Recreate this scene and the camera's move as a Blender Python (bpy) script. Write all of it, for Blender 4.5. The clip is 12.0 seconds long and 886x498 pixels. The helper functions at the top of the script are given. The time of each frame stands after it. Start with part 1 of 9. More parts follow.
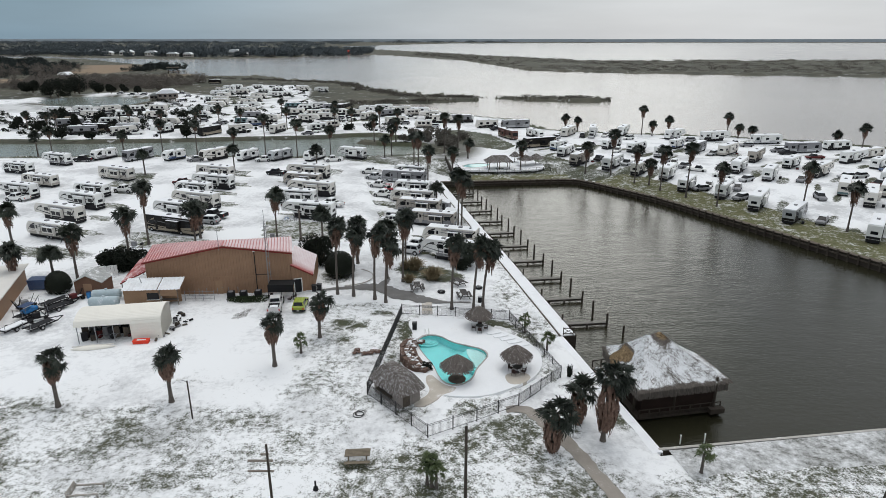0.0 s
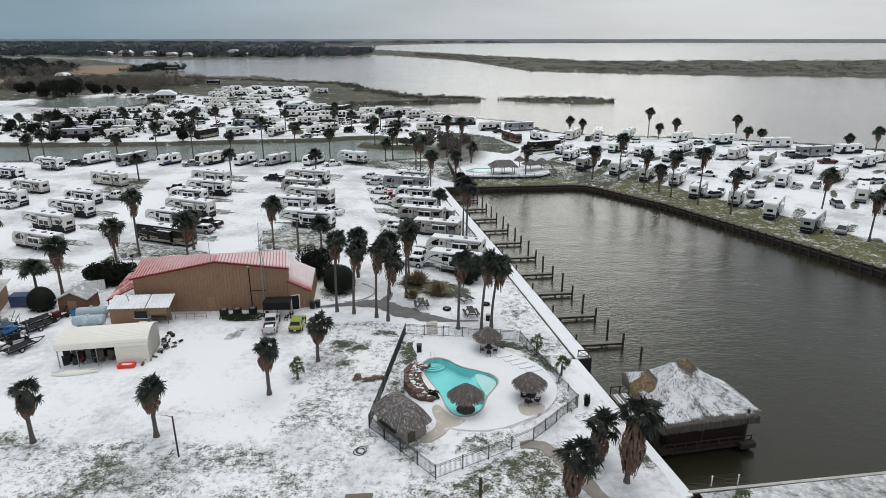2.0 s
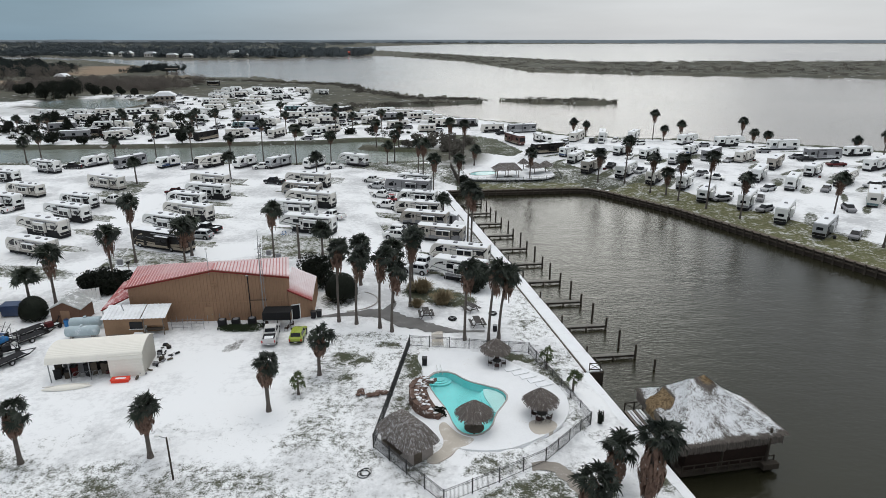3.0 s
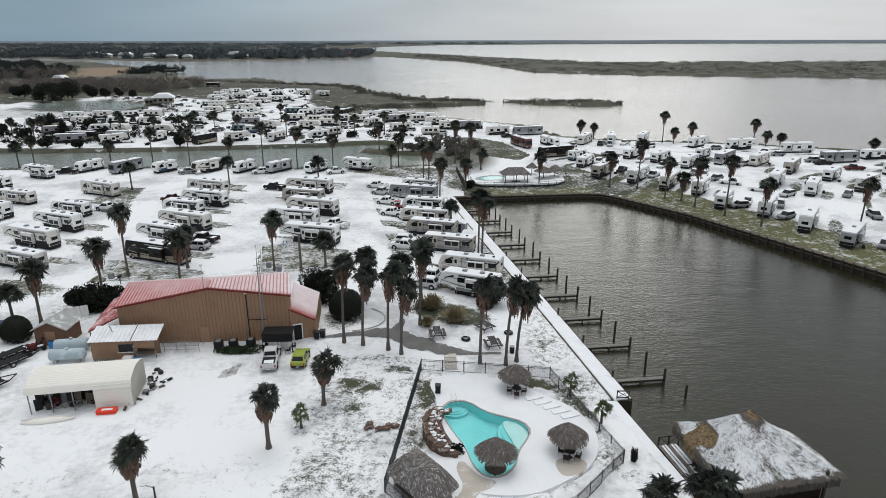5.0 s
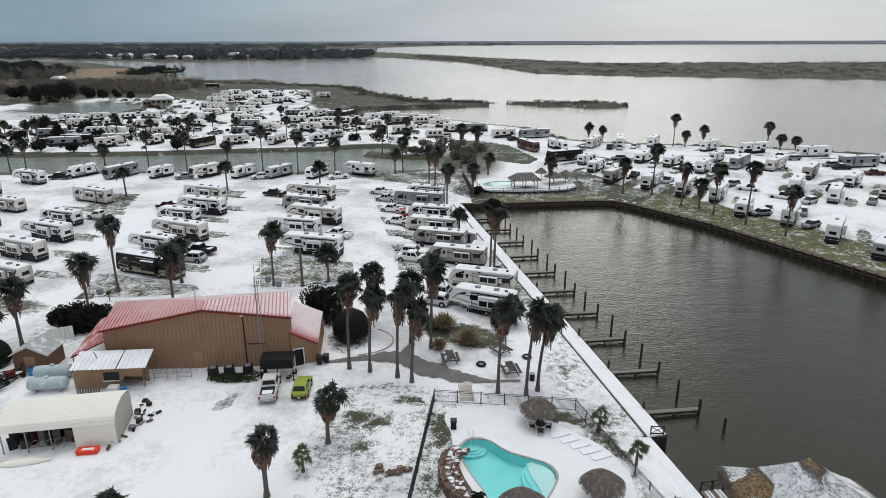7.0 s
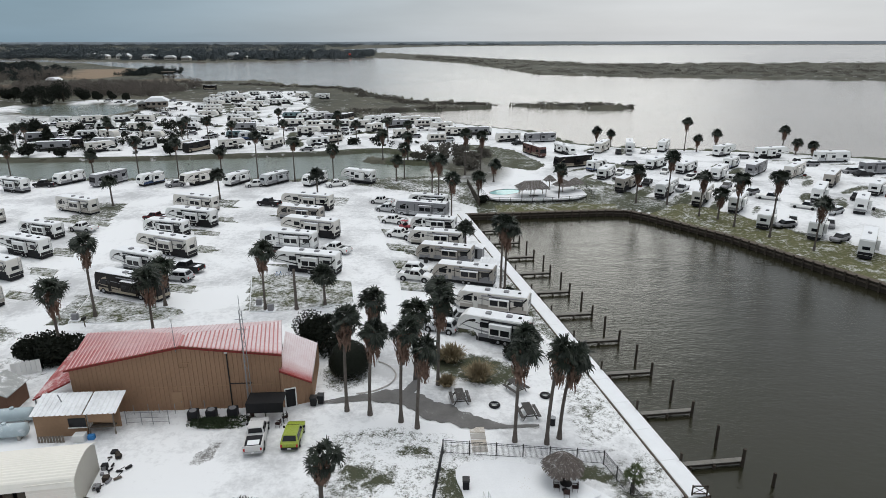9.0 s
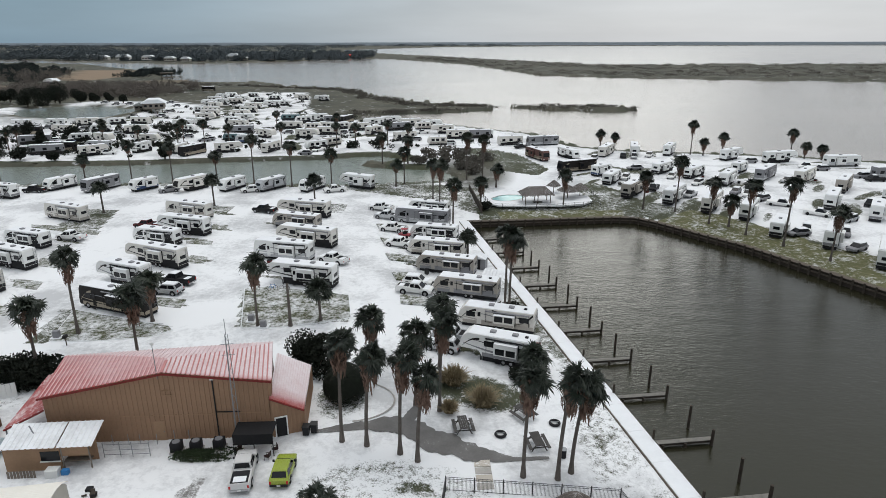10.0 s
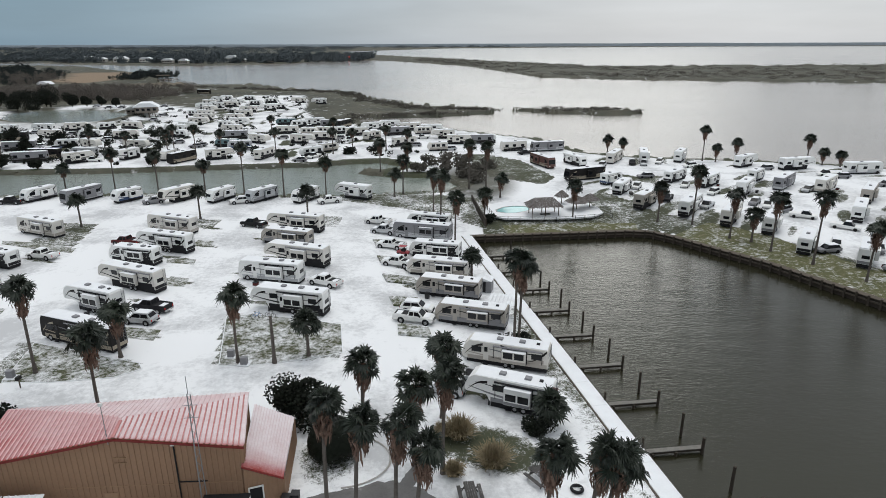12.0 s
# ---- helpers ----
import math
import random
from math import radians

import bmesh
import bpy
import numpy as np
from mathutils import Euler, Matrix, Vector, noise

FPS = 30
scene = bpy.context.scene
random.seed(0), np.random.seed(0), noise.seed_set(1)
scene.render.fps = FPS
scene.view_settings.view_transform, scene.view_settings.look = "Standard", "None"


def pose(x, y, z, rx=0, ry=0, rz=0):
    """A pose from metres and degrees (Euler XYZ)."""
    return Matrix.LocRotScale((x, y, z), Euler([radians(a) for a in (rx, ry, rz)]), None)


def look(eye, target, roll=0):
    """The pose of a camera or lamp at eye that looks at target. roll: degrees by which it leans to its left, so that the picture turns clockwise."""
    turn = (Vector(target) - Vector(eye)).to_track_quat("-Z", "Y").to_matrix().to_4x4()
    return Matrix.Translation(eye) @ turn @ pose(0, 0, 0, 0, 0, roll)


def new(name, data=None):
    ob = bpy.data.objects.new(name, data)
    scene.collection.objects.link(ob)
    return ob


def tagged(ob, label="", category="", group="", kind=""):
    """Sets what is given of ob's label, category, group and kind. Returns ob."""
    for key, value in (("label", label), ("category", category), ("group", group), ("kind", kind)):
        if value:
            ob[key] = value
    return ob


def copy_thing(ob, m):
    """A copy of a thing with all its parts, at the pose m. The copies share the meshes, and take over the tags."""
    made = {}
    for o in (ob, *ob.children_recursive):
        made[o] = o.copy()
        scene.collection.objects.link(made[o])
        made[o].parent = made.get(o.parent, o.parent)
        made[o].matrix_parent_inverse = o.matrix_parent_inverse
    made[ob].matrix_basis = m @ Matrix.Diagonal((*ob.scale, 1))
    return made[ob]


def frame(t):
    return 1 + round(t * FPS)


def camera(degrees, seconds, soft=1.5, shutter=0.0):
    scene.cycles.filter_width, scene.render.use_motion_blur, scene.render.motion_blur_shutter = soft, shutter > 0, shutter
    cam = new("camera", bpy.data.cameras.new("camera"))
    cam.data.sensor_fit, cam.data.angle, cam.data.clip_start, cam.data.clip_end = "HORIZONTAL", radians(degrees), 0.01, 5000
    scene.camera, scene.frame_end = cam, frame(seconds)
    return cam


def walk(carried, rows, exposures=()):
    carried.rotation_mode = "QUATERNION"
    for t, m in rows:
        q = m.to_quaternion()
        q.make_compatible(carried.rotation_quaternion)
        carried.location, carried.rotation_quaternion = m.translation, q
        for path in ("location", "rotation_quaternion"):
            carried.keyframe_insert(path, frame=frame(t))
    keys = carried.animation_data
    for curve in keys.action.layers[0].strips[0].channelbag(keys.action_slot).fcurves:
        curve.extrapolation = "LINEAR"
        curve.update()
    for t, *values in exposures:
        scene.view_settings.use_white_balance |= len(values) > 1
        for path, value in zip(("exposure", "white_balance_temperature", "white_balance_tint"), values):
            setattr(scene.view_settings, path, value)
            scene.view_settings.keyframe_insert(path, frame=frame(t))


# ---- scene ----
cam = camera(70.9, 12.0, soft=0.55)
PATH = [
    (0, (4.993, 0.711, 36.662), (4.992, 2.604, 36.016), -0.0),
    (0.5, (4.869, 2.031, 36.734), (4.868, 3.923, 36.088), -0.0),
    (1, (4.73, 3.389, 36.824), (4.729, 5.281, 36.176), -0.0),
    (1.5, (4.504, 4.845, 36.882), (4.504, 6.738, 36.235), -0.0),
    (2, (4.183, 6.321, 36.963), (4.182, 8.214, 36.317), -0.0),
    (2.5, (3.831, 7.829, 36.953), (3.83, 9.722, 36.309), -0.0),
    (3, (3.467, 9.351, 36.994), (3.465, 11.245, 36.35), -0.0),
    (5, (1.874, 15.539, 36.89), (1.871, 17.433, 36.248), -0.1),
    (5.5, (1.471, 17.048, 36.864), (1.469, 18.943, 36.224), -0.0),
    (6, (1.028, 18.655, 36.849), (1.025, 20.55, 36.209), -0.1),
    (6.5, (0.605, 20.339, 36.839), (0.603, 22.234, 36.2), -0.1),
    (7, (0.286, 22.136, 36.813), (0.282, 24.031, 36.173), -0.1),
    (9, (-0.671, 30.638, 36.971), (-0.675, 32.533, 36.332), -0.1),
    (9.5, (-0.781, 33.038, 37.081), (-0.785, 34.934, 36.442), -0.1),
    (10, (-0.873, 35.489, 37.138), (-0.878, 37.385, 36.501), -0.1),
    (10.5, (-0.955, 37.976, 37.203), (-0.959, 39.872, 36.566), -0.2),
    (11, (-1.033, 40.463, 37.187), (-1.038, 42.36, 36.552), -0.2),
    (11.5, (-1.106, 42.906, 37.215), (-1.11, 44.802, 36.582), -0.2),
    (12, (-1.186, 45.2, 37.231), (-1.191, 47.097, 36.598), -0.2),
]
walk(cam, [(t, look(eye, target, roll)) for t, eye, target, roll in PATH])

# ---- light: overcast winter sky, brighter towards the bay on the east side ----
SUN_AZ, SUN_EL = radians(10), radians(72)
world = bpy.data.worlds.new("sky")
scene.world = world
world.use_nodes = True
wn, wl = world.node_tree.nodes, world.node_tree.links
wn.clear()
w_out, w_add = wn.new("ShaderNodeOutputWorld"), wn.new("ShaderNodeAddShader")
w_sky, w_clear, w_cloud = wn.new("ShaderNodeTexSky"), wn.new("ShaderNodeBackground"), wn.new("ShaderNodeBackground")
w_sky.sky_type, w_sky.sun_disc = "NISHITA", False
w_sky.sun_elevation, w_sky.sun_rotation = SUN_EL, SUN_AZ
w_clear.inputs[1].default_value = 0.012
wl.new(w_sky.outputs[0], w_clear.inputs[0])
w_tc, w_sep = wn.new("ShaderNodeTexCoord"), wn.new("ShaderNodeSeparateXYZ")
wl.new(w_tc.outputs["Generated"], w_sep.inputs[0])
w_side = wn.new("ShaderNodeMapRange")
w_side.inputs[1].default_value, w_side.inputs[2].default_value = -0.60, 0.35
w_side.interpolation_type = "SMOOTHSTEP"
wl.new(w_sep.outputs[0], w_side.inputs[0])
w_low = wn.new("ShaderNodeMix")
w_low.data_type = "RGBA"
w_low.inputs[6].default_value, w_low.inputs[7].default_value = (0.186, 0.285, 0.368, 1), (0.625, 0.640, 0.660, 1)
wl.new(w_side.outputs[0], w_low.inputs[0])
w_up = wn.new("ShaderNodeMapRange")
w_up.inputs[1].default_value, w_up.inputs[2].default_value = 0.06, 0.30
wl.new(w_sep.outputs[2], w_up.inputs[0])
w_all = wn.new("ShaderNodeMix")
w_all.data_type = "RGBA"
w_top, w_rise = wn.new("ShaderNodeMix"), wn.new("ShaderNodeMapRange")
w_top.data_type = "RGBA"
w_top.inputs[6].default_value, w_top.inputs[7].default_value = (0.50, 0.53, 0.56, 1), (0.98, 1.03, 1.08, 1)
w_rise.inputs[1].default_value, w_rise.inputs[2].default_value = 0.55, 0.88
w_rise.interpolation_type = "SMOOTHSTEP"
wl.new(w_sep.outputs[2], w_rise.inputs[0])
wl.new(w_rise.outputs[0], w_top.inputs[0])
wl.new(w_top.outputs[2], w_all.inputs[7])
wl.new(w_up.outputs[0], w_all.inputs[0])
wl.new(w_low.outputs[2], w_all.inputs[6])
# the brighter break low in the cloud, below the sun
w_dot, w_glow, w_lit = wn.new("ShaderNodeVectorMath"), wn.new("ShaderNodeMapRange"), wn.new("ShaderNodeMix")
w_dot.operation = "DOT_PRODUCT"
w_dot.inputs[1].default_value = (math.sin(SUN_AZ) * math.cos(radians(13)), math.cos(SUN_AZ) * math.cos(radians(13)), math.sin(radians(13)))
wl.new(w_tc.outputs["Generated"], w_dot.inputs[0])
w_glow.inputs[1].default_value, w_glow.inputs[2].default_value, w_glow.inputs[4].default_value = 0.945, 0.997, 1.0
w_glow.interpolation_type = "SMOOTHERSTEP"
wl.new(w_dot.outputs["Value"], w_glow.inputs[0])
w_fac = wn.new("ShaderNodeMath")
w_fac.operation = "MULTIPLY"
wl.new(w_glow.outputs[0], w_fac.inputs[0])
w_high = wn.new("ShaderNodeMapRange")
w_high.inputs[1].default_value, w_high.inputs[2].default_value = 0.07, 0.16
wl.new(w_sep.outputs[2], w_high.inputs[0])
wl.new(w_high.outputs[0], w_fac.inputs[1])
w_lit.data_type = "RGBA"
w_lit.inputs[7].default_value = (2.1, 2.1, 2.02, 1)
wl.new(w_fac.outputs[0], w_lit.inputs[0])
wl.new(w_all.outputs[2], w_lit.inputs[6])
w_noise, w_map, w_mul = wn.new("ShaderNodeTexNoise"), wn.new("ShaderNodeMapping"), wn.new("ShaderNodeMix")
w_map.inputs["Scale"].default_value = (1.5, 1.5, 9)
w_noise.inputs["Scale"].default_value, w_noise.inputs["Detail"].default_value = 1.6, 5
wl.new(w_tc.outputs["Generated"], w_map.inputs[0])
wl.new(w_map.outputs[0], w_noise.inputs["Vector"])
w_nr = wn.new("ShaderNodeMapRange")
w_nr.inputs[1].default_value, w_nr.inputs[2].default_value, w_nr.inputs[3].default_value, w_nr.inputs[4].default_value = 0.3, 0.7, 0.88, 1.12
wl.new(w_noise.outputs[0], w_nr.inputs[0])
w_mul.data_type, w_mul.blend_type = "RGBA", "MULTIPLY"
w_mul.inputs[0].default_value = 1
wl.new(w_lit.outputs[2], w_mul.inputs[6])
wl.new(w_nr.outputs[0], w_mul.inputs[7])
wl.new(w_mul.outputs[2], w_cloud.inputs[0])
w_cloud.inputs[1].default_value = 0.95
wl.new(w_clear.outputs[0], w_add.inputs[0])
wl.new(w_cloud.outputs[0], w_add.inputs[1])
wl.new(w_add.outputs[0], w_out.inputs[0])

sun = new("sun", bpy.data.lights.new("sun", "SUN"))
sun.data.energy, sun.data.angle, sun.data.color = 0.80, radians(40), (1.0, 0.96, 0.9)
sun.matrix_world = look((300 * math.sin(SUN_AZ) * math.cos(SUN_EL), 300 * math.cos(SUN_AZ) * math.cos(SUN_EL), 300 * math.sin(SUN_EL)), (0, 0, 0))


# ---- materials ----
def nodes_of(name):
    m = bpy.data.materials.new(name)
    m.use_nodes = True
    nt = m.node_tree
    return m, nt, nt.nodes["Principled BSDF"]


def noise_node(nt, vec, scale, detail=5, rough=0.6):
    n = nt.nodes.new("ShaderNodeTexNoise")
    n.inputs["Scale"].default_value, n.inputs["Detail"].default_value, n.inputs["Roughness"].default_value = scale, detail, rough
    nt.links.new(vec, n.inputs["Vector"])
    return n.outputs[0]


def ramp(nt, fac, a, b, lo=0.0, hi=1.0, smooth=False):
    n = nt.nodes.new("ShaderNodeMapRange")
    n.inputs[1].default_value, n.inputs[2].default_value, n.inputs[3].default_value, n.inputs[4].default_value = a, b, lo, hi
    if smooth:
        n.interpolation_type = "SMOOTHSTEP"
    nt.links.new(fac, n.inputs[0])
    return n.outputs[0]


def arith(nt, op, a, b):
    n = nt.nodes.new("ShaderNodeMath")
    n.operation = op
    for i, v in ((0, a), (1, b)):
        if isinstance(v, (int, float)):
            n.inputs[i].default_value = v
        else:
            nt.links.new(v, n.inputs[i])
    return n.outputs[0]


def blend(nt, fac, a, b):
    n = nt.nodes.new("ShaderNodeMix")
    n.data_type = "RGBA"
    for i, v in ((0, fac), (6, a), (7, b)):
        if isinstance(v, (int, float)):
            n.inputs[i].default_value = v
        elif isinstance(v, tuple):
            n.inputs[i].default_value = (*v, 1)
        else:
            nt.links.new(v, n.inputs[i])
    return n.outputs[2]


def bump(nt, bsdf, height, strength, distance=0.05):
    n = nt.nodes.new("ShaderNodeBump")
    n.inputs["Strength"].default_value, n.inputs["Distance"].default_value = strength, distance
    nt.links.new(height, n.inputs["Height"])
    nt.links.new(n.outputs[0], bsdf.inputs["Normal"])


def where(nt):
    return nt.nodes.new("ShaderNodeNewGeometry").outputs["Position"]


def dark(c, k):
    return tuple(v * k for v in c)


def mat(name, c, rough=0.6, metal=0.0, vary=0.25, scale=1.2, fine=14.0, relief=0.15, dirt=None, dirt_at=0.62, spec=0.18):
    """A worn surface: coarse and fine variation of colour, dirt or snow in patches, fine relief."""
    m, nt, p = nodes_of(name)
    pos = where(nt)
    big, small = noise_node(nt, pos, scale), noise_node(nt, pos, fine, 6)
    both = arith(nt, "ADD", arith(nt, "MULTIPLY", big, 0.6), arith(nt, "MULTIPLY", small, 0.4))
    col = blend(nt, ramp(nt, both, 0.32, 0.68), dark(c, 1 - vary), tuple(min(1, v * (1 + vary * 0.6)) for v in c))
    if dirt:
        col = blend(nt, ramp(nt, both, dirt_at - 0.06, dirt_at + 0.06), col, dirt)
    nt.links.new(col, p.inputs["Base Color"])
    nt.links.new(ramp(nt, small, 0.3, 0.7, max(0.05, rough - 0.12), min(1, rough + 0.12)), p.inputs["Roughness"])
    p.inputs["Metallic"].default_value, p.inputs["Specular IOR Level"].default_value = metal, 0.5 if rough < 0.45 else spec
    if relief:
        bump(nt, p, small, relief, 0.03)
    return m


SNOW = (0.80, 0.815, 0.83)
M_snow = mat("snow", SNOW, 0.75, vary=0.06, scale=0.8, fine=6, relief=0.3)
M_deck = mat("snowy_deck", (0.78, 0.79, 0.80), 0.75, vary=0.08, scale=0.35, fine=5, relief=0.2, dirt=(0.46, 0.41, 0.34), dirt_at=0.66)
M_concrete = mat("concrete", (0.42, 0.40, 0.37), 0.85, vary=0.2, scale=0.6, fine=9, relief=0.3, dirt=SNOW, dirt_at=0.64)
M_wetpath = mat("wet_path", (0.15, 0.145, 0.14), 0.5, vary=0.3, scale=0.5, fine=5, relief=0.2, dirt=(0.5, 0.51, 0.52), dirt_at=0.66)
M_wood = mat("weathered_wood", (0.12, 0.10, 0.08), 0.85, vary=0.35, scale=1.5, fine=12, relief=0.4)
M_woodlight = mat("grey_wood", (0.22, 0.19, 0.16), 0.85, vary=0.3, scale=1.5, fine=12, relief=0.4, dirt=SNOW, dirt_at=0.66)
M_plank = mat("pale_planks", (0.34, 0.315, 0.28), 0.85, vary=0.25, scale=1.5, fine=12, relief=0.3, dirt=SNOW, dirt_at=0.62)
M_picnic = mat("grey_picnic_wood", (0.085, 0.08, 0.076), 0.85, vary=0.3, scale=1.5, fine=9, relief=0.3, dirt=(0.5, 0.51, 0.52), dirt_at=0.64)
M_post = mat("dark_piling", (0.055, 0.045, 0.036), 0.8, vary=0.35, scale=1, fine=10, relief=0.4)
M_pile = mat("bulkhead_timber", (0.075, 0.062, 0.05), 0.85, vary=0.35, scale=1, fine=10, relief=0.4)
M_brown = mat("brown_metal_siding", (0.31, 0.192, 0.122), 0.6, vary=0.12, scale=0.35, fine=3, relief=0.1)
M_brown2 = mat("tan_siding", (0.33, 0.21, 0.13), 0.7, vary=0.15, scale=0.5, fine=4, relief=0.1)
M_redtrim = mat("red_trim", (0.19, 0.03, 0.027), 0.5, vary=0.15)
M_white = mat("white_panel", (0.78, 0.78, 0.76), 0.4, vary=0.06, scale=0.6, fine=5, relief=0.05)
M_cream = mat("cream_panel", (0.68, 0.655, 0.61), 0.45, vary=0.07, scale=0.6, fine=5, relief=0.05)
M_beige = mat("beige_panel", (0.40, 0.37, 0.33), 0.45, vary=0.08, scale=0.6, fine=5, relief=0.05)
M_silver = mat("silver_panel", (0.46, 0.47, 0.48), 0.35, 0.3, vary=0.1, relief=0.05)
M_grey = mat("grey_panel", (0.24, 0.24, 0.25), 0.45, vary=0.12, relief=0.05)
M_black = mat("black_paint", (0.016, 0.014, 0.013), 0.46, vary=0.2, relief=0.0)
M_maroon = mat("maroon_paint", (0.10, 0.018, 0.018), 0.46, vary=0.15, relief=0.0)
M_russet = mat("russet_paint", (0.15, 0.08, 0.07), 0.46, vary=0.2, relief=0.0)
M_navy = mat("blue_paint", (0.03, 0.06, 0.14), 0.35, vary=0.15, relief=0.0)
M_carport = mat("ivory_metal", (0.78, 0.75, 0.68), 0.5, vary=0.06, scale=0.4, fine=4, relief=0.05)
M_tin = mat("snowy_tin", (0.74, 0.75, 0.76), 0.55, 0.0, vary=0.12, scale=0.4, fine=3, relief=0.1, dirt=SNOW, dirt_at=0.5)
M_steel = mat("steel", (0.30, 0.31, 0.32), 0.45, 0.7, vary=0.15)
M_tank = mat("pale_blue_tank", (0.42, 0.50, 0.53), 0.45, vary=0.12, dirt=SNOW, dirt_at=0.62)
M_fence = mat("black_fence", (0.012, 0.012, 0.013), 0.4, vary=0.2, relief=0.0)
M_tyre = mat("tyre_rubber", (0.02, 0.02, 0.02), 0.85, vary=0.2)
M_rim = mat("wheel_rim", (0.4, 0.4, 0.41), 0.35, 0.7, vary=0.1)
M_chassis = mat("dark_chassis", (0.02, 0.02, 0.022), 0.7, vary=0.2)
M_lime = mat("lime_paint", (0.27, 0.33, 0.035), 0.3, vary=0.08, relief=0.0)
M_champagne = mat("pale_silver_paint", (0.58, 0.57, 0.56), 0.4, vary=0.08, relief=0.0)
M_gold = mat("champagne_paint", (0.36, 0.31, 0.24), 0.35, 0.3, vary=0.1, relief=0.0)
M_orange = mat("red_plastic", (0.75, 0.06, 0.03), 0.45, vary=0.1, relief=0.0)
M_light = mat("red_lens", (0.45, 0.02, 0.015), 0.2, vary=0.1, relief=0.0)
M_lamp = mat("clear_lens", (0.7, 0.7, 0.68), 0.15, vary=0.1, relief=0.0)
M_trunk = mat("palm_trunk", (0.125, 0.108, 0.095), 0.9, vary=0.35, scale=2, fine=16, relief=0.6)
M_skirt = mat("dead_fronds", (0.185, 0.118, 0.090), 0.85, vary=0.55, scale=2.5, fine=18, relief=0.3)
M_leaf = mat("oak_leaves", (0.010, 0.0135, 0.008), 0.65, vary=0.5, scale=1.0, fine=5, relief=0.1)
M_bark = mat("bark", (0.09, 0.075, 0.06), 0.9, vary=0.3, relief=0.5)
M_reed = mat("dry_reeds", (0.26, 0.21, 0.13), 0.85, vary=0.45, scale=1.2, fine=8, relief=0.1)
M_scrub = mat("winter_scrub", (0.10, 0.092, 0.078), 0.9, vary=0.4, scale=0.05, fine=1.0, relief=0.1)
# distant trees: base colour lightened and blued to paint in the haze
M_wood_far = mat("haze_tinted_woods", (0.085, 0.10, 0.107), 0.9, vary=0.35, scale=0.02, fine=0.4, relief=0.0)
M_bare = mat("bare_winter_twigs", (0.15, 0.132, 0.116), 0.9, vary=0.35, scale=0.06, fine=1.0, relief=0.1)
M_tanwall = mat("weathered_tan_siding", (0.20, 0.175, 0.15), 0.8, vary=0.2, scale=0.5, fine=5, relief=0.1)
M_pier = mat("weathered_pier_boards", (0.20, 0.19, 0.17), 0.85, vary=0.3, scale=1.5, fine=9, relief=0.3)
M_bed = mat("groundcover_leaves", (0.030, 0.045, 0.020), 0.7, vary=0.5, scale=1.0, fine=5, relief=0.1)
M_darkwood = mat("evergreen_woods", (0.030, 0.038, 0.036), 0.9, vary=0.45, scale=0.03, fine=0.5, relief=0.0)
M_rock = mat("red_rock", (0.15, 0.098, 0.078), 0.85, vary=0.5, scale=1.5, fine=7, relief=0.6, dirt=SNOW, dirt_at=0.61)
# the shore's pale blue is air haze painted into the base colour
M_backdrop = mat("haze_painted_shore", (0.46, 0.51, 0.56), 1.0, vary=0.15, scale=0.002, fine=0.02, relief=0.0)
M_cloth = mat("dark_canvas", (0.016, 0.016, 0.017), 0.75, vary=0.2, relief=0.1)
M_flag = mat("striped_cloth", (0.45, 0.25, 0.25), 0.8, vary=0.3)
M_plaster = mat("pool_plaster", (0.27, 0.74, 0.745), 0.6, vary=0.08, scale=0.4, fine=3, relief=0.0)
M_shelf = mat("pale_pool_shelf", (0.58, 0.80, 0.79), 0.6, vary=0.08, scale=0.4, fine=3, relief=0.0)
M_sand = mat("bare_tan_concrete", (0.50, 0.455, 0.395), 0.85, vary=0.15, scale=0.6, fine=7, relief=0.2, dirt=SNOW, dirt_at=0.6)
M_tanpath = mat("wet_tan_concrete", (0.29, 0.262, 0.23), 0.6, vary=0.2, scale=0.5, fine=6, relief=0.2, dirt=(0.6, 0.6, 0.6), dirt_at=0.64)
M_coping = mat("pool_coping", (0.40, 0.38, 0.355), 0.7, vary=0.2)


def thatch_mat(name, straw, snow_at, scale, white=SNOW):
    m, nt, p = nodes_of(name)
    pos = where(nt)
    patch, fibre = noise_node(nt, pos, scale, 4), noise_node(nt, pos, 11, 6, 0.7)
    isl = nt.nodes.new("ShaderNodeNewGeometry").outputs["Random Per Island"]
    col = blend(nt, isl, dark(straw, 0.5), dark(straw, 1.45))
    col = blend(nt, ramp(nt, fibre, 0.35, 0.7), dark(straw, 0.6), col)
    mask = arith(nt, "ADD", arith(nt, "MULTIPLY", patch, 0.4), arith(nt, "ADD", arith(nt, "MULTIPLY", fibre, 0.5), arith(nt, "MULTIPLY", isl, 0.10)))
    melt = nt.nodes.new("ShaderNodeAttribute")
    melt.attribute_name = "melt"
    gold = blend(nt, ramp(nt, arith(nt, "ADD", arith(nt, "MULTIPLY", isl, 0.5), arith(nt, "MULTIPLY", fibre, 0.5)), 0.25, 0.75), (0.09, 0.06, 0.035), (0.36, 0.26, 0.15))
    col = blend(nt, ramp(nt, melt.outputs["Fac"], 0.6, 0.9), col, gold)
    mask = arith(nt, "SUBTRACT", mask, arith(nt, "MULTIPLY", melt.outputs["Fac"], 0.4))
    col = blend(nt, ramp(nt, mask, snow_at - 0.04, snow_at + 0.05), col, white)
    nt.links.new(col, p.inputs["Base Color"])
    p.inputs["Roughness"].default_value, p.inputs["Specular IOR Level"].default_value = 0.9, 0.1
    bump(nt, p, fibre, 0.6, 0.06)
    return m


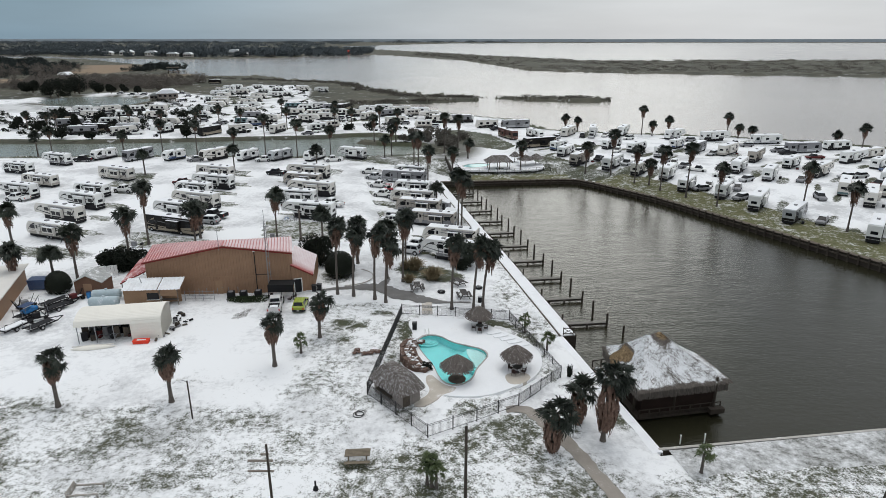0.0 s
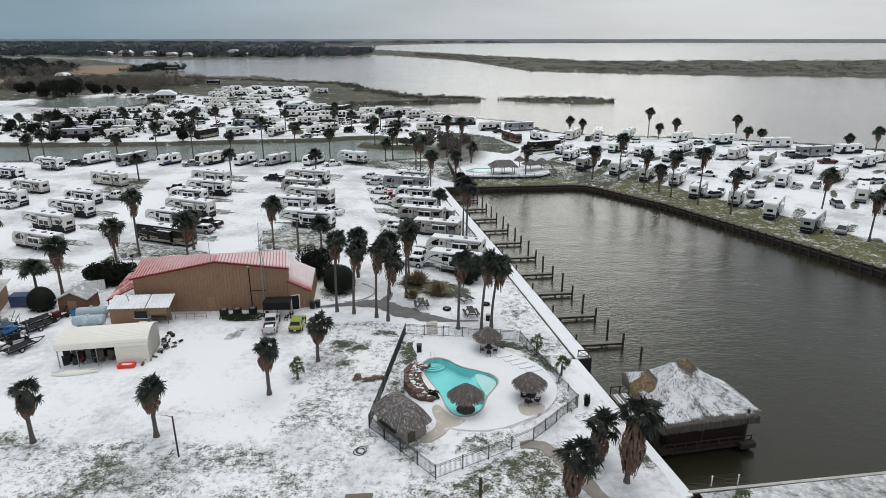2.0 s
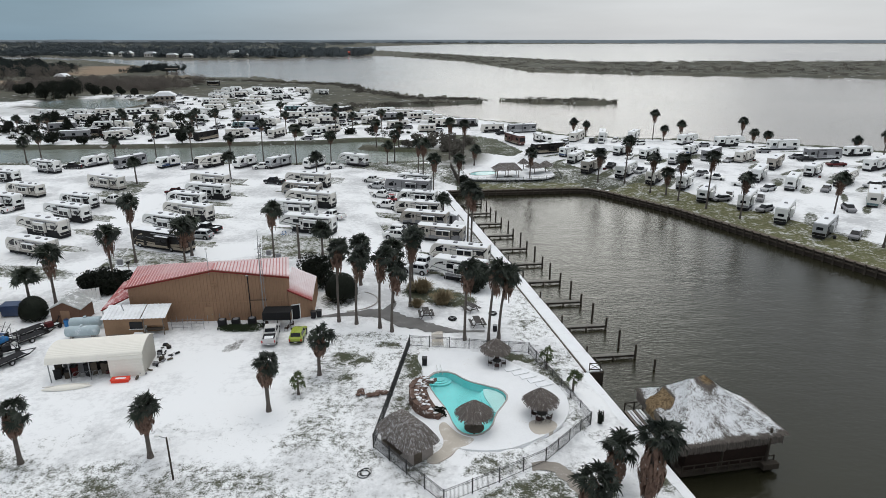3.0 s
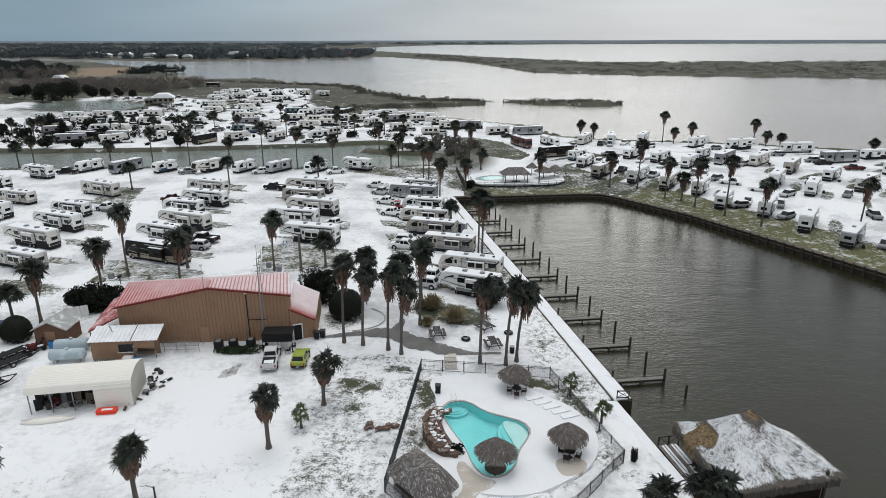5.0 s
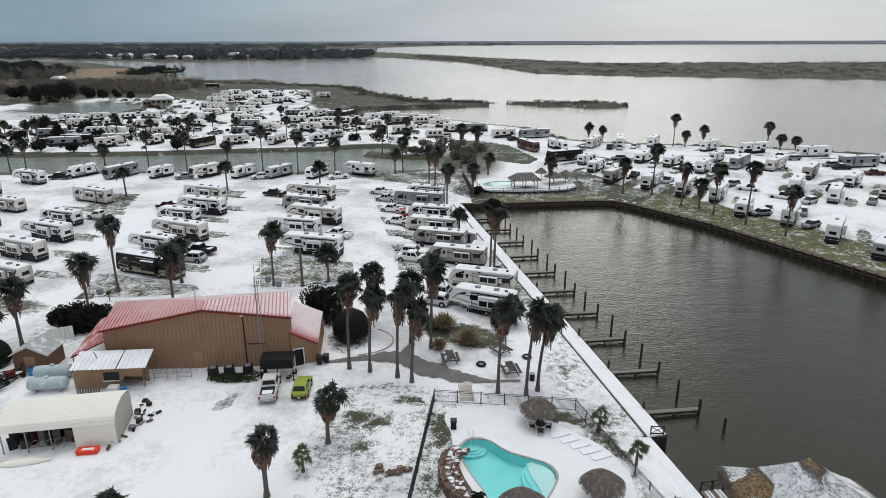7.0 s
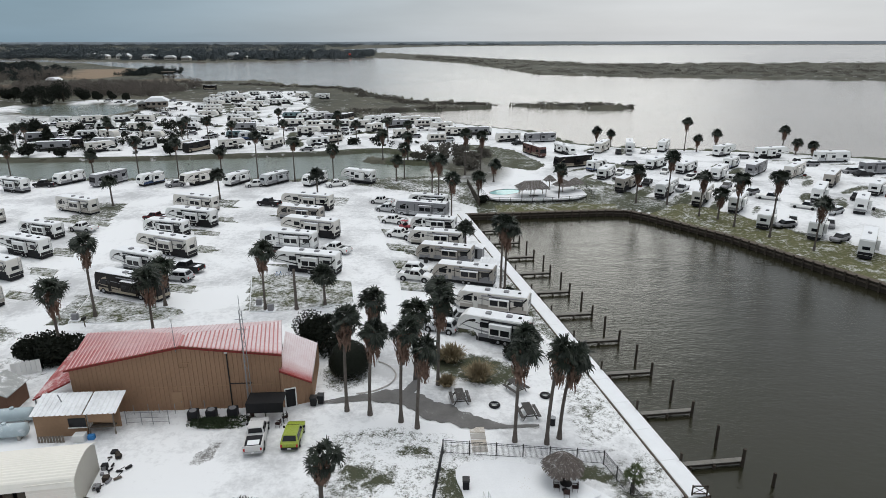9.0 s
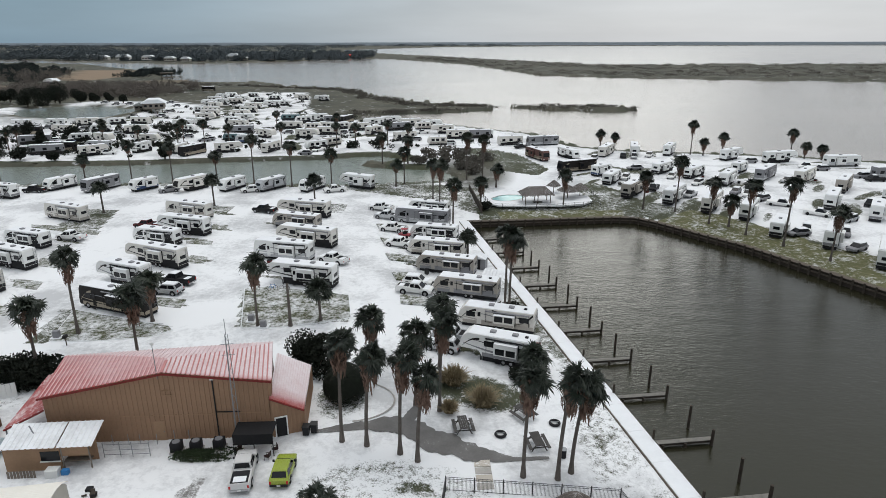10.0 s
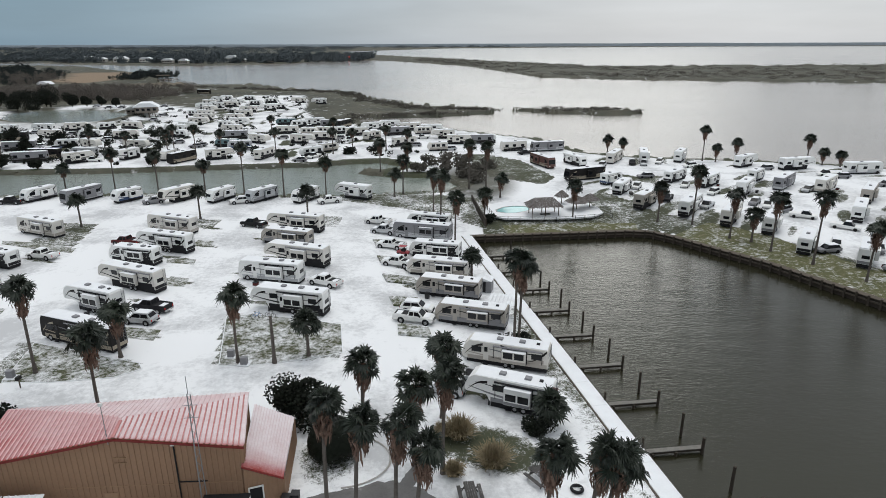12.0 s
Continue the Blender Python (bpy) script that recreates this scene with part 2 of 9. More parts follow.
M_thatch = thatch_mat("grey_thatch", (0.20, 0.176, 0.162), 0.555, 3.5, (0.52, 0.515, 0.51))
M_palapa = thatch_mat("brown_thatch", (0.175, 0.150, 0.136), 0.585, 3.0, (0.46, 0.45, 0.445))
M_thatch_snow = thatch_mat("snowy_thatch", (0.165, 0.145, 0.128), 0.47, 0.9)


def frond_mat(name, deep, pale):
    """Palm leaves, each fan of its own tone, glossy enough to catch the sky."""
    m, nt, p = nodes_of(name)
    pos = where(nt)
    isl, obj = nt.nodes.new("ShaderNodeNewGeometry").outputs["Random Per Island"], nt.nodes.new("ShaderNodeObjectInfo").outputs["Random"]
    tone = arith(nt, "ADD", arith(nt, "MULTIPLY", isl, 0.4), arith(nt, "ADD", arith(nt, "MULTIPLY", obj, 0.3), arith(nt, "MULTIPLY", noise_node(nt, pos, 2.5, 5), 0.5)))
    nt.links.new(blend(nt, ramp(nt, tone, 0.25, 0.95), deep, pale), p.inputs["Base Color"])
    p.inputs["Roughness"].default_value, p.inputs["Specular IOR Level"].default_value = 0.5, 0.4
    return m


M_frond = frond_mat("palm_green", (0.008, 0.012, 0.008), (0.031, 0.042, 0.026))
M_frond2 = frond_mat("young_palm_green", (0.035, 0.052, 0.018), (0.12, 0.15, 0.06))


def glass_mat():
    m, nt, p = nodes_of("dark_glass")
    p.inputs["Base Color"].default_value = (0.010, 0.011, 0.013, 1)
    p.inputs["Specular IOR Level"].default_value = 0.3
    pos = where(nt)
    nt.links.new(ramp(nt, noise_node(nt, pos, 3), 0.3, 0.7, 0.05, 0.14), p.inputs["Roughness"])
    return m


def pool_water_mat():
    m, nt, p = nodes_of("pool_water")
    p.inputs["Base Color"].default_value = (0.84, 0.99, 0.99, 1)
    p.inputs["Transmission Weight"].default_value = 1.0
    p.inputs["Roughness"].default_value, p.inputs["IOR"].default_value = 0.03, 1.33
    bump(nt, p, noise_node(nt, where(nt), 3, 3), 0.08, 0.05)
    return m


def lake_mat(name, deep, light, ripple, ior=1.33, size=2.6, flat=0.5, gloss=(0.08, 0.15), tint=(1.0, 0.99, 0.92)):
    m, nt, p = nodes_of(name)
    pos = where(nt)
    stretch = nt.nodes.new("ShaderNodeMapping")
    stretch.inputs["Scale"].default_value = (flat, 1.0, 1.0)
    stretch.inputs["Rotation"].default_value = (0, 0, radians(-8))
    nt.links.new(pos, stretch.inputs[0])
    rip, swell, patch = noise_node(nt, stretch.outputs[0], size, 4, 0.6), noise_node(nt, stretch.outputs[0], 0.3, 3), noise_node(nt, pos, 0.012, 3)
    col = blend(nt, ramp(nt, patch, 0.3, 0.7), deep, light)
    nt.links.new(col, p.inputs["Base Color"])
    nt.links.new(ramp(nt, patch, 0.3, 0.7, *gloss), p.inputs["Roughness"])
    p.inputs["IOR"].default_value = ior
    p.inputs["Specular Tint"].default_value = (*tint, 1)
    bump(nt, p, arith(nt, "ADD", arith(nt, "MULTIPLY", rip, 0.7), swell), ripple, 0.45)
    return m


def ground_mat():
    m, nt, p = nodes_of("snowy_ground")
    pos = where(nt)
    turf, wild, bare, field = (nt.nodes.new("ShaderNodeAttribute") for _ in range(4))
    turf.attribute_name, wild.attribute_name, bare.attribute_name, field.attribute_name = "turf", "wild", "bare", "field"
    n1, n2, n3 = noise_node(nt, pos, 0.16, 4), noise_node(nt, pos, 1.2, 6, 0.75), noise_node(nt, pos, 5.5, 5, 0.8)
    mix = arith(nt, "ADD", arith(nt, "ADD", arith(nt, "MULTIPLY", n1, 0.26), arith(nt, "MULTIPLY", n2, 0.38)), arith(nt, "MULTIPLY", n3, 0.36))
    fac = ramp(nt, arith(nt, "ADD", mix, arith(nt, "MULTIPLY", turf.outputs["Fac"], 0.62)), 0.728, 0.808)
    grass = blend(nt, ramp(nt, n2, 0.35, 0.65), (0.045, 0.056, 0.031), (0.088, 0.088, 0.058))
    grass = blend(nt, ramp(nt, n3, 0.45, 0.75), grass, (0.050, 0.056, 0.034))
    slush = arith(nt, "ADD", arith(nt, "MULTIPLY", noise_node(nt, pos, 0.07, 6, 0.62), 0.7), arith(nt, "MULTIPLY", n2, 0.3))
    snow = blend(nt, ramp(nt, slush, 0.48, 0.60), (0.81, 0.818, 0.823), (0.52, 0.525, 0.532))
    col = blend(nt, fac, snow, grass)
    rough_land = blend(nt, ramp(nt, noise_node(nt, pos, 0.03, 6), 0.38, 0.62), (0.066, 0.069, 0.052), (0.118, 0.110, 0.082))
    rough_land = blend(nt, ramp(nt, n2, 0.4, 0.75), rough_land, (0.05, 0.052, 0.042))
    rough_land = blend(nt, ramp(nt, n1, 0.60, 0.70), rough_land, (0.45, 0.45, 0.45))
    rough_land = blend(nt, field.outputs["Fac"], rough_land, blend(nt, ramp(nt, n2, 0.35, 0.7), (0.20, 0.145, 0.10), (0.29, 0.22, 0.15)))
    col = blend(nt, wild.outputs["Fac"], col, rough_land)
    wet = blend(nt, ramp(nt, n3, 0.4, 0.7), (0.13, 0.125, 0.12), (0.24, 0.23, 0.215))
    col = blend(nt, ramp(nt, arith(nt, "ADD", bare.outputs["Fac"], arith(nt, "MULTIPLY", arith(nt, "SUBTRACT", mix, 0.5), 1.6)), 0.45, 0.62), col, wet)
    nt.links.new(col, p.inputs["Base Color"])
    p.inputs["Roughness"].default_value, p.inputs["Specular IOR Level"].default_value = 0.85, 0.15
    bump(nt, p, mix, 0.5, 0.12)
    return m


M_glass, M_poolwater, M_ground = glass_mat(), pool_water_mat(), ground_mat()
M_basin = lake_mat("olive_basin_water", (0.017, 0.0165, 0.009), (0.024, 0.023, 0.013), 0.2, 1.52, 2.0, 0.55, (0.16, 0.22), (1.0, 0.965, 0.83))
# murky bay; base colour also holds painted brightness of reflected sky
M_lake = lake_mat("murky_sky_paled_bay_water", (0.305, 0.29, 0.268), (0.378, 0.355, 0.33), 0.3)
M_canal = lake_mat("grey_green_canal_water", (0.17, 0.20, 0.175), (0.21, 0.235, 0.21), 0.25)


def roof_mat():
    """Red ribbed metal under a thin dusting of snow; the attribute gives where the snow has slid off."""
    m, nt, p = nodes_of("snow_dusted_red_roof")
    pos = where(nt)
    off = nt.nodes.new("ShaderNodeAttribute")
    off.attribute_name = "melt"
    n1, n2 = noise_node(nt, pos, 0.5, 4), noise_node(nt, pos, 5, 5, 0.7)
    k = arith(nt, "ADD", off.outputs["Fac"], arith(nt, "ADD", arith(nt, "MULTIPLY", arith(nt, "SUBTRACT", n1, 0.5), 0.5), arith(nt, "MULTIPLY", arith(nt, "SUBTRACT", n2, 0.5), 0.45)))
    col = blend(nt, ramp(nt, k, 0.0, 1.0), (0.76, 0.70, 0.71), (0.34, 0.045, 0.04))
    nt.links.new(col, p.inputs["Base Color"])
    p.inputs["Roughness"].default_value, p.inputs["Specular IOR Level"].default_value = 0.6, 0.2
    bump(nt, p, n2, 0.1, 0.03)
    return m


def lawn_mat(name="snowy_lawn", lo=0.47, hi=0.62, dull=(0.058, 0.070, 0.036), pale=(0.115, 0.108, 0.066)):
    """Winter grass with snow lying between the tufts."""
    m, nt, p = nodes_of(name)
    pos = where(nt)
    n1, n2, n3 = noise_node(nt, pos, 0.4, 4), noise_node(nt, pos, 1.6, 6, 0.7), noise_node(nt, pos, 6, 5, 0.75)
    mix = arith(nt, "ADD", arith(nt, "ADD", arith(nt, "MULTIPLY", n1, 0.4), arith(nt, "MULTIPLY", n2, 0.35)), arith(nt, "MULTIPLY", n3, 0.25))
    grass = blend(nt, ramp(nt, n2, 0.35, 0.65), dull, pale)
    col = blend(nt, ramp(nt, mix, lo, hi), grass, (0.72, 0.73, 0.74))
    nt.links.new(col, p.inputs["Base Color"])
    p.inputs["Roughness"].default_value, p.inputs["Specular IOR Level"].default_value = 0.9, 0.1
    bump(nt, p, mix, 0.6, 0.1)
    return m


M_roof, M_lawn = roof_mat(), lawn_mat("snowy_lawn", 0.44, 0.60)
M_bank = lawn_mat("bulkhead_grass", 0.51, 0.66, (0.088, 0.098, 0.046), (0.165, 0.152, 0.085))
M_bank_south = lawn_mat("snowy_bank_grass", 0.36, 0.63, (0.050, 0.052, 0.038), (0.10, 0.095, 0.07))


# ---- building helpers ----
def link(name, bm, material, parent=None, label="", smooth=False):
    me = bpy.data.meshes.new(name)
    bm.normal_update()
    bm.to_mesh(me)
    bm.free()
    me.materials.append(material)
    if smooth:
        me.shade_smooth()
    ob = new(name, me)
    if parent:
        ob.parent = parent
    if label:
        ob["label"] = label
    return ob


def part(name, bm, material, parent, label="", smooth=False):
    return link(name, bm, material, parent, label, smooth)


def share(name, mesh, parent, m=None):
    ob = new(name, mesh)
    ob.parent = parent
    if m is not None:
        ob.matrix_basis = m
    return ob


def thing(name, label, category, group="", m=None):
    ob = new(name)
    ob.empty_display_size = 0.2
    tagged(ob, label, category, group)
    if m is not None:
        ob.matrix_basis = m
    return ob


def box(bm, x0, x1, y0, y1, z0, z1, bevel=0.0):
    made = bmesh.ops.create_cube(bm, size=1)["verts"]
    for v in made:
        v.co = (x0 + (v.co.x + 0.5) * (x1 - x0), y0 + (v.co.y + 0.5) * (y1 - y0), z0 + (v.co.z + 0.5) * (z1 - z0))
    if bevel:
        edges = list({e for v in made for e in v.link_edges})
        bmesh.ops.bevel(bm, geom=edges, offset=bevel, segments=2, profile=0.6, affect="EDGES")
    return bm


def bx(x0, x1, y0, y1, z0, z1, bevel=0.0):
    return box(bmesh.new(), x0, x1, y0, y1, z0, z1, bevel)


def tube(bm, a, b, r0, r1=None, n=8):
    r1 = r0 if r1 is None else r1
    a, b = Vector(a), Vector(b)
    turn = (b - a).to_track_quat("Z", "Y").to_matrix()
    rings = []
    for p, r in ((a, r0), (b, r1)):
        rings.append([bm.verts.new(p + turn @ Vector((r * math.cos(i * math.tau / n), r * math.sin(i * math.tau / n), 0))) for i in range(n)])
    for i in range(n):
        j = (i + 1) % n
        bm.faces.new((rings[0][i], rings[0][j], rings[1][j], rings[1][i]))
    bm.faces.new(rings[0][::-1])
    bm.faces.new(rings[1])
    return bm


def tb(a, b, r0, r1=None, n=8):
    return tube(bmesh.new(), a, b, r0, r1, n)


def hoop(bm, c, R, r, upright=False, n=18, k=6):
    """A closed ring round the point c, flat or standing in the x-z plane."""
    rings = []
    for i in range(n):
        a = i * math.tau / n
        ring = []
        for j in range(k):
            b = j * math.tau / k
            d, e = R + r * math.cos(b), r * math.sin(b)
            ring.append(bm.verts.new((c[0] + d * math.cos(a), c[1] + e, c[2] + d * math.sin(a)) if upright else (c[0] + d * math.cos(a), c[1] + d * math.sin(a), c[2] + e)))
        rings.append(ring)
    for i in range(n):
        p, q = rings[i], rings[(i + 1) % n]
        for j in range(k):
            bm.faces.new((p[j], q[j], q[(j + 1) % k], p[(j + 1) % k]))
    bmesh.ops.recalc_face_normals(bm, faces=bm.faces)
    return bm


def prism(bm, outline, y0, y1, bevel=0.0):
    """An outline in x and z, drawn out along y."""
    a = [bm.verts.new((x, y0, z)) for x, z in outline]
    b = [bm.verts.new((x, y1, z)) for x, z in outline]
    k = len(outline)
    faces = [bm.faces.new(a), bm.faces.new(b[::-1])]
    for i in range(k):
        faces.append(bm.faces.new((a[i], b[i], b[(i + 1) % k], a[(i + 1) % k])))
    bmesh.ops.recalc_face_normals(bm, faces=faces)
    if bevel:
        edges = list({e for f in faces[:2] for e in f.edges})
        bmesh.ops.bevel(bm, geom=edges, offset=bevel, segments=2, profile=0.6, affect="EDGES")
    return bm


def pr(outline, y0, y1, bevel=0.0):
    return prism(bmesh.new(), outline, y0, y1, bevel)


def slab(bm, outline, z0, z1, holes=()):
    """A flat plate with a free outline in x and y, and holes."""
    from mathutils.geometry import tessellate_polygon
    loops = [list(outline), *[list(h) for h in holes]]
    flat = [p for lp in loops for p in lp]
    top = [bm.verts.new((x, y, z1)) for x, y in flat]
    low = [bm.verts.new((x, y, z0)) for x, y in flat]
    for t in tessellate_polygon([[Vector((x, y, 0)) for x, y in lp] for lp in loops]):
        bm.faces.new([top[i] for i in t])
        bm.faces.new([low[i] for i in t[::-1]])
    at = 0
    for lp in loops:
        k = len(lp)
        for i in range(k):
            i0, i1 = at + i, at + (i + 1) % k
            bm.faces.new((low[i0], low[i1], top[i1], top[i0]))
        at += k
    bmesh.ops.recalc_face_normals(bm, faces=bm.faces)
    return bm


def smooth_loop(points, times=2):
    pts = [Vector(p) for p in points]
    for _ in range(times):
        out = []
        for i, p in enumerate(pts):
            q = pts[(i + 1) % len(pts)]
            out += [p.lerp(q, 0.25), p.lerp(q, 0.75)]
        pts = out
    return [(p.x, p.y) for p in pts]


# ---- the lie of the land ----
WATER_Z = -2.6
BASIN = [(4.2, 169), (38, 172.6), (42.5, 172), (46, 168.6), (58, 152.2), (82.8, 102.6), (106, 55), (49.5, 54), (25.8, 50.8), (20.6, 75.2), (22.3, 75.4)]
SEAWALL = [(27, 50.8), (4.2, 169)]
CANAL = [(-420, 198), (-123, 202), (-91, 204), (-53, 203.5), (-29, 201), (-14, 204), (1, 208.5), (3, 214), (1, 219), (-5, 226), (-18, 227.5), (-27.5, 232.5), (-26, 237.5), (-16, 236.5), (-12, 242),
         (-22, 250), (-31, 249), (-42, 243.5), (-70, 239.5), (-103, 234), (-136, 232), (-420, 242)]
CANAL_Z = -1.0
POND = [(-238, 379), (-252, 404), (-244, 421), (-226, 427), (-203, 422), (-184, 410), (-174, 390), (-178, 364), (-195, 353), (-218, 359)]
LAKE = [(1600, -300), (600, 10), (300, 140), (200, 196), (161, 219), (151, 227), (138, 236), (118, 245), (95, 251), (70, 257), (58, 260), (49, 267), (44, 280), (37, 300), (20, 313), (7, 326), (-19, 342), (-44, 368), (-63, 373),
        (-46, 388), (-9, 393), (30, 413), (18, 436), (-18, 455), (-52, 504), (-78, 566), (-143, 606), (-191, 667), (-252, 670), (-300, 707), (-374, 855),
        (-474, 968), (-630, 1142), (-800, 1207), (-1100, 1300), (-1100, 1500), (-934, 1480), (-740, 1318), (-482, 1179), (-316, 1308), (-221, 1540), (-108, 1440), (41, 1133), (112, 787), (217, 727), (428, 669), (900, 560), (1800, 300)]
BAY = [(-379, 2392), (-70, 1768), (126, 1330), (245, 1115), (469, 1095), (748, 1145), (2500, 900), (4950, 500), (4950, 4600), (1400, 4500), (47, 3960), (-443, 2790)]
ISLAND = [(40, 428), (56, 412), (84, 403), (104, 404), (113, 409), (102, 424), (69, 432)]
POOL = smooth_loop([(1.6, 72.2), (2.7, 73.7), (4.5, 73.5), (6.1, 71.6), (8.0, 70.7), (9.9, 69.8), (10.5, 68.2), (9.7, 66.5), (8.9, 65.1), (8.3, 62.7), (7.0, 61.4), (5.6, 61.4), (4.6, 62.7), (3.8, 65.9), (2.8, 68.0), (1.9, 70.3)], 1)


def inside(P, poly):
    x, y = P[:, 0], P[:, 1]
    hit = np.zeros(len(P), bool)
    for (x0, y0), (x1, y1) in zip(poly, poly[1:] + poly[:1]):
        cross = (y0 > y) != (y1 > y)
        hit ^= cross & (x < (x1 - x0) * (y - y0) / ((y1 - y0) or 1e-9) + x0)
    return hit


def nearest(P, poly, closed=True):
    best, spot = np.full(len(P), 1e9), P.copy()
    ends = poly[1:] + poly[:1] if closed else poly[1:]
    for a, b in zip(poly, ends):
        a, b = np.array(a, float), np.array(b, float)
        t = np.clip(((P - a) @ (b - a)) / max(1e-9, (b - a) @ (b - a)), 0, 1)
        q = a + t[:, None] * (b - a)
        d = np.hypot(*(P - q).T)
        m = d < best
        best[m], spot[m] = d[m], q[m]
    return best, spot


def fall(P):
    """Height of firm land: it sinks a little towards the yacht basin."""
    d, _ = nearest(P, BASIN)
    south = np.clip(1 + (P[:, 1] - 110) / 130, 1, 1.3)
    return -1.0 * south * np.clip(1 - d / 26, 0, 1) ** 1.3


def land_z(x, y):
    return float(fall(np.array([[x, y]], float))[0])


def axis(lo, hi, step, far_lo, far_hi, growth):
    mid = list(np.arange(lo, hi + step, step))
    out, s, v = [], step, hi + step
    while v < far_hi:
        s *= growth
        v += s
        out.append(min(v, far_hi))
    left, s, v = [], step, lo
    while v > far_lo:
        s *= growth
        v -= s
        left.append(max(v, far_lo))
    return np.array(left[::-1] + mid + out)


def blobs(P, rows):
    """Soft ellipses: centre, half sizes, turn in degrees, strength; the strongest wins."""
    out = np.zeros(len(P))
    for cx, cy, rx, ry, turn, k in rows:
        c, s = math.cos(radians(turn)), math.sin(radians(turn))
        dx, dy = P[:, 0] - cx, P[:, 1] - cy
        u, v = (dx * c + dy * s) / rx, (-dx * s + dy * c) / ry
        d = np.sqrt(u * u + v * v)
        out = np.maximum(out, k * np.clip((1.25 - d) / 0.5, 0, 1))
    return out


def band(P, line, width, k):
    d, _ = nearest(P, line, False)
    return k * np.clip((width - d) / (0.35 * width) + 0.4, 0, 1) * (d < width)

# ---- vehicles' places, needed for the ground too: x, y, turn, length ----
ROW_A = [(-70.9, 114.2, -21, 10.0), (-76.1, 125.9, -22, 12.2), (-77.3, 136.4, -22, 12.5), (-80.8, 147.3, -19, 11.5), (-84.2, 166.0, -24, 12.5)]
ROW_A2 = [(-98, 146, -20, 10.5), (-116, 174, -18, 9.5), (-100, 158, -20, 11), (-112, 186, -20, 10)]
ROW_B = [(-48.7, 117.4, -21, 12.6), (-53.0, 128.2, -22, 9.0), (-51.7, 137.0, -23, 12.4), (-56.5, 148.6, -16, 9.6), (-54.2, 155.6, -19, 12.6), (-58.0, 168.0, -21, 12.4)]
ROW_C = [(-24.0, 127.6, -15, 12.2), (-29.9, 139.8, -14, 11.4), (-27.7, 148.0, -20, 12.4), (-32.0, 159.1, -17, 12.2), (-32.5, 168.5, -16, 13.0)]
ROW_D = [(5.4, 103.2, -22, 9.8), (6.0, 112.7, -18, 11.0), (2.2, 124.1, -17, 10.6), (-0.9, 134.3, -17, 11.2), (-2.5, 143.2, -14, 10.6), (-3.2, 153.0, -14, 11.0), (-6.0, 164.4, -17, 12.2), (-4.8, 172.5, -17, 10.4)]

# the park east of the basin: vehicles back on to the water, heading north-east
EAST_FRONT = [("t_white", 45.0, 203.5, 58), ("f_tan", 47.5, 190.7, 52), ("f_white", 55.5, 184.3, 54), ("f_cream", 61.7, 177.0, 56), ("f_short", 67.1, 170.1, 55), ("t_white", 68.0, 158.4, 55), ("f_short", 74.4, 150.7, 54),
              ("f_white", 77.9, 140.5, 54), ("t_dark", 80.8, 130.2, 48), ("f_white", 89.8, 117.3, 52)]
EAST_MIDDLE = [("t_small", 44.6, 213.4, 40), ("t_white", 63.5, 217.1, 45), ("t_white", 70.3, 210.8, 45), ("f_short", 76.0, 201.7, 52), ("t_small", 86.2, 217.4, 45), ("c_dark", 89.5, 208.5, 48), ("c_tan", 98.8, 205.3, 45), ("f_tan", 102.8, 194.2, 51),
               ("f_white", 90.3, 178.1, 54), ("f_short", 93.9, 167.6, 54), ("t_white", 108.6, 184.2, 45), ("f_cream", 110.4, 172.0, 42), ("c_teal", 104.8, 152.3, 56), ("f_cream", 104.6, 141.8, 55), ("t_beige", 114.0, 150.0, 52), ("f_short", 122.0, 162.0, 50)]
EAST_SHORE = [("f_white", 105.9, 232.8, 15), ("f_short", 92.7, 237.8, 35), ("f_short", 75.9, 247.8, 60), ("f_white", 63.9, 248.0, 75), ("c_tan", 54.1, 246.5, 60), ("f_white", 131.5, 191.4, 30), ("t_small", 133.1, 182.3, 40), ("t_beige", 141.7, 199.0, 25), ("t_white", 146.0, 188.0, 30),
              ("c_dark", 125.0, 208.2, 8), ("c_white", 121.5, 226.0, 4), ("t_white", 140.0, 214.0, 10)]
# beside the way in: across the others
EAST_GATE = [("c_red", 29.6, 239.2, -68), ("t_white", 40.2, 241.0, -66), ("c_black", 38.5, 219.0, 24), ("c_dark", 35.5, 267.4, 14)]

# ---- ground: one sheet to the horizon ----
gx, gy = axis(-100, 112, 0.8, -4900, 4900, 1.045), axis(28, 212, 0.8, -400, 4950, 1.035)
GX, GY = np.meshgrid(gx, gy)
P = np.stack([GX.ravel(), GY.ravel()], 1)
step = np.sqrt(np.meshgrid(np.gradient(gx), np.gradient(gy))[0].ravel() * np.meshgrid(np.gradient(gx), np.gradient(gy))[1].ravel())
edge = np.zeros(len(P), bool)
def outset(poly, by):
    """The outline moved outwards (it runs clockwise)."""
    out, n = [], len(poly)
    for i in range(n):
        a, b, c = (Vector((*poly[(i + k) % n], 0)) for k in (-1, 0, 1))
        e, f = (b - a).normalized(), (c - b).normalized()
        m = (Vector((-e.y, e.x, 0)) + Vector((-f.y, f.x, 0))).normalized()
        out.append((b.x + m.x * by, b.y + m.y * by))
    return out


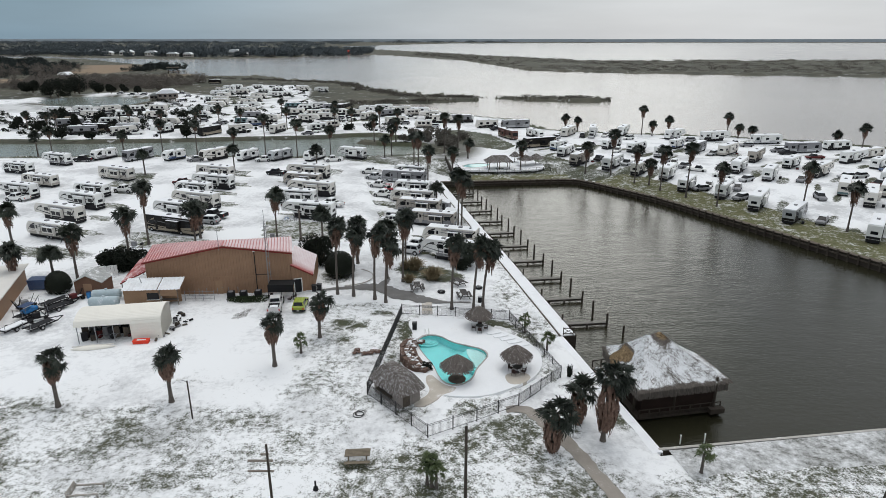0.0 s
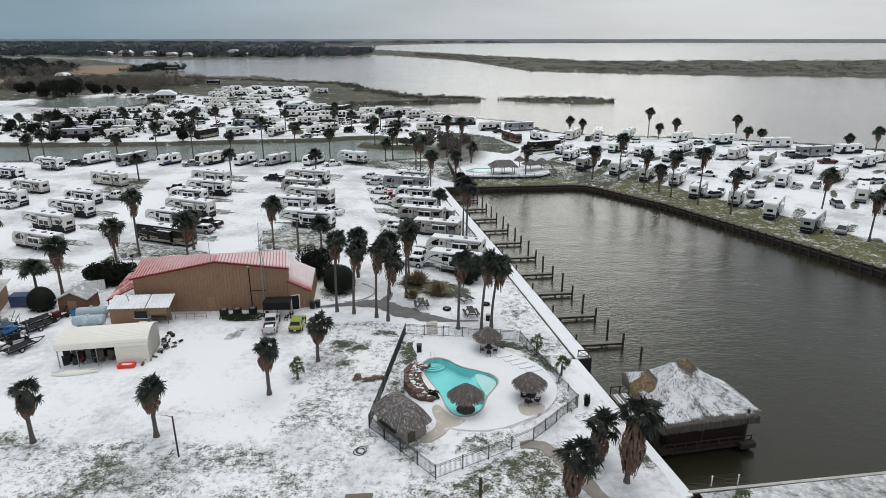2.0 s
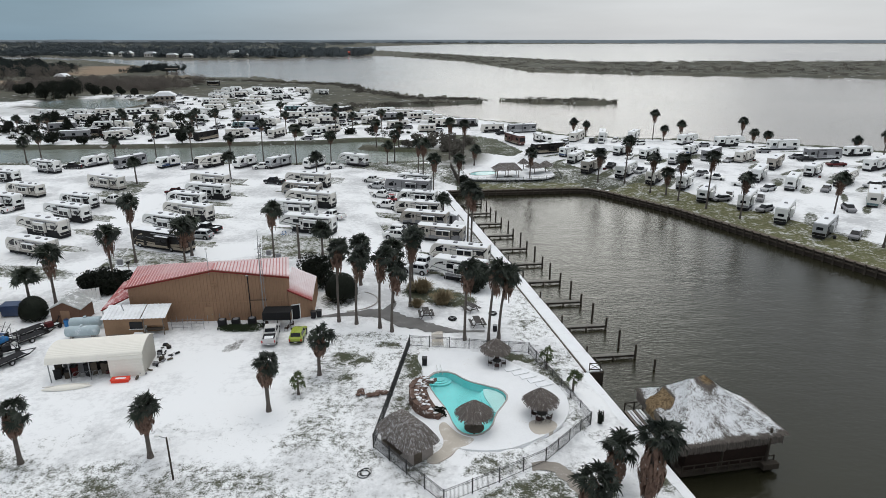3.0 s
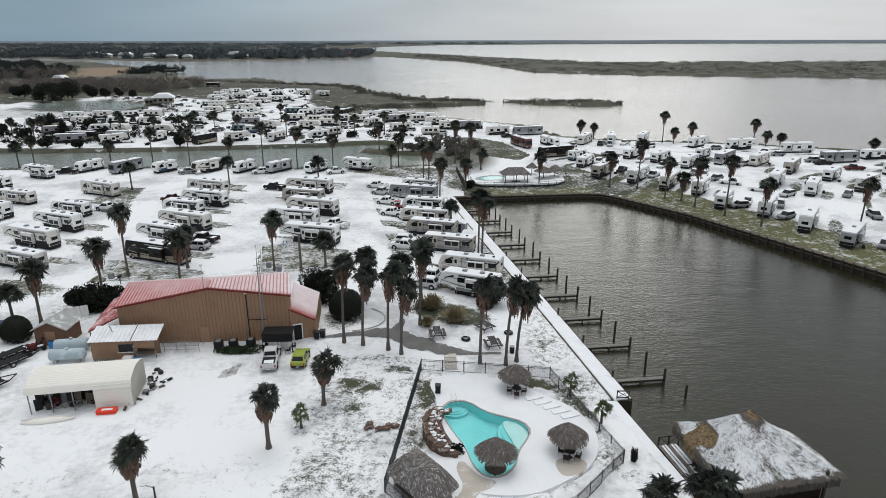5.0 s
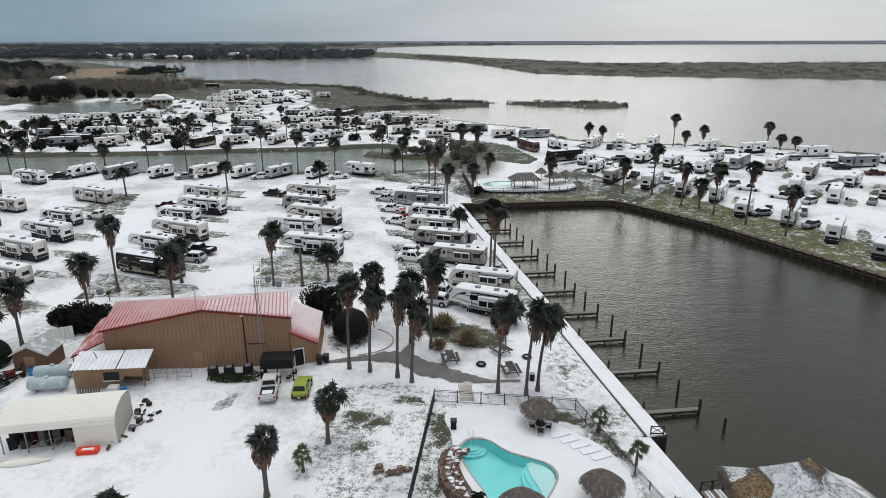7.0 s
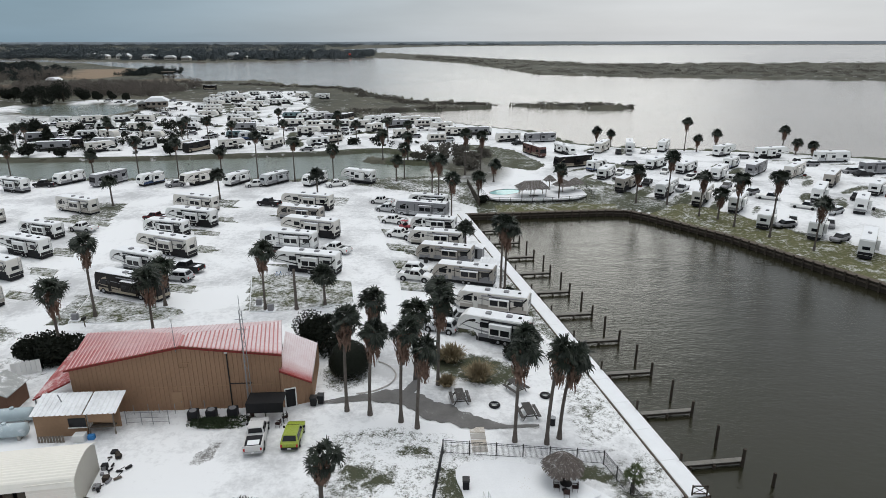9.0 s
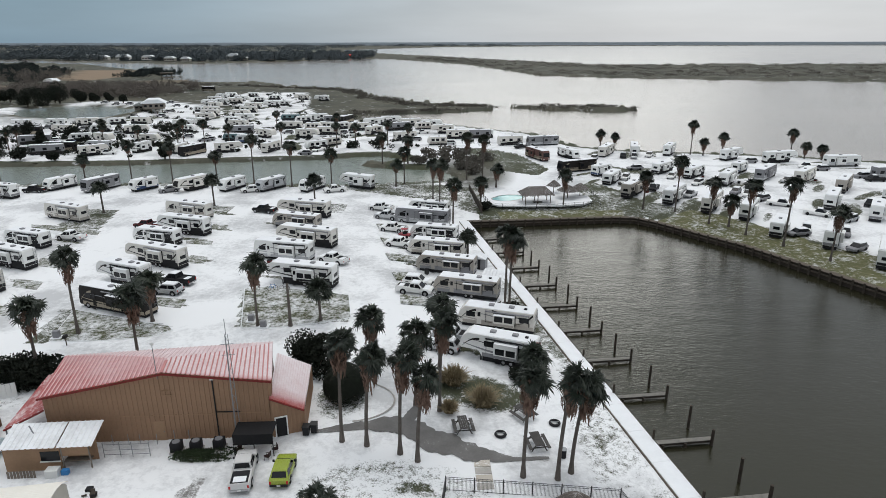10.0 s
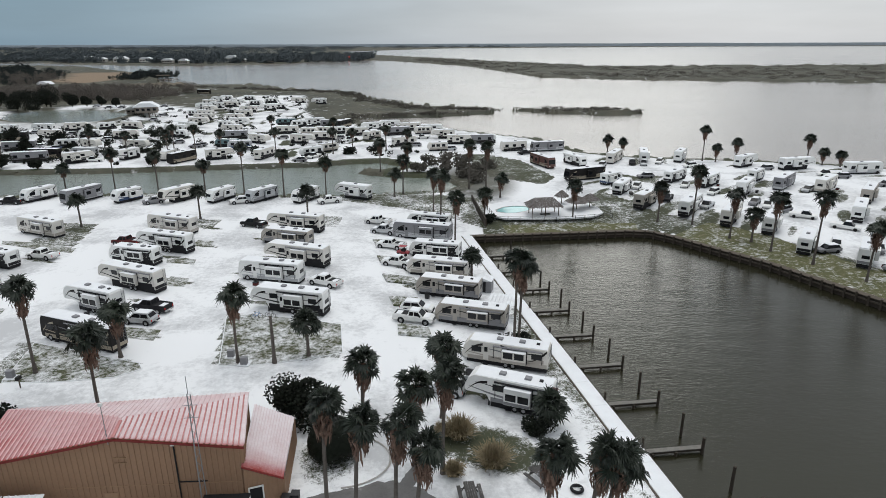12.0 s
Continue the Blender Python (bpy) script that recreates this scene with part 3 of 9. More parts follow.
BASIN_BACK = outset(BASIN, 0.75)
for poly in (BASIN_BACK, CANAL, POND, LAKE, BAY, ISLAND):
    d, spot = nearest(P, poly)
    m = d < 0.5 * step
    P[m], edge[m] = spot[m], True
Z = fall(P)
wet_lake = (inside(P, LAKE) & ~inside(P, ISLAND)) | inside(P, CANAL) | inside(P, POND) | inside(P, BAY)
wet_basin = inside(P, BASIN_BACK)
shore = np.full(len(P), 1e9)
for poly in (CANAL, POND, LAKE, BAY, ISLAND):
    shore = np.minimum(shore, nearest(P, poly)[0])
land = ~(wet_lake | wet_basin)
near_canal = np.minimum(nearest(P, CANAL)[0], nearest(P, POND)[0])
level = np.where(near_canal < 30, CANAL_Z, WATER_Z)
Z = np.where(land, np.minimum(Z, level + 0.2 + np.where(near_canal < 30, 0.6, 1.6) * shore), Z)
Z = np.where(wet_lake & ~edge, np.where(inside(P, CANAL) | inside(P, POND), CANAL_Z, WATER_Z) - 0.3 - np.minimum(0.25 * shore, 2), Z)
Z = np.where(wet_basin & ~edge, -5.0, Z)
far_land = land & (P[:, 1] > 330) & (near_canal > 12) & (shore < 1e8)
Z = np.where(far_land, np.minimum(Z, WATER_Z + 1.4), Z)
near_pool, _ = nearest(P, POOL)
DECK = smooth_loop([(0.0, 77.4), (1.4, 78.9), (4.0, 79.2), (9.8, 77.9), (12.4, 75.0), (15.8, 72.3), (17.2, 67.5), (15.8, 63.2), (12.1, 60.4), (9.0, 58.9), (4.7, 59.2), (2.2, 60.6), (0.9, 63.6), (0.5, 67.5), (1.3, 73.6)], 2)
by_deck, _ = nearest(P, DECK)
Z = np.where(~inside(P, DECK) & (by_deck < 1.9) & land, np.maximum(Z, -0.05 - 0.26 * np.maximum(0, by_deck - 0.7)), Z)
Z = np.where(inside(P, POOL) | (near_pool < 1.0), -2.75, Z)
rough = np.zeros(len(P))
for i in np.nonzero((P[:, 1] < 130) & (np.abs(P[:, 0]) < 80) & land)[0]:
    rough[i] = 0.05 * noise.noise((P[i, 0] * 0.35, P[i, 1] * 0.35, 0)) + 0.03 * noise.noise((P[i, 0] * 1.1, P[i, 1] * 1.1, 3))
Z = Z + rough

turf = blobs(P, [(-3.2, 47.6, 2.2, 1.2, 0, 0.52), (4.6, 44.4, 2.6, 1.6, 20, 0.5), (-28, 50, 24, 9, 5, 0.40), (-46, 46, 16, 9, 0, 0.47), (-6, 47, 16, 9, 0, 0.37), (8, 44, 16, 9, 10, 0.42), (-8.6, 77.3, 1.5, 1.0, 0, 0.52), (-3.5, 80.3, 1.8, 1.2, 0, 0.5), (-7.5, 72.3, 1.4, 0.9, 30, 0.5), (-6.3, 76.3, 1.3, 0.9, 0, 0.5), (-7.5, 70, 7, 14, 0, 0.38), (-6, 58, 9, 7, 0, 0.36), (-12, 55, 40, 12, 0, 0.30),
                 (10, 52, 9, 3.5, 35, 0.46), (1, 57, 3, 4, 0, 0.40), (9, 60, 6, 2.2, 15, 0.36), (16, 70, 2.2, 9, 10, 0.42), (-1, 70, 1.8, 9, 0, 0.42), (12, 78, 3, 1.6, 0, 0.50), (-0.2, 75, 1.6, 3.5, 0, 0.48),
                 (50, 44, 34, 9, 4, 0.44), (23.2, 55.6, 2.0, 1.6, 0, 0.46), (16.6, 53.6, 2.6, 2.2, 30, 0.44), (20, 61, 2.2, 3.0, 20, 0.40), (23, 57, 2.4, 9, 12, 0.30), (-44, 54, 15, 6, 0, 0.42), (-33, 52, 9, 4, 0, 0.4), (3, 96.5, 7, 4, -20, 0.52), (-12, 95, 3.5, 5, 0, 0.45), (17, 90, 3.5, 22, 11, 0.35), (12, 118, 3, 18, 11, 0.45), (-48, 97, 8, 5, 0, 0.35), (-66, 106, 12, 3.5, -14, 0.48),
                 (-6, 80, 10, 5, 0, 0.36), (16, 84, 4, 12, 11, 0.37), (-55, 84, 8, 3, 0, 0.34), (-70, 90, 9, 5, 0, 0.3), (6, 78, 8, 3, 0, 0.31), (8.5, 57.2, 4.5, 1.6, 15, 0.43), (0.3, 74.6, 1.1, 2.6, 0, 0.55), (12.6, 77.6, 3.4, 1.3, -20, 0.55), (16.6, 73.5, 0.9, 4, 15, 0.52)])
for outline, k in (([(-29.5, 112), (-33, 126), (-16, 124), (-14, 114)], 0.44), ([(-55.5, 107.5), (-57, 119), (-38, 113), (-41, 110)], 0.45), ([(-83, 161), (-72, 158), (-76, 175), (-86, 175.5)], 0.47),
                   ([(-62, 172), (-50, 170), (-50, 178), (-60, 179)], 0.46), ([(-36, 172), (-24, 172), (-24, 180), (-36, 181)], 0.42), ([(-3, 183), (8, 172), (10, 196), (-14, 206), (-40, 201)], 0.47)):
    turf = np.maximum(turf, k * inside(P, outline))
for row in (ROW_A, ROW_B, ROW_C, ROW_D):
    strips = [(x + 4.4 * math.sin(radians(-a)) + (5 if row is ROW_B or row is ROW_A else -5), y + 3.6, 4.5, 1.0, a, 0.52) for x, y, a, _ in row]
    turf = np.maximum(turf, blobs(P, strips))
bulkhead_line = BASIN[:7]
turf = np.maximum(turf, band(P, bulkhead_line, 15, 0.50) * ~wet_basin * (P[:, 0] > 7))
turf = np.maximum(turf, band(P, CANAL[:10], 5, 0.5))
turf = np.maximum(turf, band(P, CANAL[9:], 4.5, 0.6))
turf = np.maximum(turf, band(P, LAKE[3:16], 6, 0.58))
spots = random.Random(4)
for _, x, y, a in EAST_FRONT + EAST_MIDDLE + EAST_SHORE:
    for side, k in ((4.6, 0.53), (-5.2, 0.47)):
        turf = np.maximum(turf, blobs(P, [(x - side * math.sin(radians(a)) + spots.uniform(-2, 2), y + side * math.cos(radians(a)) + spots.uniform(-2, 2), spots.uniform(4.5, 7.5), spots.uniform(1.0, 2.0), a + spots.uniform(-6, 6), k)]))
for outline, k in (([(12, 222), (26, 212), (31, 222), (24, 250), (12, 262), (4, 262)], 0.52), ([(44, 219), (57, 213), (60, 219), (48, 229)], 0.52), ([(40, 205), (33, 196), (36, 178), (46, 172), (60, 160), (66, 163), (48, 186)], 0.5)):
    turf = np.maximum(turf, k * inside(P, outline))
turf = np.maximum(turf, blobs(P, [(spots.uniform(-170, -30), spots.uniform(255, 480), spots.uniform(4, 12), spots.uniform(1.5, 3.5), spots.uniform(60, 110), 0.56) for _ in range(150)]))
PARK_FAR = [(-260, 240), (-136, 234), (-103, 236), (-70, 242), (-42, 246), (-24, 250), (-8, 245), (5, 240), (30, 300), (-20, 335), (-66, 366), (-84, 420), (-92, 470), (-108, 530), (-150, 535), (-160, 470), (-128, 420), (-165, 405), (-165, 350), (-230, 330), (-300, 300)]
wild = ((P[:, 1] > 203) & ~inside(P, PARK_FAR) & ~((P[:, 0] > -20) & (P[:, 1] < 345) & (P[:, 1] > 203))).astype(float)
wild = np.maximum(wild, ((P[:, 0] < -135) & (P[:, 1] < 203)) * 0.6)
wild = wild * ~inside(P, [(-300, 372), (-244, 366), (-232, 378), (-250, 408), (-285, 404)]) * ~inside(P, [(-240, 426), (-200, 426), (-180, 410), (-150, 396), (-150, 432), (-176, 452), (-236, 458)])
wild = np.where(inside(P, [(-340, 290), (-230, 325), (-165, 345), (-175, 362), (-196, 350), (-220, 356), (-242, 372), (-340, 372)]), 0.3, wild)
wild = np.maximum(wild, blobs(P, [(8, 218, 10, 22, 0, 0.9), (-60, 300, 6, 60, 8, 0.0)]))
field = np.maximum(blobs(P, [(-400, 572, 70, 34, 10, 1.0), (-275, 660, 34, 30, 0, 0.35)]), 1.0 * inside(P, [(-365, 690), (-350, 780), (-440, 930), (-490, 900), (-440, 790), (-420, 700)]))
bare = np.zeros(len(P))
for outline, k in (([(-24.5, 78), (-22.5, 78), (-22, 82), (-23.6, 82)], 0.52), ([(3.6, 85.4), (9, 85), (9, 84.4), (3.6, 84.7)], 0.6)):
    bare = np.maximum(bare, k * inside(P, outline))

nx, ny = len(gx), len(gy)
idx = np.arange(nx * ny).reshape(ny, nx)
quads = np.stack([idx[:-1, :-1], idx[:-1, 1:], idx[1:, 1:], idx[1:, :-1]], -1).reshape(-1, 4)
g_mesh = bpy.data.meshes.new("ground")
g_mesh.from_pydata(np.column_stack([P, Z]).tolist(), [], quads.tolist())
for name, values in (("turf", turf), ("wild", wild), ("bare", bare), ("field", field)):
    g_mesh.attributes.new(name, "FLOAT", "POINT").data.foreach_set("value", values.astype(np.float32))
g_mesh.materials.append(M_ground)
g_mesh.shade_smooth()
tagged(new("ground", g_mesh), "snow-dusted ground with patches of winter grass", "ground", kind="structure")

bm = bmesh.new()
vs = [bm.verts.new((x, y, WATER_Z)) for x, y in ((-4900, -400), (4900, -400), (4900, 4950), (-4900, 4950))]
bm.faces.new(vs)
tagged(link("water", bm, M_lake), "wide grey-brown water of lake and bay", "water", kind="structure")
bm = bmesh.new()
slab(bm, outset(BASIN, 0.5), WATER_Z - 0.02, WATER_Z + 0.03)
tagged(link("basin_water", bm, M_basin), "rippled dark olive water of the yacht basin", "water", kind="structure")



def footpath(name, label, middle, half, material=None):
    """A winding strip laid on the ground: points with their half widths."""
    bm, prev = bmesh.new(), None
    pts = [Vector((x, y, 0)) for x, y in middle]
    fine = []
    for i in range(len(pts) - 1):
        a, b, c, d = pts[max(i - 1, 0)], pts[i], pts[i + 1], pts[min(i + 2, len(pts) - 1)]
        for k in range(12):
            t = k / 12
            fine.append((0.5 * (2 * b + (c - a) * t + (2 * a - 5 * b + 4 * c - d) * t * t + (3 * b - a - 3 * c + d) * t ** 3), half[i] + (half[i + 1] - half[i]) * t))
    for i in range(len(fine) - 1):
        p, w = fine[i]
        run = (fine[i + 1][0] - p).normalized()
        side = Vector((-run.y, run.x, 0))
        cur = []
        for s in (-1, -0.33, 0.33, 1):
            v = p + side * s * w * (1 + 0.45 * noise.noise(p * 0.55 + Vector((s, 0, 0))) + 0.3 * noise.noise(p * 1.7 + Vector((0, s, 4))))
            cur.append(bm.verts.new((v.x, v.y, land_z(v.x, v.y) + (0.085 if abs(s) < 0.5 else 0.05))))
        if prev:
            for k in range(3):
                bm.faces.new((prev[k], cur[k], cur[k + 1], prev[k + 1]))
        prev = cur
    bmesh.ops.recalc_face_normals(bm, faces=bm.faces)
    tagged(link(name, bm, material or M_wetpath), label, "path", kind="structure")


footpath("path", "wet grey asphalt path winding past the palms", [(-14, 88.6), (-10.5, 89.4), (-7, 89.9), (-4, 88.9), (-1.2, 86.9), (1.2, 85.7), (3.6, 85.0), (6, 84.8), (9.4, 85.2)], [0.2, 0.6, 1.3, 1.5, 1.7, 1.5, 0.9, 0.35, 0.15])
footpath("path", "wet asphalt spur of the path beside the bed", [(-5.2, 89.6), (-4.6, 91.0), (-4.0, 92.6), (-3.8, 94.4)], [0.9, 0.7, 0.55, 0.2])
kb = bmesh.new()
ring = [(-11.2 + 4.9 * math.cos(radians(a)), 94.2 + 3.9 * math.sin(radians(a))) for a in range(-80, 60, 6)]
for p, q in zip(ring, ring[1:]):
    tube(kb, (*p, 0.06), (*q, 0.06), 0.1, n=4)
tagged(link("trim", kb, M_concrete), "curved concrete edging of the planting bed", "kerb", kind="structure")
footpath("path", "wet concrete path along the sea wall", [(11.6, 57.2), (13.6, 57.0), (15.2, 55.2), (16.6, 52.6), (18.2, 48.8), (19.6, 44.6), (20.6, 40), (21, 34)], [0.6, 0.7, 0.75, 0.75, 0.75, 0.75, 0.75, 0.75], M_tanpath)

bm = bmesh.new()
slab(bm, CANAL, CANAL_Z - 0.05, CANAL_Z)
bm2 = bmesh.new()
slab(bm2, POND, CANAL_Z - 0.05, CANAL_Z)
tagged(link("pond_water", bm2, M_canal), "calm grey-green water of the pond", "water", kind="structure")
tagged(link("canal_water", bm, M_canal), "calm grey-green water of the canal", "water", kind="structure")

# far shore beyond the bay, its distance haze put into the colour
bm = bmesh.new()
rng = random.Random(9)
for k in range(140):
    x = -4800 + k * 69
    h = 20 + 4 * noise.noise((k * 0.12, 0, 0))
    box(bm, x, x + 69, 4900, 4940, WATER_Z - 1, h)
tagged(link("backdrop", bm, M_backdrop), "low shore along the horizon with haze painted into its colour", "distant shore", kind="structure")


# ---- sea walls ----
def seawall():
    """A broad capped wall north of the pier head, stepping back to a narrow edge south of it."""
    wall = thing("seawall", "snow-covered concrete sea wall along the basin", "sea wall")
    wall["kind"] = "structure"
    for a, b, n, broad in ((BASIN[-1], BASIN[0], 19, 1.7), (BASIN[-3], BASIN[-2], 5, 0.85)):
        a, b = Vector((*a, 0)), Vector((*b, 0))
        run = (b - a).normalized()
        side = Vector((-run.y, run.x, 0))

        def strip(p, q, d0, d1, lo, hi):
            bm = bmesh.new()
            slab(bm, [(p.x + d0 * side.x, p.y + d0 * side.y), (q.x + d0 * side.x, q.y + d0 * side.y), (q.x + d1 * side.x, q.y + d1 * side.y), (p.x + d1 * side.x, p.y + d1 * side.y)], lo, hi)
            return bm
        for i in range(n):
            p, q = a.lerp(b, i / n), a.lerp(b, (i + 1) / n) - run * 0.03
            z = land_z(p.x, p.y) + (0.1 if broad > 1 else -0.02)
            part("slab", strip(p, q, -0.25, broad, z - 0.3, z + 0.06), M_snow, wall)
            part("panel", strip(p, q, -0.45 if broad > 1 else -0.3, 0.0, -5, z - 0.06), M_post, wall, "dark timber facing")
            if broad > 1:
                part("edging", strip(p, q, 1.8, 1.95, z - 0.4, z + 0.1), M_wood, wall, "dark timber edging")
    # the face of the step between the two runs
    p, q = Vector((*BASIN[-2], 0)), Vector((*BASIN[-1], 0))
    part("panel", bx(p.x - 0.6, q.x + 0.2, p.y - 0.1, p.y + 0.25, -5, land_z(p.x, p.y) + 0.02), M_post, wall, "dark timber facing")


def bulkhead(line, name, label, post_step=1.9, top=0.1, cap=None, broad=1.0, rise=0.15):
    wall = thing(name, label, "bulkhead")
    wall["kind"] = "structure"
    me = bpy.data.meshes.new("post")
    bm = bx(-0.14, 0.14, -0.14, 0.14, -4.6, 0.12, 0.03)
    bm.to_mesh(me)
    bm.free()
    me.materials.append(M_pile)
    for p, q in zip(line, line[1:]):
        p, q = Vector((*p, 0)), Vector((*q, 0))
        run = (q - p).normalized()
        out = Vector((run.y, -run.x, 0))
        zz = [land_z(p.x, p.y) + top, land_z(q.x, q.y) + top]
        for name2, lo, hi, d0, d1, m in (("sheet_piling", -2.6, -0.1, 0.30, 0.42, M_post), ("waler", -0.75, -0.5, 0.42, 0.6, M_wood), ("waler", -1.9, -1.65, 0.42, 0.6, M_post), ("cap", -0.1, 0.02, -broad, 0.62, cap or M_wood)):
            bm = bmesh.new()
            ends = []
            for v, z in ((p, zz[0]), (q, zz[1])):
                ends.append([bm.verts.new((v + out * d) + Vector((0, 0, z + h))) for d, h in ((d0, lo), (d1, lo), (d1, hi), (d0, hi))])
            for i in range(4):
                j = (i + 1) % 4
                bm.faces.new((ends[0][i], ends[0][j], ends[1][j], ends[1][i]))
            bm.faces.new(ends[0][::-1])
            bm.faces.new(ends[1])
            bmesh.ops.recalc_face_normals(bm, faces=bm.faces)
            part(name2, bm, m, wall)
        n = max(1, int((q - p).length / post_step))
        for i in range(n):
            v = p.lerp(q, (i + 0.5) / n) + out * 0.72
            share("post", me, wall, Matrix.Translation((v.x, v.y, zz[0] + (zz[1] - zz[0]) * i / n + rise)) @ Matrix.Rotation(math.atan2(run.y, run.x), 4, "Z"))


seawall()
bulkhead(BASIN[:7], "bulkhead", "weathered timber bulkhead with posts along the basin", broad=0.7)
bulkhead([BASIN[6], BASIN[7], BASIN[8]], "bulkhead", "low timber bulkhead along the south bank", 4.0, 0.03, M_concrete, -0.3, -0.3)


# ---- grass bank behind the bulkhead ----
def bank(line, d0, d1, label, cover=M_bank):
    """A strip of grass draped on the ground along a line, between two distances from it, with an uneven inner edge."""
    pts = []
    for p, q in zip(line, line[1:]):
        p, q = Vector((*p, 0)), Vector((*q, 0))
        n = max(1, int((q - p).length / 2.0))
        run = (q - p).normalized()
        pts += [(p.lerp(q, i / n), Vector((-run.y, run.x, 0))) for i in range(n)]
    bm, prev = bmesh.new(), None
    for c, out in pts:
        far = d1 * (1 + 0.22 * noise.noise(c * 0.09) + 0.12 * noise.noise(c * 0.4))
        cur = []
        for k in range(7):
            v = c + out * (d0 + (far - d0) * k / 6)
            cur.append(bm.verts.new((v.x, v.y, land_z(v.x, v.y) + (0.06 if k < 6 else 0.0) + 0.02 * noise.noise(v * 0.5))))
        if prev:
            for k in range(6):
                bm.faces.new((prev[k], cur[k], cur[k + 1], prev[k + 1]))
        prev = cur
    bmesh.ops.recalc_face_normals(bm, faces=bm.faces)
    tagged(link("lawn", bm, cover), label, "lawn", kind="structure")


bank([(12, 169.8), (38, 172.6), (42.5, 172)], 0.4, 6.0, "olive winter grass along the north bulkhead")
bank([(46, 168.6), (58, 152.2), (82.8, 102.6), (104, 59)], 0.4, 13.0, "olive winter grass along the east bulkhead")
bank([(106, 55), (49.5, 54), (24.6, 50.46)], -0.25, 4.5, "snow-dusted winter grass along the south bulkhead", M_bank_south)


# ---- piers ----
def pier(y, long_):
    t = (y - SEAWALL[0][1]) / (SEAWALL[1][1] - SEAWALL[0][1])
    x = SEAWALL[0][0] + t * (SEAWALL[1][0] - SEAWALL[0][0])
    ob = thing("finger_pier", "narrow weathered timber finger pier on dark pilings", "pier", "finger piers along the sea wall", pose(x, y, 0, 0, 0, 7))
    rnd = random.Random(int(y * 7))
    z = -2.05
    part("beam", bx(0.2, long_ + 0.2, -0.2, 0.2, z - 0.3, z - 0.02, 0.02), M_post, ob)
    k = int(long_ / 0.8)
    for i in range(k):
        x0 = 0.1 + i * (long_ + 0.15) / k
        part("deck_board", bx(x0, x0 + (long_ + 0.15) / k - 0.03, -0.3, 0.3, z, z + 0.06 + rnd.uniform(0, 0.015)), M_pier, ob)
    for u, top in ((0.24, -0.06), (0.58, -0.06), (0.985, 1.42 + rnd.uniform(-0.15, 0.15))):
        part("piling", tb((long_ * u + 0.05, -0.36, -5), (long_ * u + rnd.uniform(0.05, 0.15), -0.36, z + top), 0.18, 0.16, 8), M_post, ob)
    for dx, dy, top, r in ((5.75 + rnd.uniform(-0.2, 0.2), 3.5, 0.1, 0.17), (0.45, -0.8, land_z(x, y) + 1.1, 0.15)):
        post = thing("mooring_post", "dark timber mooring post standing in the water", "post", "mooring posts", pose(x + dx, y + dy, 0))
        part("piling", tb((0, 0, -5), (rnd.uniform(-0.08, 0.08), 0, top + rnd.uniform(-0.2, 0.2)), r, r * 0.9, 8), M_post, post)


GRASS = [[(-7.8, 124.3), (-7.4, 120.7), (-2.9, 120.0), (-3.4, 123.0)], [(-9.8, 134.0), (-8.8, 130.4), (-4.4, 130.2), (-5.4, 133.4)], [(-11.8, 143.8), (-10.7, 140.2), (-5.3, 139.0), (-6.3, 142.0)], [(-13.6, 153.2), (-12.6, 149.6), (-7.6, 148.6), (-8.6, 152.0)], [(-15.5, 163.2), (-14.5, 159.8), (-9.5, 159.0), (-10.5, 162.0)],
         [(-46.5, 123.3), (-39.9, 122.1), (-39.5, 118.9), (-45.0, 120.2)], [(-47.1, 142.6), (-43.6, 141.5), (-43.0, 138.0), (-46.6, 138.4)], [(-51.5, 151.5), (-46.0, 151.0), (-45.5, 148.5), (-50.7, 149.4)], [(-50, 162.6), (-46.6, 161.8), (-46.0, 158.6), (-50, 159.6)], [(-73.5, 140.6), (-68.9, 139.4), (-67.2, 135.8), (-71.8, 137.0)],
         [(-71.3, 130.8), (-66.0, 129.4), (-65.0, 126.0), (-69.7, 127.3)], [(-68.4, 120.4), (-63.7, 118.9), (-63.0, 116.2), (-67.4, 117.4)], [(-88.8, 162.5), (-82.3, 161.5), (-71.4, 157.7), (-70.8, 155.0), (-77.5, 156.8), (-87.6, 160.5)],
         [(-32.4, 126.5), (-29.0, 127.3), (-23.0, 125.9), (-15.6, 123.8), (-14.1, 115.6), (-18.0, 113.9), (-24.0, 112.4), (-28.6, 112.3)], [(-54.8, 118.4), (-52.4, 108.4), (-46.9, 108.4), (-40.0, 109.5), (-37.6, 111.5), (-38.6, 112.9)]]
for outline in GRASS:
    bm = bmesh.new()
    slab(bm, outline, -0.3, 0.05)
    tagged(link("lawn", bm, M_lawn), "patch of winter grass thinly covered with snow", "lawn", kind="structure")
    if len(outline) < 6 or outline[0][0] < -80:
        continue
    # low kerb along its edge
    kb = bmesh.new()
    for p, q in zip(outline, outline[1:] + outline[:1]):
        tube(kb, (*p, 0.03), (*q, 0.03), 0.07, n=4)
    tagged(link("trim", kb, M_snow), "low snowy kerb round a grass patch", "kerb", kind="structure")

for y, n in [(80.9 + 8.6 * k, 7.2 - 0.08 * k) for k in range(10)]:
    pier(y, n)
ob = thing("mooring_post", "dark timber mooring post standing in the water", "post", "mooring posts", pose(29.95, 78.6, 0))
part("piling", tb((0, 0, -5), (0, 0, -1.1), 0.17, 0.15, 8), M_post, ob)


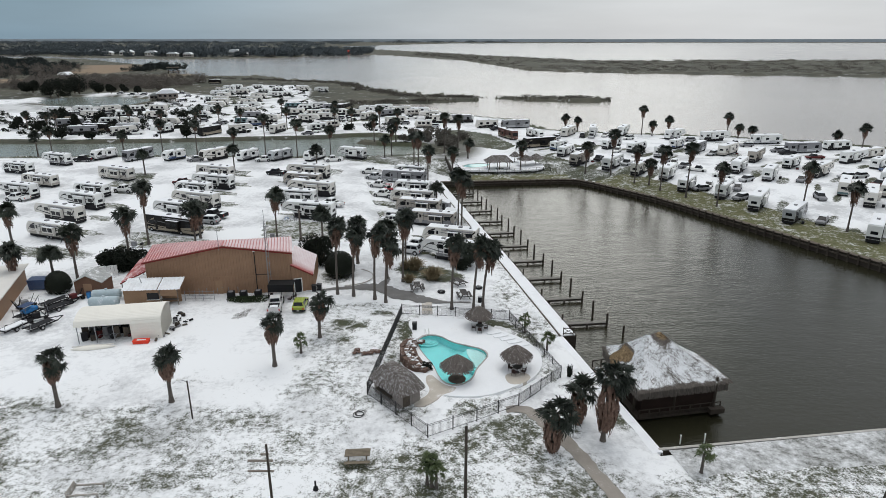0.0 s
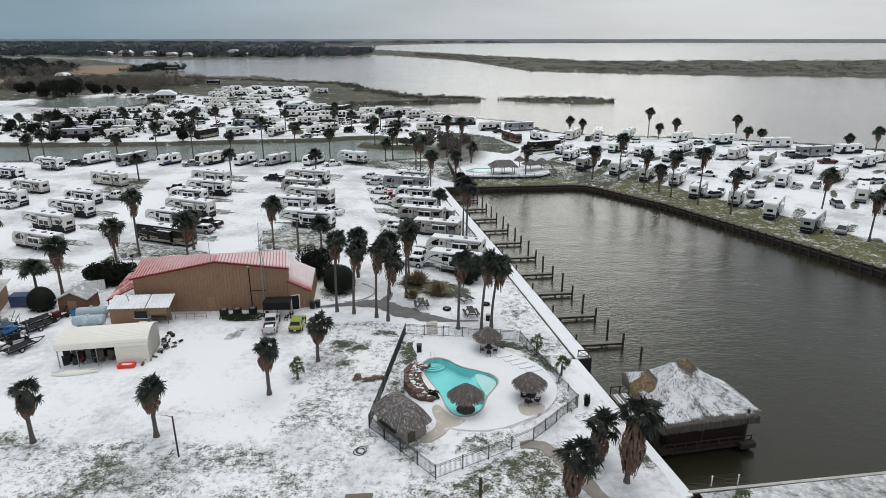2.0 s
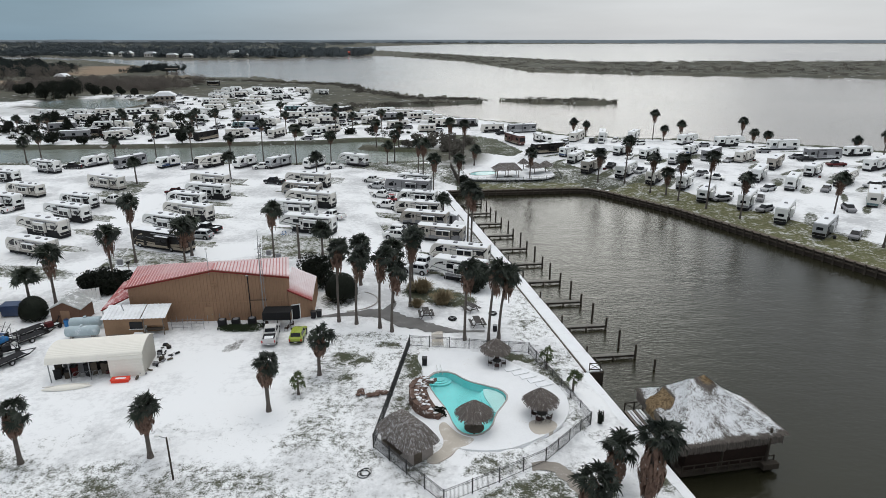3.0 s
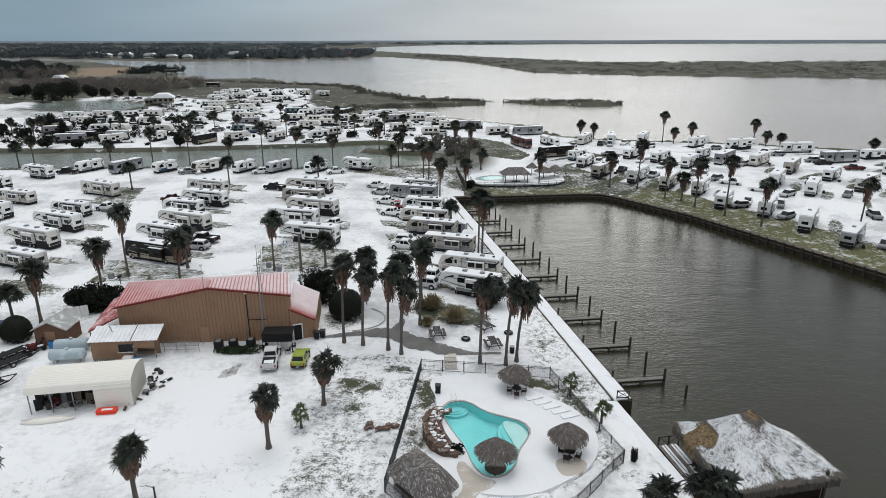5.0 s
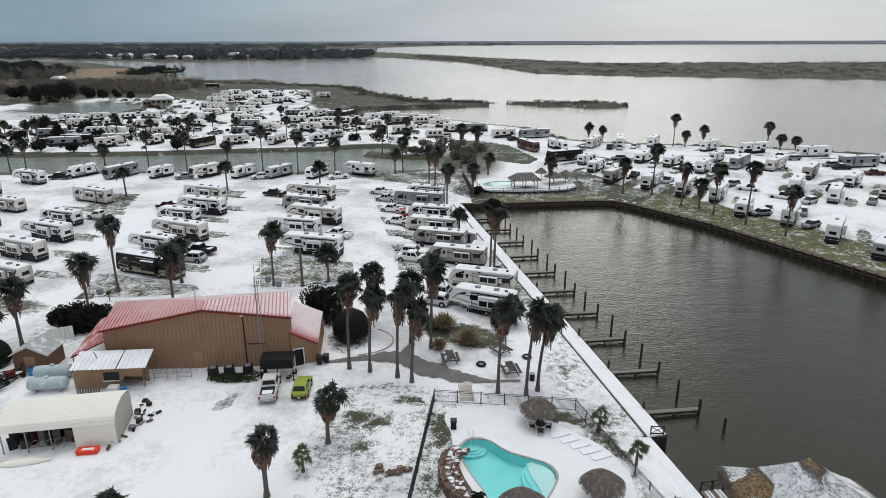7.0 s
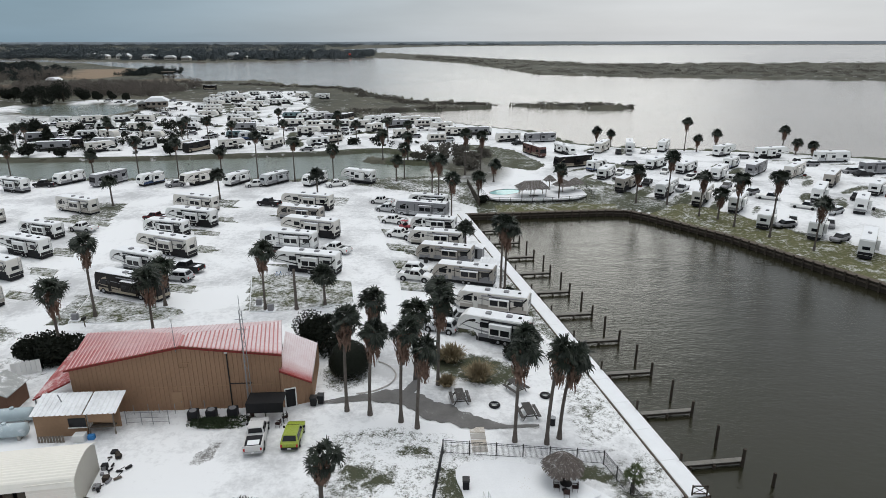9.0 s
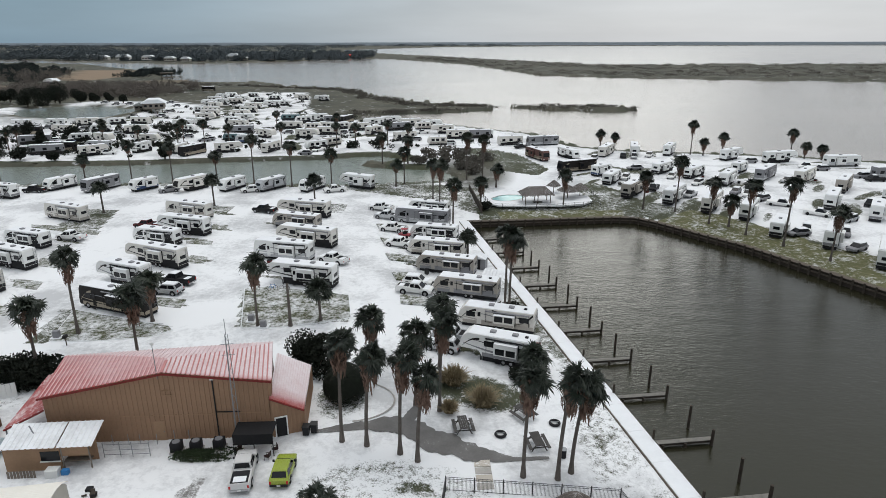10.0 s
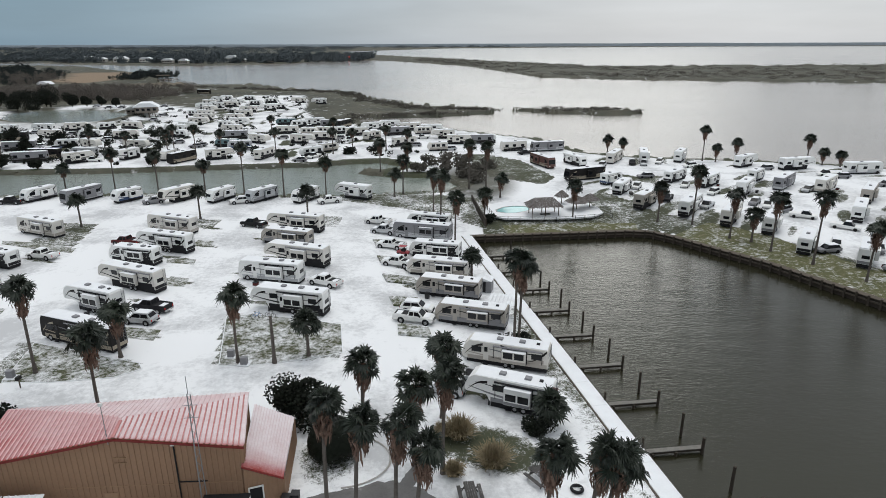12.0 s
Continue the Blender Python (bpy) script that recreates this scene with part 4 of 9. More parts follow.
# ---- palms ----
def fan_leaf(bm, m, el, rnd, n=12, stalk=1.15, reach=0.86):
    """A fan leaf on a stalk that rises at the angle el in the x-z plane; the fan hangs over from the stalk's end, turned about it at random."""
    d = Vector((math.cos(el), 0, math.sin(el)))
    bend = radians(18 + 42 * max(0.0, math.cos(el)) + rnd.uniform(-25, 25))
    a = Vector((math.cos(el - bend), rnd.uniform(-0.45, 0.45), math.sin(el - bend))).normalized()
    side = a.cross(Vector((0, 0, 1)) if abs(a.z) < 0.95 else Vector((1, 0, 0))).normalized()
    side.rotate(Matrix.Rotation(rnd.uniform(-1.0, 1.0), 3, a))
    face = a.cross(side)
    w, hub = 0.025, d * stalk
    bm.faces.new([bm.verts.new(m @ p) for p in (Vector((0, -w, 0)), Vector((0, w, 0)), hub + Vector((0, w, 0)), hub - Vector((0, w, 0)))])
    h0 = bm.verts.new(m @ hub)

    def at(r, q, lift=0.0, sag=0.0):
        return bm.verts.new(m @ (hub + a * (r * math.cos(q)) + side * (r * math.sin(q)) + face * lift + Vector((0, 0, -sag))))

    span = radians(125)
    cup = rnd.uniform(0.0, 0.22)
    edge = [at(reach * 0.5, -span + 2 * span * i / n, cup * abs(2 * i / n - 1) + (0.04 if i % 2 else -0.04), 0.04) for i in range(n + 1)]
    for i in range(n):
        q = -span + 2 * span * (i + 0.5) / n
        bm.faces.new((h0, edge[i], edge[i + 1]))
        far = reach * (0.95 + 0.12 * math.cos(q)) * rnd.uniform(0.75, 1.2)
        sag = rnd.uniform(0.08, 0.42)
        lift = 1.5 * cup * abs(2 * (i + 0.5) / n - 1)
        q += rnd.uniform(-0.1, 0.1)
        t0, t1 = at(far * 0.76, q - 0.06, lift, sag * 0.35), at(far * 0.76, q + 0.06, lift, sag * 0.35)
        tip = at(far, q, lift * 0.7 + rnd.uniform(-0.06, 0.06), sag)
        bm.faces.new((edge[i], t0, t1, edge[i + 1]))
        bm.faces.new((t0, tip, t1))


def leaf_angle(rnd, k, n):
    """Azimuth and rise of the k-th of n leaves round the bud."""
    return k * 2.39996 + rnd.uniform(-0.6, 0.6), radians(-12 + 98 * (k / n) ** 0.8 + rnd.uniform(-14, 14))


def crown_mesh(seed, n, size, material, lean):
    rnd = random.Random(seed)
    bm = bmesh.new()
    for k in range(n):
        az, el = leaf_angle(rnd, k, n)
        fan_leaf(bm, Matrix.Rotation(lean, 4, "Y") @ Matrix.Rotation(az, 4, "Z") @ Matrix.Scale(size * rnd.uniform(0.75, 1.15), 4), el, rnd, 11)
    me = bpy.data.meshes.new("crown")
    bm.to_mesh(me)
    bm.free()
    me.materials.append(material)
    return me


def skirt_mesh(seed, length, r, round_=False):
    """Dead fronds folded down round the trunk under the crown, ragged at the foot; or packed into a rounded mass."""
    rnd = random.Random(seed)
    bm = bmesh.new()
    for k in range(260 if round_ else 190):
        az, u = rnd.uniform(0, math.tau), rnd.random() ** (0.9 if round_ else 1.5)
        top = u * (0.74 if round_ else 0.62) * length
        taper = 0.35 + 0.65 * math.sin(math.pi * (0.12 + 0.78 * u)) if round_ else 1 - 0.62 * top / length
        rad, ln, w = r * taper * rnd.uniform(0.75 if round_ else 0.5, 1.0), length * rnd.uniform(0.2, 0.3 if round_ else 0.42), rnd.uniform(0.03, 0.13)
        c, s = math.cos(az), math.sin(az)

        def at(rr, z, off):
            return bm.verts.new((rr * c - off * s, rr * s + off * c, z))

        a, b = at(rad * (0.7 if round_ else 0.25), -top, -w * 0.6), at(rad * (0.7 if round_ else 0.25), -top, w * 0.6)
        d, e = at(rad, -top - ln * 0.4, w), at(rad, -top - ln * 0.45, -w)
        twist = rnd.uniform(-0.12, 0.12)
        t, f = at(rad * rnd.uniform(0.6, 0.9), -top - ln, twist), at(rad * 0.85, -top - ln * 0.85, twist + w * 0.6)
        bm.faces.new((a, b, d, e))
        bm.faces.new((e, d, f, t))
    me = bpy.data.meshes.new("skirt")
    bm.to_mesh(me)
    bm.free()
    me.materials.append(M_skirt)
    return me


WIND = 0.22
CROWNS = [crown_mesh(20 + i, 46, 1.15, M_frond, WIND) for i in range(4)]
CROWNS_CALM = [crown_mesh(40 + i, 62, 1.05, M_frond, 0.03) for i in range(3)]
SKIRTS = [skirt_mesh(60 + i, 3.8, 1.15) for i in range(4)]
SKIRTS_ROUND = [skirt_mesh(70 + i, 3.3, 0.98, True) for i in range(3)]


def one_leaf(seed, rise, material):
    rnd = random.Random(seed)
    bm = bmesh.new()
    fan_leaf(bm, Matrix.Identity(4), radians(rise), rnd, 24)
    me = bpy.data.meshes.new("frond")
    bm.to_mesh(me)
    bm.free()
    me.materials.append(material)
    return me


RISES = (-40, -20, 0, 20, 40, 60, 80)
LEAVES = [[one_leaf(100 + 10 * j + i, rise, M_frond) for i in range(3)] for j, rise in enumerate(RISES)]
LEAVES_YOUNG = [[one_leaf(200 + 10 * j + i, rise, M_frond2) for i in range(2)] for j, rise in enumerate(RISES)]


def trunk_bm(h, r, lean, rnd):
    bm = bmesh.new()
    n, rings = 8, []
    k = 7
    for i in range(k + 1):
        t = i / k
        rr = r * (1.0 - 0.28 * t) * (1 + 0.75 * max(0, 1 - t * 7) ** 1.5) * (1 + rnd.uniform(-0.04, 0.04))
        off = lean * h * t * t
        rings.append([bm.verts.new((off + rr * math.cos(j * math.tau / n), 0.3 * off + rr * math.sin(j * math.tau / n), h * t - (0.4 if i == 0 else 0))) for j in range(n)])
    for a, b in zip(rings, rings[1:]):
        for j in range(n):
            bm.faces.new((a[j], a[(j + 1) % n], b[(j + 1) % n], b[j]))
    bm.faces.new(rings[-1])
    return bm


PALM_LABEL = "tall wind-blown fan palm with a brown skirt of dead fronds"


def palm(x, y, h, near=False, size=1.0, calm=False, skirt=True, label=PALM_LABEL, group="fan palms", lean=0.0, long_skirt=1.0):
    rnd = random.Random(int(x * 31 + y * 17))
    ob = thing("palm_tree", label, "palm tree", group, pose(x, y, land_z(x, y), 0, 0, rnd.uniform(-25, 25)))
    top = h - 1.45 * size
    part("trunk", trunk_bm(top, (0.19 if h > 9.2 else 0.22) if h > 4 else 0.15, lean, rnd), M_trunk, ob, smooth=True)
    tip = Vector((lean * top, 0.3 * lean * top, top))
    if skirt:
        share("skirt", (SKIRTS_ROUND[rnd.randrange(3)] if near and h < 9.2 else SKIRTS[rnd.randrange(4)]), ob, Matrix.Translation(tip + Vector((0, 0, 0.25))) @ Matrix.Rotation(rnd.uniform(0, 6), 4, "Z") @ Matrix.Diagonal((size, size, size * long_skirt * min(1.05, 0.5 + h / 15), 1)))
    if near:
        n = (38 if h > 9.2 else 30) if size > 0.8 else 18
        pool = LEAVES if size > 0.8 else LEAVES_YOUNG
        for k in range(n):
            az, el = leaf_angle(rnd, k, n)
            kin = pool[min(6, max(0, round((math.degrees(el) + 40) / 20)))]
            # leaves on the lee side are blown out further
            s = size * rnd.uniform(0.72, 1.12) * (1 + (0 if calm else 0.2) * math.cos(az))
            share("frond", kin[rnd.randrange(len(kin))], ob, Matrix.Translation(tip) @ Matrix.Rotation(0.03 if calm else WIND * (1.0 if h > 9.2 else 1.7) + rnd.uniform(-0.2, 0.35), 4, "Y") @ Matrix.Rotation(az, 4, "Z") @ Matrix.Scale(s, 4))
    else:
        pool = CROWNS_CALM if calm else CROWNS
        c = share("crown", pool[rnd.randrange(len(pool))], ob, Matrix.Translation(tip) @ Matrix.Rotation(rnd.uniform(-0.3, 0.3) if not calm else rnd.uniform(0, 6), 4, "Z") @ Matrix.Scale(size, 4))
    return ob


NEAR_PALMS = [(-10.9, 87.1, 12.0, 0.02), (-8.4, 86.4, 10.9, 0.06), (-5.1, 85.2, 11.3, 0.04), (-3.4, 84.1, 10.0, 0.07), (-1.4, 92.6, 11.6, 0.03), (6.2, 82.3, 11.2, 0.03), (9.3, 82.1, 11.0, 0.1), (10.7, 83.1, 10.3, 0.1),
              (-35.3, 57.0, 6.8, 0.02), (-23.8, 57.9, 6.6, 0.0), (-14.8, 65.5, 6.8, 0.0), (-10.9, 72.9, 6.2, 0.04), (15.3, 50.3, 5.6, 0.0), (20.6, 52.3, 8.3, 0.03), (18.6, 55.2, 5.2, 0.0)]
for x, y, h, lean in NEAR_PALMS:
    palm(x, y, h, True, (1.25 if h > 7 else 1.1) if x > 14 else 1.0 if h > 7.8 else 0.95, lean=lean, long_skirt=1.4 if x > 14 else 1.0)
for x, y, h in [(-26.5, 113.0, 10.0), (7.9, 118.8, 13.1), (8.6, 119.4, 12.2), (-49.8, 110.6, 12.0), (-47.2, 98.2, 10.3), (-37.2, 101.3, 10.4), (-41.6, 114.5, 7.2), (-75.5, 111.0, 7.6), (-53.0, 92.6, 8.9), (-60.4, 89.0, 7.3), (-3.7, 183.4, 10.4), (-2.0, 172.4, 12.7), (0.9, 162.4, 10.6), (5.3, 207.0, 13.0), (9.8, 206.9, 12.4), (7.7, 179.0, 7.3), (12.8, 197.4, 6.0), (27.3, 178.8, 9.3), (-9.6, 100.5, 8.1), (-4.0, 93.6, 9.6), (-1.5, 101.5, 9.4)]:
    palm(x, y, h, lean=0.02)
for x, y, h in [(-98.9, 202.3, 7.8), (-86.5, 203, 11.6), (-74.9, 202, 11.3), (-62.8, 202, 8.8), (-52.0, 199.6, 13.6), (-41.6, 198.4, 11.9), (-30.9, 198, 9.9), (-122.3, 202.5, 9.1), (-11.8, 202, 9.7), (-13.8, 198.6, 7.0)]:
    palm(x, y, h, lean=0.01, group="fan palms along the canal", long_skirt=0.65)
for x, y, h in [(52.6, 175.3, 12.6), (56.6, 165.7, 10.1), (59.7, 163.0, 6.9), (60.9, 157.6, 11.4), (64.8, 150.2, 13.4), (68.9, 141.7, 10.2), (85.2, 135.2, 11), (46, 178, 9), (86.3, 120.5, 10)]:
    palm(x, y, h, lean=0.02, group="fan palms along the bulkhead")
for x, y, h in [(55.7, 262, 6.2), (60.3, 259.7, 5.4), (82.9, 247, 11.3), (86.4, 245, 5.7), (92.3, 244, 7.6), (114.7, 243, 8.9), (117.3, 239, 5.3), (121.2, 236, 5.0), (143.5, 220.5, 5.2), (147.3, 212, 8.8)]:
    palm(x, y, h, calm=True, group="fan palms along the lake shore", label="fan palm with a round dark crown above the lake shore")
for x, y, h in [(-78.4, 172.2, 7.0), (-55.3, 178.2, 7.4), (-31.8, 179.9, 7.0), (-18.2, 114.7, 5.9), (-126.5, 201.6, 7.6), (3.4, 144.3, 5.0), (9.6, 100.6, 3.9)]:
    palm(x, y, h, calm=True, size=1.1, skirt=False, label="stout fan palm with a dense dark round crown", group="round-crowned palms")
for x, y, h in [(17.9, 70.0, 2.9), (15.8, 75.5, 2.8), (28.4, 47.6, 3.0), (4.0, 44.9, 3.3), (3.6, 45.2, 2.7), (4.4, 44.7, 2.6), (-12.4, 68.7, 2.5)]:
    palm(x, y, h, True, 0.62, calm=True, skirt=False, label="small young palm standing in the snow", group="young palms")
ob = thing("dead_palm", "bare dead palm trunk without a crown", "palm tree", m=pose(-22.0, 113.0, 0))
part("trunk", trunk_bm(6.2, 0.24, 0.0, random.Random(3)), M_trunk, ob, smooth=True)


# ---- shrubs, trees, woods ----
def leaf_cloud(rnd, n, rx, ry, rz, size, lumps=7):
    """Many small leaf quads gathered in uneven lumps."""
    V, F = [], []
    cores = [(rnd.uniform(-0.55, 0.55) * rx, rnd.uniform(-0.55, 0.55) * ry, rnd.uniform(0.15, 0.8) * rz, rnd.uniform(0.45, 0.75)) for _ in range(lumps)]
    for _ in range(n):
        cx, cy, cz, k = cores[rnd.randrange(lumps)]
        d = Vector((rnd.gauss(0, 1), rnd.gauss(0, 1), rnd.gauss(0, 1))).normalized() * (rnd.uniform(0.55, 1.0))
        p = Vector((cx + d.x * rx * k, cy + d.y * ry * k, max(0.05, cz + d.z * rz * k * 0.6)))
        a = Vector((rnd.uniform(-1, 1), rnd.uniform(-1, 1), rnd.uniform(-1, 1))).normalized() * size * rnd.uniform(0.6, 1.3)
        b = a.orthogonal().normalized() * size * 0.5
        i = len(V)
        V += [tuple(p - a), tuple(p + b), tuple(p + a), tuple(p - b)]
        F.append((i, i + 1, i + 2, i + 3))
    return V, F


def dome_cloud(rnd, n, rx, ry, rz, size):
    """A closed clipped dome: leaves lie close on its skin, over a dark heart of larger ones."""
    V, F = [], []
    for k in range(n):
        d = Vector((rnd.gauss(0, 1), rnd.gauss(0, 1), abs(rnd.gauss(0, 1)) - 0.25)).normalized()
        skin = k % 4
        r = rnd.uniform(0.95, 1.03) if skin else rnd.uniform(0.7, 0.9)
        p = Vector((d.x * rx * r, d.y * ry * r, max(0.05, rz * 0.35 + d.z * rz * 0.65 * r)))
        a = d.orthogonal().normalized()
        a.rotate(Matrix.Rotation(rnd.uniform(0, 6.3), 3, d))
        a = (a + d * rnd.uniform(-0.3, 0.3)) * size * rnd.uniform(0.6, 1.3) * (1 if skin else 2)
        b = a.cross(d).normalized() * a.length * 0.6
        i = len(V)
        V += [tuple(p - a), tuple(p + b), tuple(p + a), tuple(p - b)]
        F.append((i, i + 1, i + 2, i + 3))
    return V, F


def tuft(x, y, r, h, n=900):
    """A fountain of long dry blades."""
    rnd = random.Random(int(x * 19 + y * 5))
    ob = thing("reed_tuft", "fountain-shaped tuft of dry tawny reeds in snow", "reeds", "reed tufts", pose(x, y, land_z(x, y)))
    V, F = [], []
    for _ in range(n):
        az, tilt = rnd.uniform(0, math.tau), rnd.random() ** 0.7
        c, s = math.cos(az), math.sin(az)
        w, ln = rnd.uniform(0.02, 0.045), rnd.uniform(0.6, 1.2)
        base = (rnd.uniform(-0.35, 0.35) * r, rnd.uniform(-0.35, 0.35) * r)
        i = len(V)
        for t, wd in ((0, w), (0.5, w * 1.1), (0.85, w * 0.8), (1.0, w * 0.3)):
            out, up = tilt * r * ln * t ** 1.2, h * ln * (t - 0.55 * tilt * t * t)
            V += [(base[0] + out * c - wd * s, base[1] + out * s + wd * c, up), (base[0] + out * c + wd * s, base[1] + out * s - wd * c, up)]
        F += [(i, i + 1, i + 3, i + 2), (i + 2, i + 3, i + 5, i + 4), (i + 4, i + 5, i + 7, i + 6)]
    share("foliage", mesh_of("foliage", V, F, M_reed), ob)["kind"] = "stuff"


def mesh_of(name, V, F, material):
    me = bpy.data.meshes.new(name)
    me.from_pydata(V, [], F)
    me.materials.append(material)
    return me


def shrub(x, y, rx, ry, h, label, n=1500, size=0.22, material=None, trunk=0.0, dome=False):
    rnd = random.Random(int(x * 13 + y * 7))
    ob = thing("shrub" if trunk == 0 else "tree", label, "shrub" if trunk == 0 else "tree", m=pose(x, y, land_z(x, y)))
    stems = bmesh.new()
    for _ in range(5):
        tube(stems, (rnd.uniform(-0.1, 0.1), rnd.uniform(-0.1, 0.1), -0.1), (rnd.uniform(-0.5, 0.5) * rx, rnd.uniform(-0.5, 0.5) * ry, trunk + h * 0.6), 0.1 + 0.1 * (trunk > 0), 0.03, 6)
    part("trunk", stems, M_bark, ob)
    V, F = leaf_cloud(rnd, n, rx, ry, h, size) if not dome else dome_cloud(rnd, n, rx, ry, h, size)
    c = share("crown", mesh_of("crown", V, F, material or M_leaf), ob, Matrix.Translation((0, 0, trunk)))
    return ob


OAK = "dense dark evergreen shrub"
shrub(-48.0, 97.4, 4.2, 3.2, 4.4, "large dark evergreen bush beside the hall", 6500, 0.22)
shrub(-16.0, 100.4, 3.3, 2.6, 4.4, OAK + " behind the hall", 5200, 0.2)
shrub(-11.7, 94.9, 2.35, 2.25, 4.1, "dark rounded clipped shrub by the path", 5000, 0.17, dome=True)
shrub(8.3, 99.2, 1.6, 1.5, 2.2, OAK + " by the sea wall", 1500, 0.16)
shrub(8.2, 120.0, 2.0, 1.4, 1.5, "low dark shrub at the foot of the palms", 700, 0.18)
shrub(-53.2, 88.0, 1.8, 1.7, 3.3, "dark dense rounded bush beside the dumpsters", 4200, 0.2, dome=True)
palm(-56.6, 92.4, 5.6, calm=True, skirt=False, label="low fan palm beside the dumpsters", group="round-crowned palms")
shrub(-36.8, 99.2, 1.4, 0.8, 1.2, "low dark bush behind the hall", 500)
for x, y, r, h in ((0.2, 98.2, 1.9, 2.3), (-1.4000000000000001, 98.5, 1.0, 1.4), (3.3, 94.0, 2.0, 2.2), (-0.4, 92.4, 1.1, 1.4), (0.4, 98.8, 1.3, 1.7)):
    tuft(x, y, r, h, 800)
shrub(19.6, 64.6, 0.45, 0.45, 1.5, "small dark conical bush by the fence", 260, 0.14)
shrub(3.1, 64.9, 0.8, 0.5, 0.9, "low dark plants below the rock fall", 350, 0.16)
PINES = [(-239.5, 406, 6.4, 11.5), (-239.5, 430, 6.8, 12.5), (-230.5, 437, 3.8, 7.5), (-248, 412, 5.0, 10), (-277, 440, 4.2, 8), (-285, 446, 4.5, 7), (-246, 436, 4.5, 9), (-222, 438, 2.6, 5), (-214, 440, 2.4, 5), (-203, 436, 2.4, 4)]
for x, y, r, h in ((-140, 238, 3.2, 3.4), (-161, 258, 3, 3.6), (-128, 237, 2.0, 1.8), (-93, 239.5, 2.4, 3.2), (-168, 286, 3, 6), (-152, 268, 2.4, 5), (-172, 262, 3, 4.6), (-150, 286, 2.2, 4)):
    shrub(x, y, r, r, h, "dark evergreen tree at the edge of the canal", 900, 0.42, trunk=0.8)
PINE = "tall dark evergreen tree beyond the pond"
for x, y, r, h in PINES:
    shrub(x, y, r * 1.2, r * 1.2, h * 0.85, PINE, 2600, 0.42, trunk=1.2)
palm(-20.5, 231, 9.6, group="fan palms along the canal")
palm(-12.5, 231, 8.5, group="fan palms along the canal")
for x, y in ((4.5, 222), (7, 215), (-1, 231), (4, 234), (8.5, 228), (-6, 240), (0, 246), (5, 242), (12, 236), (-9, 231)):
    shrub(x, y, 3.2, 2.6, 3.2, "bare winter brush at the end of the canal", 520, 0.4, M_scrub)


def woods(name, label, spots, material, n, size, seed):
    rnd = random.Random(seed)
    V, F = [], []
    for x, y, r, h in spots:
        v, f = leaf_cloud(rnd, n, r, r, h, size * h, 5)
        b = len(V)
        z = WATER_Z + 1.2
        V += [(x + a, y + c, z + d) for a, c, d in v]
        F += [tuple(i + b for i in q) for q in f]
    tagged(new(name, mesh_of(name, V, F, material)), label, "woods", kind="stuff")


rnd = random.Random(5)
spots = []
for _ in range(240):
    spots.append((rnd.uniform(-330, -200), rnd.uniform(482, 560), rnd.uniform(3, 5.5), rnd.uniform(6, 9.5)))
spots += [(rnd.uniform(-420, -330), rnd.uniform(470, 560), rnd.uniform(3, 5), rnd.uniform(3, 7)) for _ in range(60)]
spots += [(x, y, rnd.uniform(3, 6), rnd.uniform(6, 11)) for x, y in [(rnd.uniform(-560, -365), rnd.uniform(612, 760)) for _ in range(190)] if x < -365 - 0.35 * (y - 612)]
woods("woodland", "bare grey-brown winter trees beyond the pond", spots, M_bare, 260, 0.055, 1)
spots = [(x, y, rnd.uniform(6, 12), rnd.uniform(6, 10)) for x, y in [(rnd.uniform(-900, -420), rnd.uniform(740, 1010)) for _ in range(520)] if x < -0.62 * y + 10]
spots += [(rnd.uniform(-368, -318), rnd.uniform(735, 815), rnd.uniform(4, 7), rnd.uniform(4, 9)) for _ in range(34)]
spots += [(x, y, rnd.uniform(5, 9), rnd.uniform(5, 9)) for x, y in [(rnd.uniform(-700, -365), rnd.uniform(620, 850)) for _ in range(260)] if x < -372 - 0.42 * (y - 612)]
woods("woodland", "dark winter woods beyond the pond", spots, M_darkwood, 200, 0.125, 2)
# the two farthest woods carry painted haze in their material
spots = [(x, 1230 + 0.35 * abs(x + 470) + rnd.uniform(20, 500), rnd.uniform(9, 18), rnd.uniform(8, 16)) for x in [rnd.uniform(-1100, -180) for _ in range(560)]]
woods("woodland", "dark line of trees on the far lake shore, blued by painted haze", spots, M_wood_far, 190, 0.16, 3)
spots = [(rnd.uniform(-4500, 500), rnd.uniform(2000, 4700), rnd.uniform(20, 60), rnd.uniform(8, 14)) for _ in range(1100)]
woods("woodland", "woods towards the horizon with haze painted into their colour", [s for s in spots if s[0] < -500 or s[1] > 4200], M_wood_far, 60, 0.26, 4)
spots = []
for _ in range(1100):
    x = rnd.uniform(-60, 900)
    lo, hi = np.interp(x, [-70, 41, 112, 217, 428, 900], [1440, 1133, 800, 735, 680, 570]), np.interp(x, [-70, 126, 245, 469, 748, 1000], [1760, 1330, 1115, 1095, 1140, 1110])
    t = rnd.random() ** 1.4
    spots.append((x, lo + 8 + t * (hi - lo - 16), rnd.uniform(4, 12), rnd.uniform(1.2, 3.4)))
woods("marsh_scrub", "low brown scrub on the marsh strip", spots, M_scrub, 60, 0.22, 5)
spots = [(rnd.uniform(40, 116), rnd.uniform(402, 432), rnd.uniform(2, 4), rnd.uniform(0.8, 1.8)) for _ in range(160)]
spots = [s for s in spots if inside(np.array([s[:2]]), ISLAND)[0]]
woods("marsh_scrub", "low brown scrub on the small island", spots, M_scrub, 60, 0.22, 6)
spots = []
